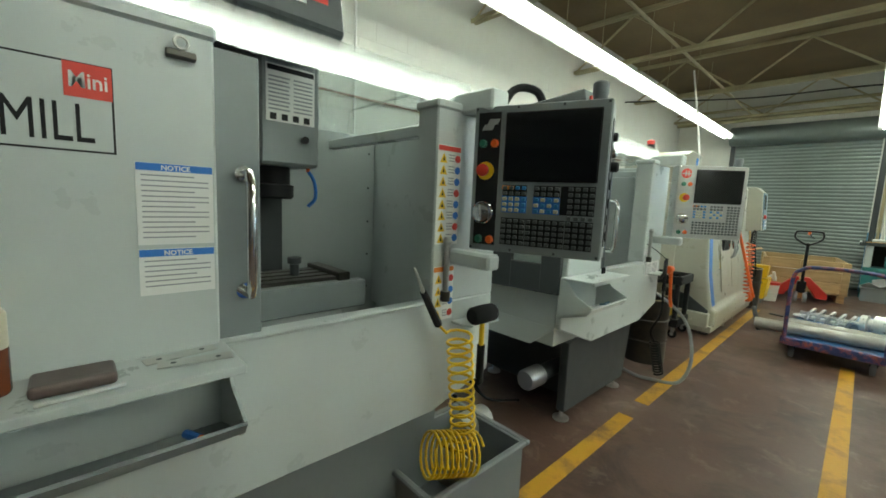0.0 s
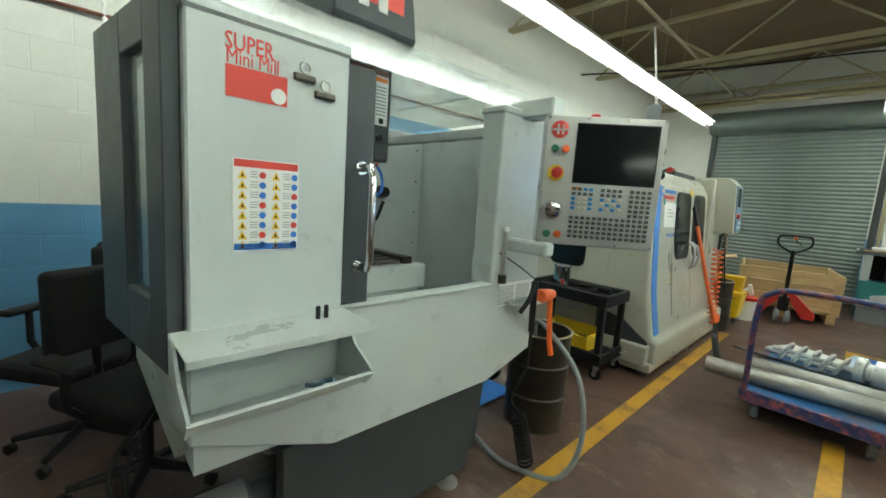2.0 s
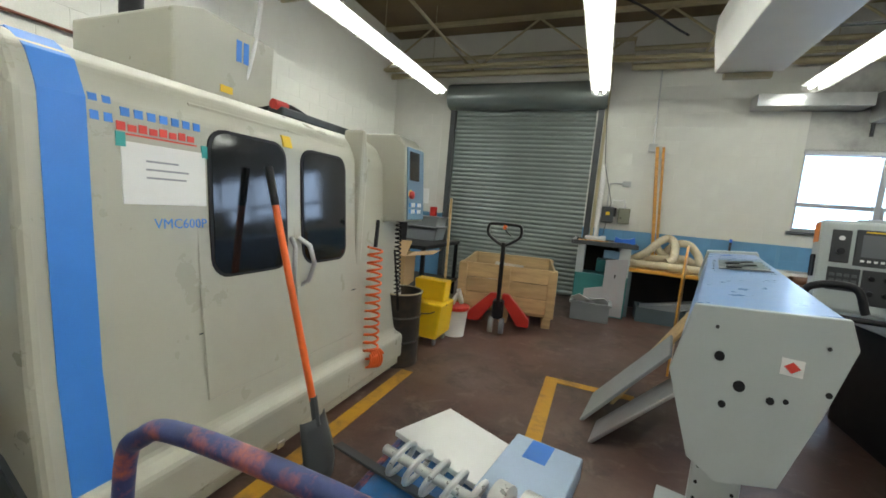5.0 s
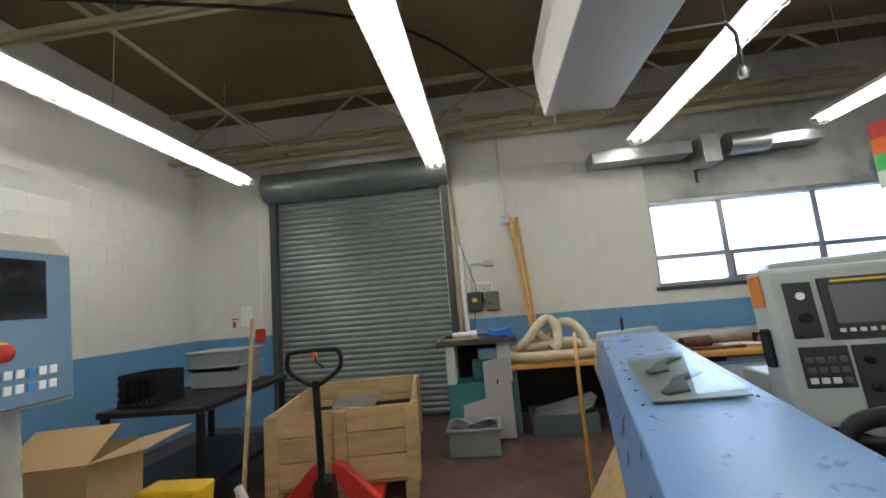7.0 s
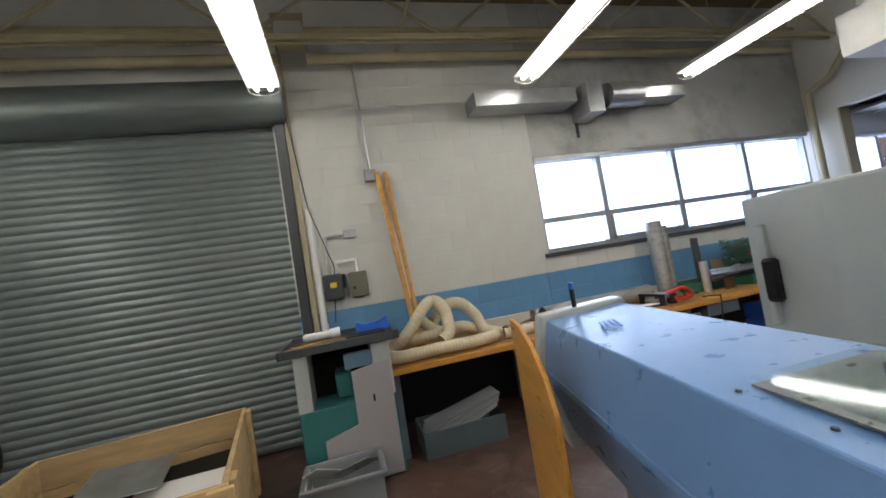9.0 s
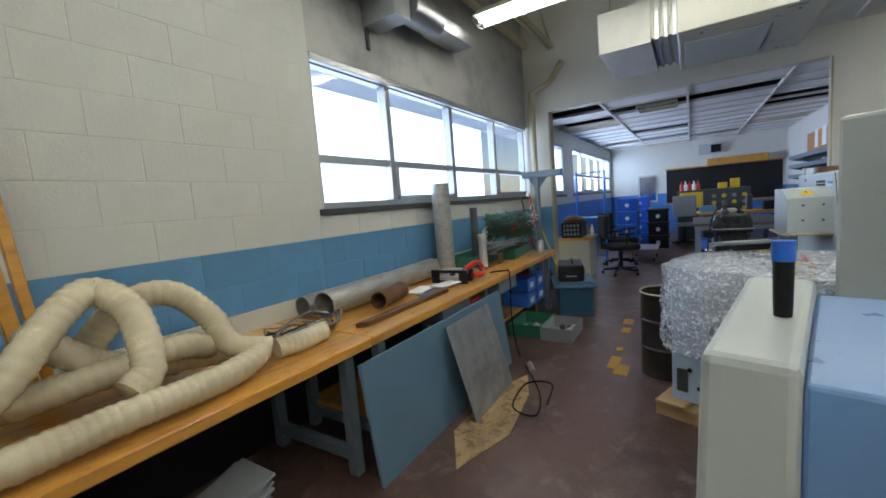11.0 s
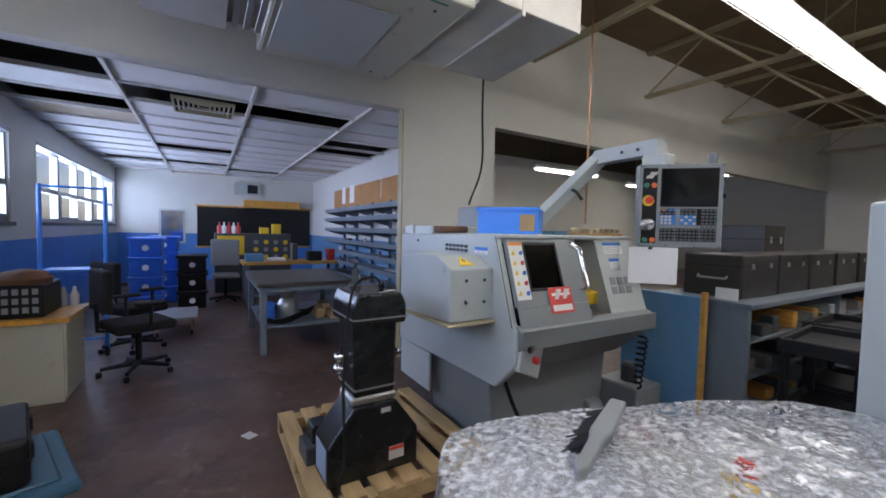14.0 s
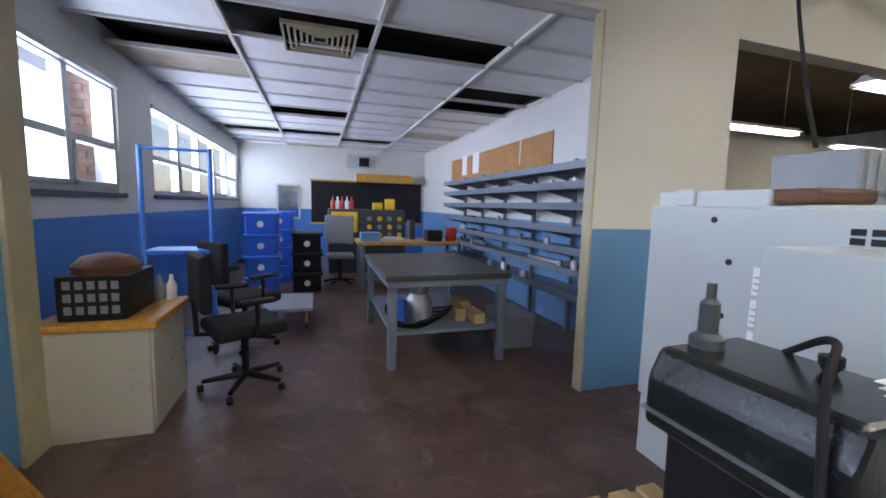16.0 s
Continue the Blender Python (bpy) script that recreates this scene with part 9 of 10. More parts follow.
lathe_part("top_knob", [(0.01, 0), (0.02, 0.015), (0.02, 0.03)], BLACK, press, (0.06, -0.02, 0.96), "z", 10)
for k in range(4):
    box("paint_chip", (0.0 + 0.03 * k, 0.015 + 0.035 * k, -0.15 + 0.02 * k, -0.13 + 0.02 * k, 0.9605, 0.9615), PAPER, press, 0)
tube("motor_cord", curve_pts([(0.12, 0.1, 0.95), (0.0, -0.05, 1.03), (-0.14, -0.12, 0.97), (-0.2, -0.18, 0.6), (-0.2, -0.2, 0.2), (-0.25, -0.25, 0.02)]), 0.007, RUBBER, press)
for dx, z in ((-0.13, 0.62), (-0.13, 0.56), (0.13, 0.6)):
    lathe_part("chrome_knob", [(0.012, 0), (0.012, 0.03), (0.025, 0.035), (0.025, 0.06), (0.015, 0.07)] if dx > 0 else [(0.012, 0), (0.012, -0.03), (0.025, -0.035), (0.025, -0.06), (0.015, -0.07)], CHROME, press, (dx, 0, z), "x", 14)
box("slide_block", (-0.3, -0.14, 0.16, 0.36, 0.0, 0.1), DARK_GREY, press, 0.008)
box("slide_block", (-0.26, -0.16, 0.19, 0.33, 0.1, 0.2), GLOSS_BLACK, press, 0.008)
vise = thing("tool_post", (5.62, 8.6, 0.125), "chrome clamp lever and fittings on the pallet", "fitting")
lathe_part("stem", [(0.03, 0), (0.03, 0.06), (0.015, 0.07), (0.015, 0.12)], CHROME, vise)
tube("lever", [(0, 0, 0.11), (0.1, -0.08, 0.14)], 0.012, CHROME, vise)
lathe_part("ring", [(0.05, 0), (0.05, 0.03)], STEEL, vise, (0.18, -0.1, 0.0))

# totes and trays near the bench end
tote3 = thing("storage_tote", (5.40, 10.30, 0), "dark blue lidded storage tote on the floor", "tote", rz=20)
TOTE = material("dark_blue_tote", (0.025, 0.10, 0.17), 0.45, vary=0.1)
prism("tote_body", [(-0.24, 0.0), (0.24, 0.0), (0.28, 0.34), (-0.28, 0.34)], "y", -0.19, 0.19, TOTE, tote3, 0.02, seg=2)
box("tote_lid", (-0.31, 0.31, -0.235, 0.235, 0.33, 0.38), TOTE, tote3, 0.016, "", 2)
box("lid_panel", (-0.26, 0.26, -0.18, 0.18, 0.38, 0.395), TOTE, tote3, 0.008)
case3 = thing("tool_case", (5.38, 10.32, 0.396), "black plastic tool case on the blue tote", "case", rz=16)
box("case_body", (-0.24, 0.24, -0.14, 0.14, 0, 0.19), BLACK, case3, 0.025, "", 3)
box("case_seam", (-0.243, 0.243, -0.143, 0.143, 0.1, 0.106), RUBBER, case3, 0)
tube("case_handle", curve_pts([(-0.1, -0.02, 0.18), (-0.09, -0.02, 0.22), (0.09, -0.02, 0.22), (0.1, -0.02, 0.18)], 5), 0.012, BLACK, case3)
for x in (-0.15, 0.15):
    box("latch", (x - 0.025, x + 0.025, -0.15, -0.14, 0.08, 0.14), BLACK, case3, 0.005)
box("name_plate", (-0.244, -0.24, -0.06, 0.06, 0.06, 0.075), GREY_PLASTIC, case3, 0)
for at, m, lab, w, l in (((4.55, 10.52, 0), GREEN, "green plastic tray with small metal parts", 0.24, 0.17), ((4.5, 10.20, 0), GREY_PLASTIC, "grey plastic tray with small metal parts", 0.22, 0.15)):
    t = thing("parts_tray", at, lab, "tray")
    for b in ((-w, w, -l, -l + 0.012, 0, 0.13), (-w, w, l - 0.012, l, 0, 0.13), (-w, -w + 0.012, -l + 0.012, l - 0.012, 0, 0.13), (w - 0.012, w, -l + 0.012, l - 0.012, 0, 0.13), (-w + 0.012, w - 0.012, -l + 0.012, l - 0.012, 0, 0.012)):
        box("tray_wall", b, m, t, 0.004)
    for k in range(7):
        lathe_part("metal_part", [(0.03, 0), (0.035, 0.02), (0.02, 0.04)], STEEL if k % 2 else DARK_GREY, t, (rw.uniform(-w + 0.06, w - 0.06), rw.uniform(-l + 0.05, l - 0.05), 0.012 + 0.02 * (k % 2)), "z", 10)
tagged(box("paper_scrap", (0, 0.09, 0, 0.07, 0, 0.002), PAPER, None, 0), "white paper scrap on the floor", "paper").matrix_world = pose(6.0, 9.25, 0.001, 0, 0, 30)

# ---------------------------------------------------------------- counter and tool chests down the far aisle
panel_b = thing("end_panel", (4.62, 6.42, 0), "blue end panel with a timber edge", "panel")
box("blue_sheet", (0.0, 0.62, 0.0, 0.05, 0, 0.96), BLUE_WALL, panel_b, 0.004)
box("timber_edge", (-0.03, 0.0, 0.0, 0.05, 0, 1.0), BENCH_WOOD, panel_b, 0.003)
counter = thing("store_counter", (4.36, 0.6, 0), "long grey steel counter with open shelves", "counter")
box("worktop", (0, 0.72, 0, 5.72, 0.90, 0.94), SHOP_BLUE, counter, 0.006)
box("end_sheet", (0.03, 0.7, 5.64, 5.70, 0, 0.90), SHOP_BLUE, counter, 0.004)
box("back_sheet", (0.62, 0.66, 0, 5.64, 0, 0.90), BLUE_GREY, counter, 0.003)
for z in (0.12, 0.38, 0.64):
    box("shelf", (0.04, 0.62, 0.0, 5.64, z, z + 0.02), SHOP_BLUE, counter, 0.003)
for y in (0.0, 1.9, 3.8):
    box("divider", (0.03, 0.62, y, y + 0.03, 0, 0.90), SHOP_BLUE, counter, 0.003)
rs = random.Random(3)
for k in range(26):
    y, z = rs.uniform(2.2, 5.5), rs.choice((0.14, 0.40, 0.66))
    w = rs.uniform(0.08, 0.2)
    tagged(box("stored_part", (4.42, 4.42 + rs.uniform(0.1, 0.35), 0.6 + y, 0.6 + y + w, z, z + rs.uniform(0.05, 0.16)), rs.choice((STEEL, DARK_GREY, BENCH_WOOD, GREY_PLASTIC)), None, 0.01), "boxed part stored on the counter shelf", "stored part", "stored parts")
CHEST = material("brown_black_tool_chest", (0.035, 0.030, 0.024), 0.35, vary=0.15)


def tool_chest(y, l, h, x0=4.5):
    c = thing("tool_chest", (x0, y, 0.94), "brown-black steel machinist tool chest on the counter", "tool chest", "tool chests")
    box("chest_body", (0, 0.42, 0, l, 0, h), CHEST, c, 0.012, "", 2)
    box("lid_line", (-0.003, 0.423, -0.003, l + 0.003, h * 0.74, h * 0.755), BLACK, c, 0)
    for yy in (l * 0.25, l * 0.75):
        box("latch", (-0.012, 0.0, yy - 0.015, yy + 0.015, h * 0.68, h * 0.8), STEEL, c, 0.003)
    tube("carry_handle", [(0.1, l + 0.005, h * 0.5), (0.1, l + 0.03, h * 0.45), (0.3, l + 0.03, h * 0.45), (0.3, l + 0.005, h * 0.5)], 0.008, STEEL, c)
    return c


for y, l, h in ((5.52, 0.62, 0.33), (4.86, 0.62, 0.33), (4.2, 0.62, 0.33), (3.5, 0.62, 0.33), (2.8, 0.62, 0.33), (4.0, 0.5, 0.6)):
    tool_chest(y, l, h, 4.5 if h < 0.5 else 4.62 + 0.35)
tagged(box("label_card", (4.47, 4.62, 6.26, 6.264, 0.945, 1.03), PAPER, None, 0), "white card standing on the counter", "card")
cream_cab = thing("cream_cabinet", (4.12, 2.55, 0), "cream painted cabinet with a timber top", "cabinet")
box("cabinet_body", (0, 0.2, 0, 0.62, 0, 1.2), BEIGE, cream_cab, 0.008)
box("cabinet_top", (-0.02, 0.22, -0.02, 0.64, 1.2, 1.24), WOOD, cream_cab, 0.004)
copy_thing(cart_1, pose(3.88, 5.35, 0, 0, 0, 4))
copy_thing(cart_1, pose(3.98, 4.5, 0, 0, 0, 2))
# far end of the aisle
structure(box("wall_south_header", (XW, XE, -5.2, -5.0, 2.95, ZR), CREAM_WALL, bevel=0), "cream wall above the wide far opening")
structure(box("wall_south_pier", (5.25, XE, -5.2, -5.0, 0, 2.95), CREAM_WALL, bevel=0), "cream wall beside the far opening")
structure(box("wall_south_pier", (XW, -1.0, -5.2, -5.0, 0, 2.95), CREAM_WALL, bevel=0), "cream wall beside the far opening")
louvre = thing("wall_louvre", (3.5, -5.0, 3.3), "dark wall louvre over the far opening", "louvre")
for k in range(3):
    box("blade", (0, 0.5, 0, 0.03, k * 0.14, k * 0.14 + 0.1), DARK_GREY, louvre, 0.004)
# added sheet before the cream wall, its grey paints the far room's dimness
far_shade_sheet = structure(box("far_room_back", (XW, XE, -8.98, -8.94, 0, 3.0), material("shade_grey_far_wall", (0.16, 0.16, 0.15), 0.7, vary=0.1), bevel=0), "dark grey sheet added for the shade at the back of the far room")
far_table = thing("far_table", (3.2, -6.2, 0), "grey bench with tools in the far room", "bench")
box("tabletop", (0, 1.6, 0, 0.6, 0.85, 0.9), SHOP_BLUE, far_table)
for x in (0.05, 1.5):
    for y in (0.05, 0.5):
        box("leg", (x, x + 0.05, y, y + 0.05, 0, 0.85), SHOP_BLUE, far_table)
box("shelf", (0.05, 1.55, 0.05, 0.55, 0.3, 0.33), SHOP_BLUE, far_table)
for k in range(4):
    box("tool", (0.1 + k * 0.36, 0.35 + k * 0.36, 0.1, 0.35, 0.9, 1.0 + 0.05 * (k % 2)), (DARK_GREY, RED, GREY_PLASTIC, BLACK)[k], far_table, 0.02)
steel_drum((3.05, 1.6, 0), "black steel drum far down the aisle", 0.22, 0.75)
blue_drum = thing("blue_barrel", (2.75, 1.2, 0), "blue plastic barrel far down the aisle", "barrel")
lathe_part("barrel_body", [(0.24, 0), (0.28, 0.2), (0.28, 0.7), (0.25, 0.9), (0.2, 0.92)], BIN_BLUE, blue_drum)
mach = thing("grey_machine", (2.2, 2.2, 0), "grey machine enclosure further down the aisle", "machine")
box("machine_body", (0, 0.75, 0, 1.4, 0.1, 1.5), GREY_PAINT, mach, 0.012)
box("machine_base", (0.03, 0.72, 0.03, 1.37, 0, 0.1), BLACK, mach, 0.004)
prism("chute", [(0.75, 0.9), (0.75, 1.1), (0.3, 1.35), (0.3, 1.3)], "y", 1.4, 1.75, GALV, mach, 0.003)
blue_locker = thing("blue_cabinet", (4.9, -4.9, 0), "blue steel cabinet by the far wall", "cabinet")
box("cabinet_body", (-0.6, 0.3, 0, 0.4, 0, 1.5), BLUE_WALL, blue_locker, 0.006)

# ---------------------------------------------------------------- office beyond the opening
tiles = thing("suspended_ceiling", (XE + 0.15, 6.87, 2.72), "stained white ceiling tiles in a metal grid, several missing", "ceiling", kind="structure")
bm, bm_old = bmesh.new(), bmesh.new()
gone = {(0, 3), (1, 1), (3, 0), (2, 3), (6, 2), (9, 3), (9, 2), (4, 0), (10, 1), (11, 3), (13, 3), (1, 2)}
dx, dy = 0.61, 1.13
rc = random.Random(5)
for i in range(13):
    for j in range(4):
        if (i, j) in gone:
            continue
        z = rc.uniform(0, 0.004)
        bm_box(bm_old if (i * 3 + j * 5) % 11 == 2 else bm, (i * dx + 0.008, (i + 1) * dx - 0.008, j * dy + 0.008, (j + 1) * dy - 0.008, z, z + 0.015), 0)
part("tile_field", bm, CEIL_TILE, tiles)
part("stained_tile_field", bm_old, material("yellowed_ceiling_tile", (0.52, 0.45, 0.33), 0.85, vary=0.12, scale=2, grain=200, bump=0.2, stain=(0.30, 0.19, 0.09), stain_amt=0.5, stain_scale=3), tiles, "yellowed water-stained tiles")
bm = bmesh.new()
for i in range(14):
    bm_box(bm, (i * dx - 0.014, i * dx + 0.014, 0, 4.5, -0.02, 0.02), 0)
for j in range(5):
    bm_box(bm, (0, 13 * dx, j * dy - 0.016, j * dy + 0.016, -0.024, 0.018), 0)
part("grid", bm, material("grey_ceiling_grid", (0.60, 0.59, 0.55), 0.5, vary=0.1), tiles)
grille = thing("air_diffuser", (8.33, 9.56, 2.70), "tan square louvred air diffuser in the ceiling", "diffuser")
for k in range(6):
    f = 0.29 - k * 0.045
    for b in ((-f, f, -f, -f + 0.018), (-f, f, f - 0.018, f), (-f, -f + 0.018, -f + 0.018, f - 0.018), (f - 0.018, f, -f + 0.018, f - 0.018)):
        box("louvre", (*b, -0.012 + k * 0.004, 0.02), BEAM_PAINT, grille, 0.002)
# shade behind the louvres, put into the colour of this box
box("duct_throat", (-0.28, 0.28, -0.28, 0.28, 0.02, 0.12), HOLLOW_SHADE, grille, 0)
structure(box("opening_trim", (XE - 0.012, XE + 0.082, 7.715, 7.735, 0, 2.7), BEAM_PAINT, bevel=0.002), "worn metal edge trim of the opening")
structure(box("opening_trim", (XE - 0.02, XE + 0.17, 10.976, 11.0, 0, 2.7), BEAM_PAINT, bevel=0.002), "worn metal edge trim of the opening")

table = thing("steel_table", (7.75, 7.98, 0), "heavy grey steel table with a dark top", "table")
box("tabletop", (0, 1.5, 0, 1.10, 0.745, 0.79), material("dark_worn_top", (0.055, 0.05, 0.045), 0.4, vary=0.3, scale=3), table, 0.006)
box("apron", (0.02, 1.48, 0.02, 1.08, 0.69, 0.745), SHOP_BLUE, table, 0.004)
for x in (0.03, 1.40):
    for y in (0.03, 1.0):
        box("leg", (x, x + 0.07, y, y + 0.07, 0, 0.69), SHOP_BLUE, table, 0.005)
box("lower_shelf", (0.06, 1.44, 0.06, 1.04, 0.28, 0.31), SHOP_BLUE, table, 0.005)
pump = thing("hydraulic_pump", (8.1, 8.72, 0.31), "grey pump with black hoses on the table shelf", "pump")
lathe_part("motor", [(0.1, 0), (0.12, 0.04), (0.12, 0.2), (0.08, 0.26)], GALV, pump, n=18)
lathe_part("motor_top", [(0.07, 0.26), (0.09, 0.3), (0.09, 0.34), (0.05, 0.36)], STEEL, pump, n=18)
for k in range(3):
    tube("hose", [((0.22 + 0.03 * k) * math.cos(a * math.tau / 20), (0.26 + 0.02 * k) * math.sin(a * math.tau / 20), 0.04 + 0.03 * k + 0.05 * math.sin(a * 0.6)) for a in range(21)], 0.014, RUBBER, pump)
box("blue_case", (-0.1, 0.1, 0.15, 0.28, 0.0, 0.22), BIN_BLUE, pump, 0.01)
for i, (x, y) in enumerate(((7.9, 8.15), (8.0, 8.3), (8.15, 8.2))):
    tagged(box("timber_block", (x, x + 0.3, y, y + 0.1, 0.31, 0.40 + 0.03 * i), WOOD, None, 0.004), "rough timber offcut on the table shelf", "timber", "timber offcuts")
gb = thing("grey_bin", (8.2, 7.75, 0), "grey plastic bin under the table edge", "bin")
prism("bin_body", [(-0.2, 0.0), (0.2, 0.0), (0.24, 0.34), (-0.24, 0.34)], "y", -0.16, 0.16, GREY_PLASTIC, gb, 0.012)
cream = thing("low_cabinet", (7.245, 10.48, 0), "cream low cabinet with a timber top", "cabinet")
box("cabinet_body", (0, 0.6, 0.02, 0.54, 0.0, 0.63), BEIGE, cream, 0.006)
box("cabinet_top", (-0.02, 0.64, -0.02, 0.57, 0.63, 0.67), BENCH_WOOD, cream, 0.004)
box("cabinet_door", (0.02, 0.3, 0.008, 0.02, 0.04, 0.61), BEIGE, cream, 0.003)
bcrate = thing("bottle_crate", (7.30, 10.62, 0.67), "black lattice crate with a cloth on the cabinet", "crate")
box("crate_body", (0, 0.42, 0, 0.32, 0, 0.25), BLACK, bcrate, 0.008)
for i in range(5):
    for z in (0.04, 0.11, 0.18):
        box("lattice_gap", (-0.003, 0.0, 0.03 + i * 0.055, 0.065 + i * 0.055, z, z + 0.045), GREY_PLASTIC, bcrate, 0)
lathe_part("rag", [(0.16, 0.0), (0.17, 0.04), (0.12, 0.09), (0.03, 0.11)], RUST, bcrate, (0.2, 0.16, 0.25), "z", 14)
for k in range(4):
    tagged(lathe_part("spray_bottle", [(0.03, 0), (0.032, 0.1), (0.015, 0.13), (0.012, 0.17)], (PAPER, GREY_PLASTIC, PAPER, BEAM_PAINT)[k], None, (7.8, 10.55 + 0.07 * k, 0.671), "z", 12), "small plastic bottle on the cabinet", "bottle", "bottles on the cabinet")
rackb = thing("blue_rack", (8.5, 10.45, 0), "tall blue tubular steel rack on wheels", "rack")
for y in (0.0, 0.5):
    tube("post", [(0, y, 0.08), (0, y, 1.78)], 0.02, BLUE_STRIPE, rackb)
    lathe_part("wheel", [(0.05, -0.015), (0.06, 0), (0.05, 0.015)], RUBBER, rackb, (0, y, 0.06), "y", 14)
for z in (0.2, 0.9, 1.76):
    tube("cross_bar", [(0, 0, z), (0, 0.5, z)], 0.012, BLUE_STRIPE, rackb)
box("deck_plate", (-0.02, 0.3, 0.0, 0.5, 0.9, 0.93), BLUE_STRIPE, rackb)
chair_2 = copy_thing(chair_1, pose(7.78, 10.1, 0, 0, 0, 25))
chair_3 = copy_thing(chair_1, pose(8.7, 10.25, 0, 0, 0, 40))
dolly = thing("flat_dolly", (9.0, 9.65, 0), "low grey platform dolly with small casters", "dolly")
box("deck", (0, 0.75, 0, 0.5, 0.22, 0.25), GALV, dolly, 0.005)
for x in (0.08, 0.66):
    for y in (0.06, 0.42):
        tube("leg", [(x, y, 0.05), (x, y, 0.22)], 0.015, WOOD, dolly)
        lathe_part("caster", [(0.03, -0.012), (0.04, 0), (0.03, 0.012)], RUBBER, dolly, (x, y, 0.04), "y", 12)


def tote_stack(x, y, n, m, label):
    for k in range(n):
        s = thing("recycling_bin", (x + 0.01 * k, y, k * 0.30), label, "bin", "stacked bins")
        prism("bin_body", [(-0.24, 0.0), (0.24, 0.0), (0.28, 0.29), (-0.28, 0.29)], "y", -0.2, 0.2, m, s, 0.015)
        box("bin_rim", (-0.295, 0.295, -0.23, 0.23, 0.26, 0.298), m, s, 0.01)
        lathe_part("bin_mark", [(0.045, 0.0), (0.045, -0.003)], PAPER, s, (-0.27, 0, 0.14), "x", 14)


tote_stack(10.9, 10.35, 4, BIN_BLUE, "blue plastic recycling bin in a stack")
tote_stack(12.0, 10.2, 4, BIN_BLUE, "blue plastic recycling bin in a stack")
tote_stack(11.2, 9.75, 3, BLACK, "black plastic bin in a stack")
desk = thing("work_desk", (10.85, 7.25, 0), "timber-topped work desk with steel legs", "desk")
box("desktop", (0, 0.8, 0, 1.75, 0.72, 0.77), BENCH_WOOD, desk, 0.005)
for x in (0.05, 0.7):
    for y in (0.05, 1.64):
        box("leg", (x, x + 0.06, y, y + 0.06, 0, 0.72), SHOP_BLUE, desk, 0.004)
box("rail", (0.05, 0.12, 0.1, 1.64, 0.15, 0.2), SHOP_BLUE, desk)
for i, (x, y, w, h, m, nm) in enumerate(((10.95, 8.65, 0.3, 0.14, BLUE_WALL, "tote"), (11.0, 7.6, 0.26, 0.18, BLACK, "printer"), (11.3, 8.0, 0.1, 0.32, DARK_GREY, "monitor"), (11.0, 7.35, 0.12, 0.22, RED, "jar"), (11.1, 8.25, 0.3, 0.05, PAPER, "papers"))):
    tagged(box(("tray", "printer", "monitor", "jar", "paper_sheet")[i], (x, x + 0.25, y, y + w, 0.77, 0.77 + h), m, None, 0.01), ("pale blue plastic tray", "black label printer", "dark monitor seen from behind", "red capped jar", "loose papers")[i] + " on the desk", nm)
chair_back = thing("grey_chair", (11.7, 9.0, 0), "grey high-backed chair behind the desk", "chair")
box("backrest", (0, 0.06, 0, 0.48, 0.65, 1.15), GREY_PLASTIC, chair_back, 0.025, "", 2)
box("seat", (-0.4, 0.02, 0.02, 0.46, 0.45, 0.52), GREY_PLASTIC, chair_back, 0.02, "", 2)
tube("stem", [(-0.18, 0.24, 0.05), (-0.18, 0.24, 0.46)], 0.03, BLACK, chair_back)
for k in range(5):
    a = k * math.tau / 5
    tube("base_leg", [(-0.18, 0.24, 0.1), (-0.18 + 0.27 * math.cos(a), 0.24 + 0.27 * math.sin(a), 0.04)], 0.02, BLACK, chair_back)
cabk = thing("tool_cabinet", (12.6, 7.9, 0), "dark tool cabinet with yellow drawers", "cabinet")
box("cabinet_body", (0, 0.5, 0, 1.5, 0, 1.25), DARK_GREY, cabk, 0.008)
box("yellow_door", (-0.012, 0.0, 0.95, 1.45, 0.8, 1.2), YELLOW, cabk, 0.004)
for r in range(3):
    for c in range(4):
        lathe_part("gauge", [(0.05, 0), (0.05, -0.02)], GREY_PLASTIC if (r + c) % 2 else YELLOW, cabk, (0.0, 0.12 + c * 0.2, 0.75 + r * 0.16), "x", 12)
for k in range(5):
    tagged(lathe_part("spray_bottle", [(0.04, 0), (0.045, 0.14), (0.015, 0.18), (0.012, 0.24)], PAPER if k % 2 else RED, None, (12.8, 8.95 + 0.09 * k, 1.25), "z", 12), "white spray bottle with a red trigger on the cabinet", "bottle", "spray bottles")
for y, h in ((8.1, 0.22), (8.35, 0.14)):
    tagged(box("yellow_box", (12.7, 12.9, y, y + 0.18, 1.25, 1.25 + h), YELLOW, None, 0.01), "yellow tool box on the cabinet", "tool box")
board = thing("chalkboard", (15.1, 6.95, 0.88), "large black chalkboard on the end wall", "chalkboard")
box("board_face", (-0.03, 0.0, 0, 2.8, 0, 1.02), BLACK, board, 0.004)
for b in ((-0.04, 0.0, -0.04, 2.84, 1.02, 1.06), (-0.04, 0.0, -0.04, 2.84, -0.04, 0.0)):
    box("board_frame", b, BENCH_WOOD, board, 0.004)
tagged(box("timber_rack", (14.7, 15.1, 7.3, 8.7, 1.9, 2.1), BENCH_WOOD, None, 0.01), "timber box shelf over the chalkboard", "shelf")
mirror = thing("wall_window", (15.1, 10.0, 0.95), "small bright framed window on the end wall", "window")
box("frame", (-0.03, 0.0, 0, 0.55, 0, 0.85), GREY_PAINT, mirror, 0.004)
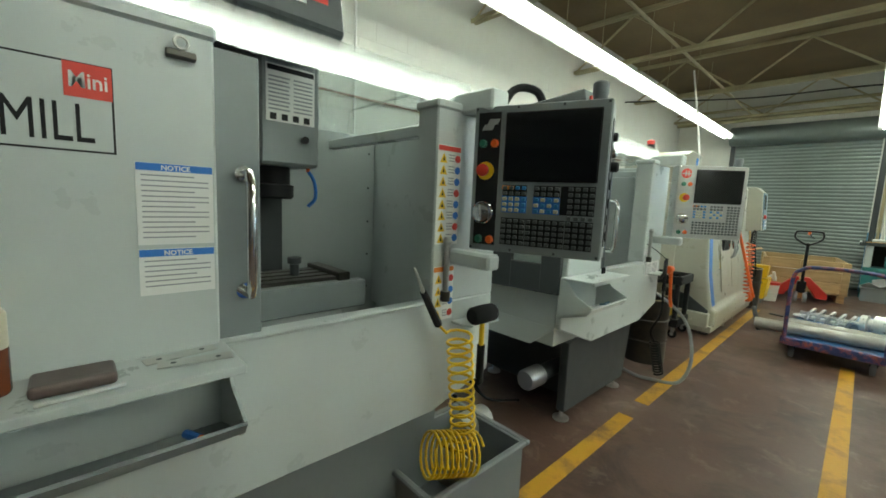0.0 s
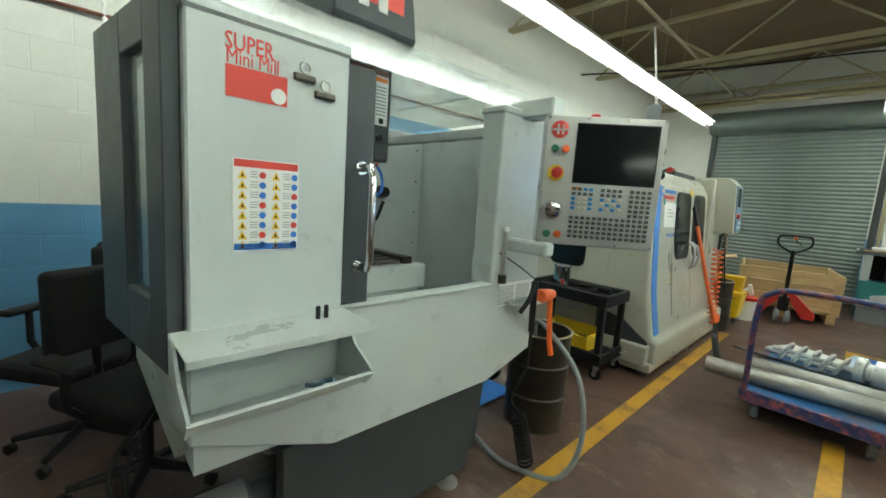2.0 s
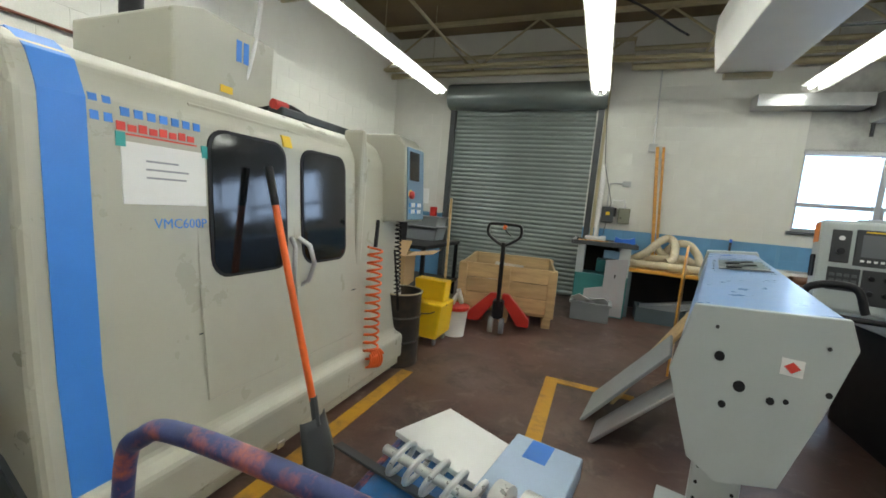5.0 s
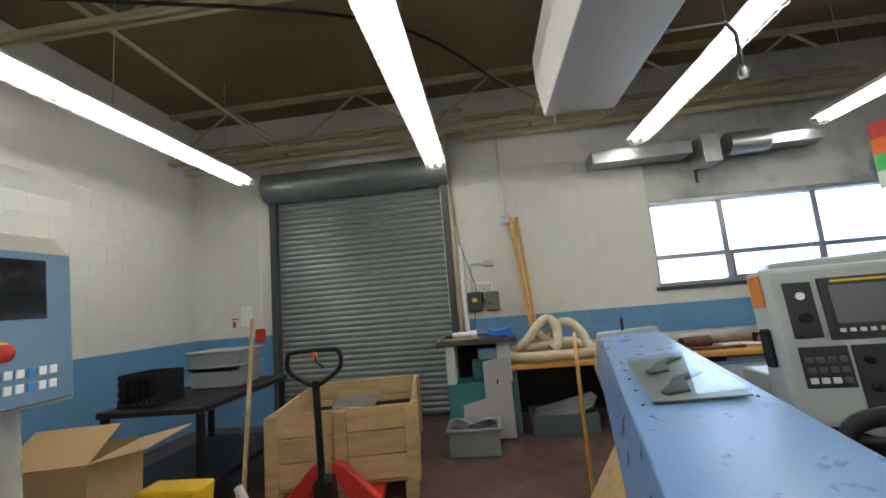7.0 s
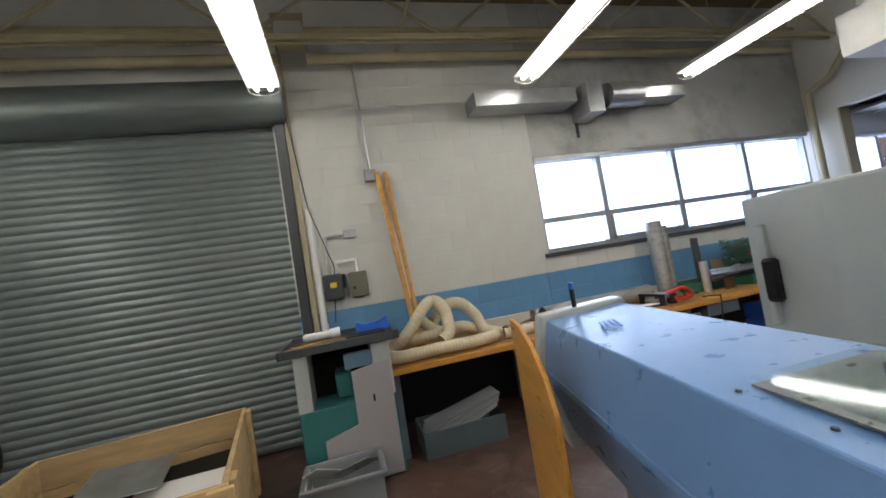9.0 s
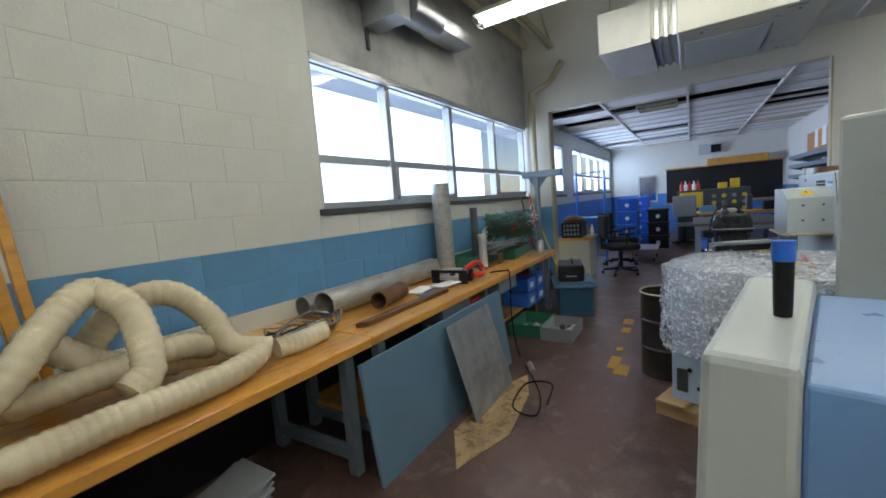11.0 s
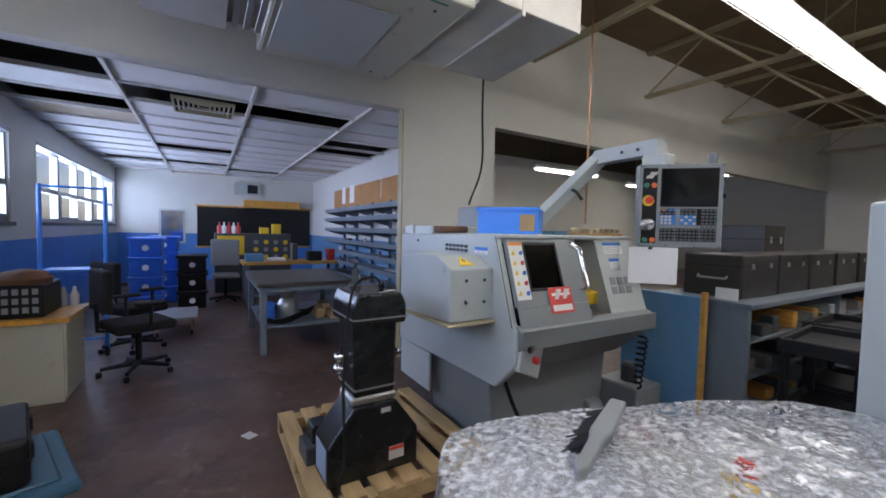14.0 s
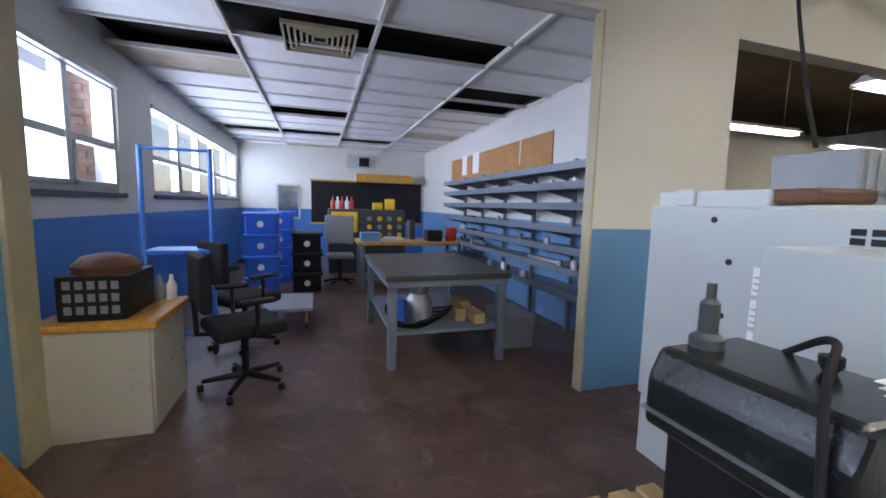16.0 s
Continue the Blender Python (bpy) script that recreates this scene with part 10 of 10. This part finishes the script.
box("pane", (-0.034, -0.03, 0.05, 0.5, 0.05, 0.8), material("bright_mirror", (0.8, 0.84, 0.88), 0.05, metal=1.0, vary=0.0, bump=0), mirror, 0)
acu = thing("wall_heater", (15.1, 8.3, 2.25), "small grey wall heater with a dark grille", "heater")
box("heater_body", (-0.15, 0.0, 0, 0.6, 0, 0.3), GREY_PAINT, acu, 0.006)
box("heater_grille", (-0.155, -0.15, 0.05, 0.3, 0.04, 0.26), BLACK, acu, 0)

shelves = thing("stock_shelving", (7.5, 6.9, 0), "grey steel shelving holding bars and bottles", "shelving")
zs = (0.55, 0.78, 0.98, 1.18, 1.40, 1.60, 1.78)
for z in zs:
    prism("shelf", [(0.02, z - 0.03), (0.44, z - 0.05), (0.45, z + 0.02), (0.44, z + 0.02), (0.43, z - 0.04), (0.02, z - 0.02)], "x", 0.0, 4.3, SHOP_BLUE, shelves, 0)
    for k in range(6):
        prism("bracket", [(0.0, z - 0.14), (0.05, z - 0.14), (0.42, z - 0.05), (0.0, z - 0.03)], "x", 0.05 + k * 0.84, 0.075 + k * 0.84, SHOP_BLUE, shelves, 0)
for k in range(6):
    box("upright", (0.04 + k * 0.84, 0.085 + k * 0.84, 0.0, 0.05, 0.0, 1.9), SHOP_BLUE, shelves, 0.003)
for k in range(46):
    z = rs.choice(zs[:-1])
    x = rs.uniform(7.6, 11.4)
    if rs.random() < 0.4:
        tagged(box("stock_bar", (x, x + rs.uniform(0.3, 0.9), 7.0, 7.0 + rs.uniform(0.03, 0.08), z - 0.03, z + rs.uniform(0.0, 0.03)), rs.choice((STEEL, GALV, DARK_GREY)), None, 0.002), "metal stock bar lying on the shelving", "stock bar", "bars on the shelving")
    else:
        tagged(lathe_part("stock_cylinder", [(0.03, 0), (0.03, 0.09), (0.02, 0.1)], rs.choice((PAPER, GALV, STEEL, GREY_PLASTIC)), None, (x, 7.1 + rs.uniform(0, 0.15), z - 0.035), "z", 10), "small round part standing on the shelving", "stock part", "parts on the shelving")
corkb = thing("pin_board", (8.95, 6.87, 1.88), "long cork pin board with papers above the shelving", "pin board")
box("cork_sheet", (0, 3.8, 0, 0.015, 0, 0.42), CORK, corkb, 0.003)
for x, w in ((2.9, 0.25), (2.3, 0.3), (0.8, 0.02)):
    box("pinned_sheet", (x, x + w, 0.015, 0.018, 0.08, 0.45), PAPER, corkb, 0)
structure(box("office_dado", (XE + 0.15, 15.1, 6.87, 6.874, 0, 1.2), BLUE_WALL, bevel=0), "blue painted lower band behind the shelving")

# room seen through the second opening
structure(box("side_room_wall", (12.5, 12.7, YS, 6.7, 0, 3.4), CREAM_WALL, bevel=0), "cream wall of the neighbouring room")
for y, w in ((5.2, 0.9), (2.5, 1.4)):
    pp = thing("doorway_panel", (12.5, y, 0), "pale grey door in the neighbouring room", "door")
    box("door_leaf", (-0.05, 0.0, 0, w, 0.0, 2.1), GREY_PAINT, pp, 0.004)
    box("door_head", (-0.06, 0.0, -0.06, w + 0.06, 2.1, 2.18), BEAM_PAINT, pp, 0.004)
blue_cabs = thing("blue_locker", (8.6, 3.2, 0), "dark blue steel lockers in the neighbouring room", "locker")
for k in range(3):
    box("locker_door", (0, 0.5, k * 0.62, k * 0.62 + 0.6, 0.0, 1.45), BLUE_WALL, blue_cabs, 0.006)
shelf_l = thing("machine_tools", (8.4, 5.2, 0), "bench with dark machines in the neighbouring room", "bench")
box("bench_top", (0, 0.7, 0, 1.2, 0.85, 0.9), BENCH_WOOD, shelf_l, 0.006)
box("bench_body", (0.05, 0.65, 0.05, 1.15, 0, 0.85), SHOP_BLUE, shelf_l, 0.006)
box("machine", (0.1, 0.5, 0.2, 0.6, 0.9, 1.3), BLACK, shelf_l, 0.02)

# ---------------------------------------------------------------- concrete blocks of the walls
BW, BH, JT = 0.40, 0.20, 0.004


def block_mesh(name, w, mat):
    bm = bm_box(bmesh.new(), (0, w - JT, -0.0022, 0.0025, 0, BH - JT), 0.0016)
    me = bpy.data.meshes.new(name)
    bm.to_mesh(me)
    bm.free()
    me.materials.append(mat)
    return me


BLOCK_WHITE = material("white_block_face", (0.62, 0.62, 0.57), 0.48, vary=0.05, scale=2.5, grain=70, bump=0.18, stain=(0.48, 0.46, 0.40), stain_amt=0.2, random_amt=0.012)
BLOCK_BLUE = material("blue_block_face", (0.10, 0.27, 0.46), 0.40, vary=0.08, scale=2.5, grain=70, bump=0.18, stain=(0.17, 0.32, 0.44), stain_amt=0.3, random_amt=0.05)
MESHES = {(w, c): block_mesh("block", w, m) for w in (BW, BW / 2) for c, m in (("w", BLOCK_WHITE), ("b", BLOCK_BLUE))}


def block_wall(parent, x0, x1, z0, z1, place):
    """Running bond of blocks on one wall face; place(u, z) gives the pose of a block."""
    r = int(round(z0 / BH))
    while r * BH < z1 - 0.01:
        u = x0
        if r % 2:
            o = new("block", MESHES[BW / 2, "w" if r * BH >= ZB - 0.01 else "b"])
            o.parent = parent
            o.matrix_local = place(u, r * BH)
            u += BW / 2
        while u < x1 - 0.05:
            w = BW if u + BW <= x1 + 0.01 else BW / 2
            if u + w > x1 + 0.02:
                break
            o = new("block", MESHES[w, "w" if r * BH >= ZB - 0.01 else "b"])
            o.parent = parent
            o.matrix_local = place(u, r * BH)
            u += w
        r += 1


def by_name(n):
    return bpy.data.objects[n]


block_wall(by_name("wall_north_middle"), 0.0, 2.62, 0.0, 3.8, lambda u, z: pose(u, YN, z))
block_wall(by_name("wall_north_west"), XW, -2.55, 0.6, 3.6, lambda u, z: pose(u, YN, z))
block_wall(by_name("wall_north_below_windows"), 2.64, 7.04, 0.6, 1.4, lambda u, z: pose(u, YN, z))
block_wall(by_name("wall_west"), 1.0, 3.95, 0.6, 3.2, lambda u, z: pose(XW, u, z, 0, 0, 90))
block_wall(by_name("wall_west_lintel"), 3.95, 7.4, 2.2, 3.4, lambda u, z: pose(XW, u, z, 0, 0, 90))
block_wall(by_name("wall_west_north"), 7.4, 11.35, 1.2, 3.2, lambda u, z: pose(XW, u, z, 0, 0, 90))
block_wall(by_name("wall_west_sill"), 5.2, 7.4, 0.0, 1.2, lambda u, z: pose(XW, u, z, 0, 0, 90))
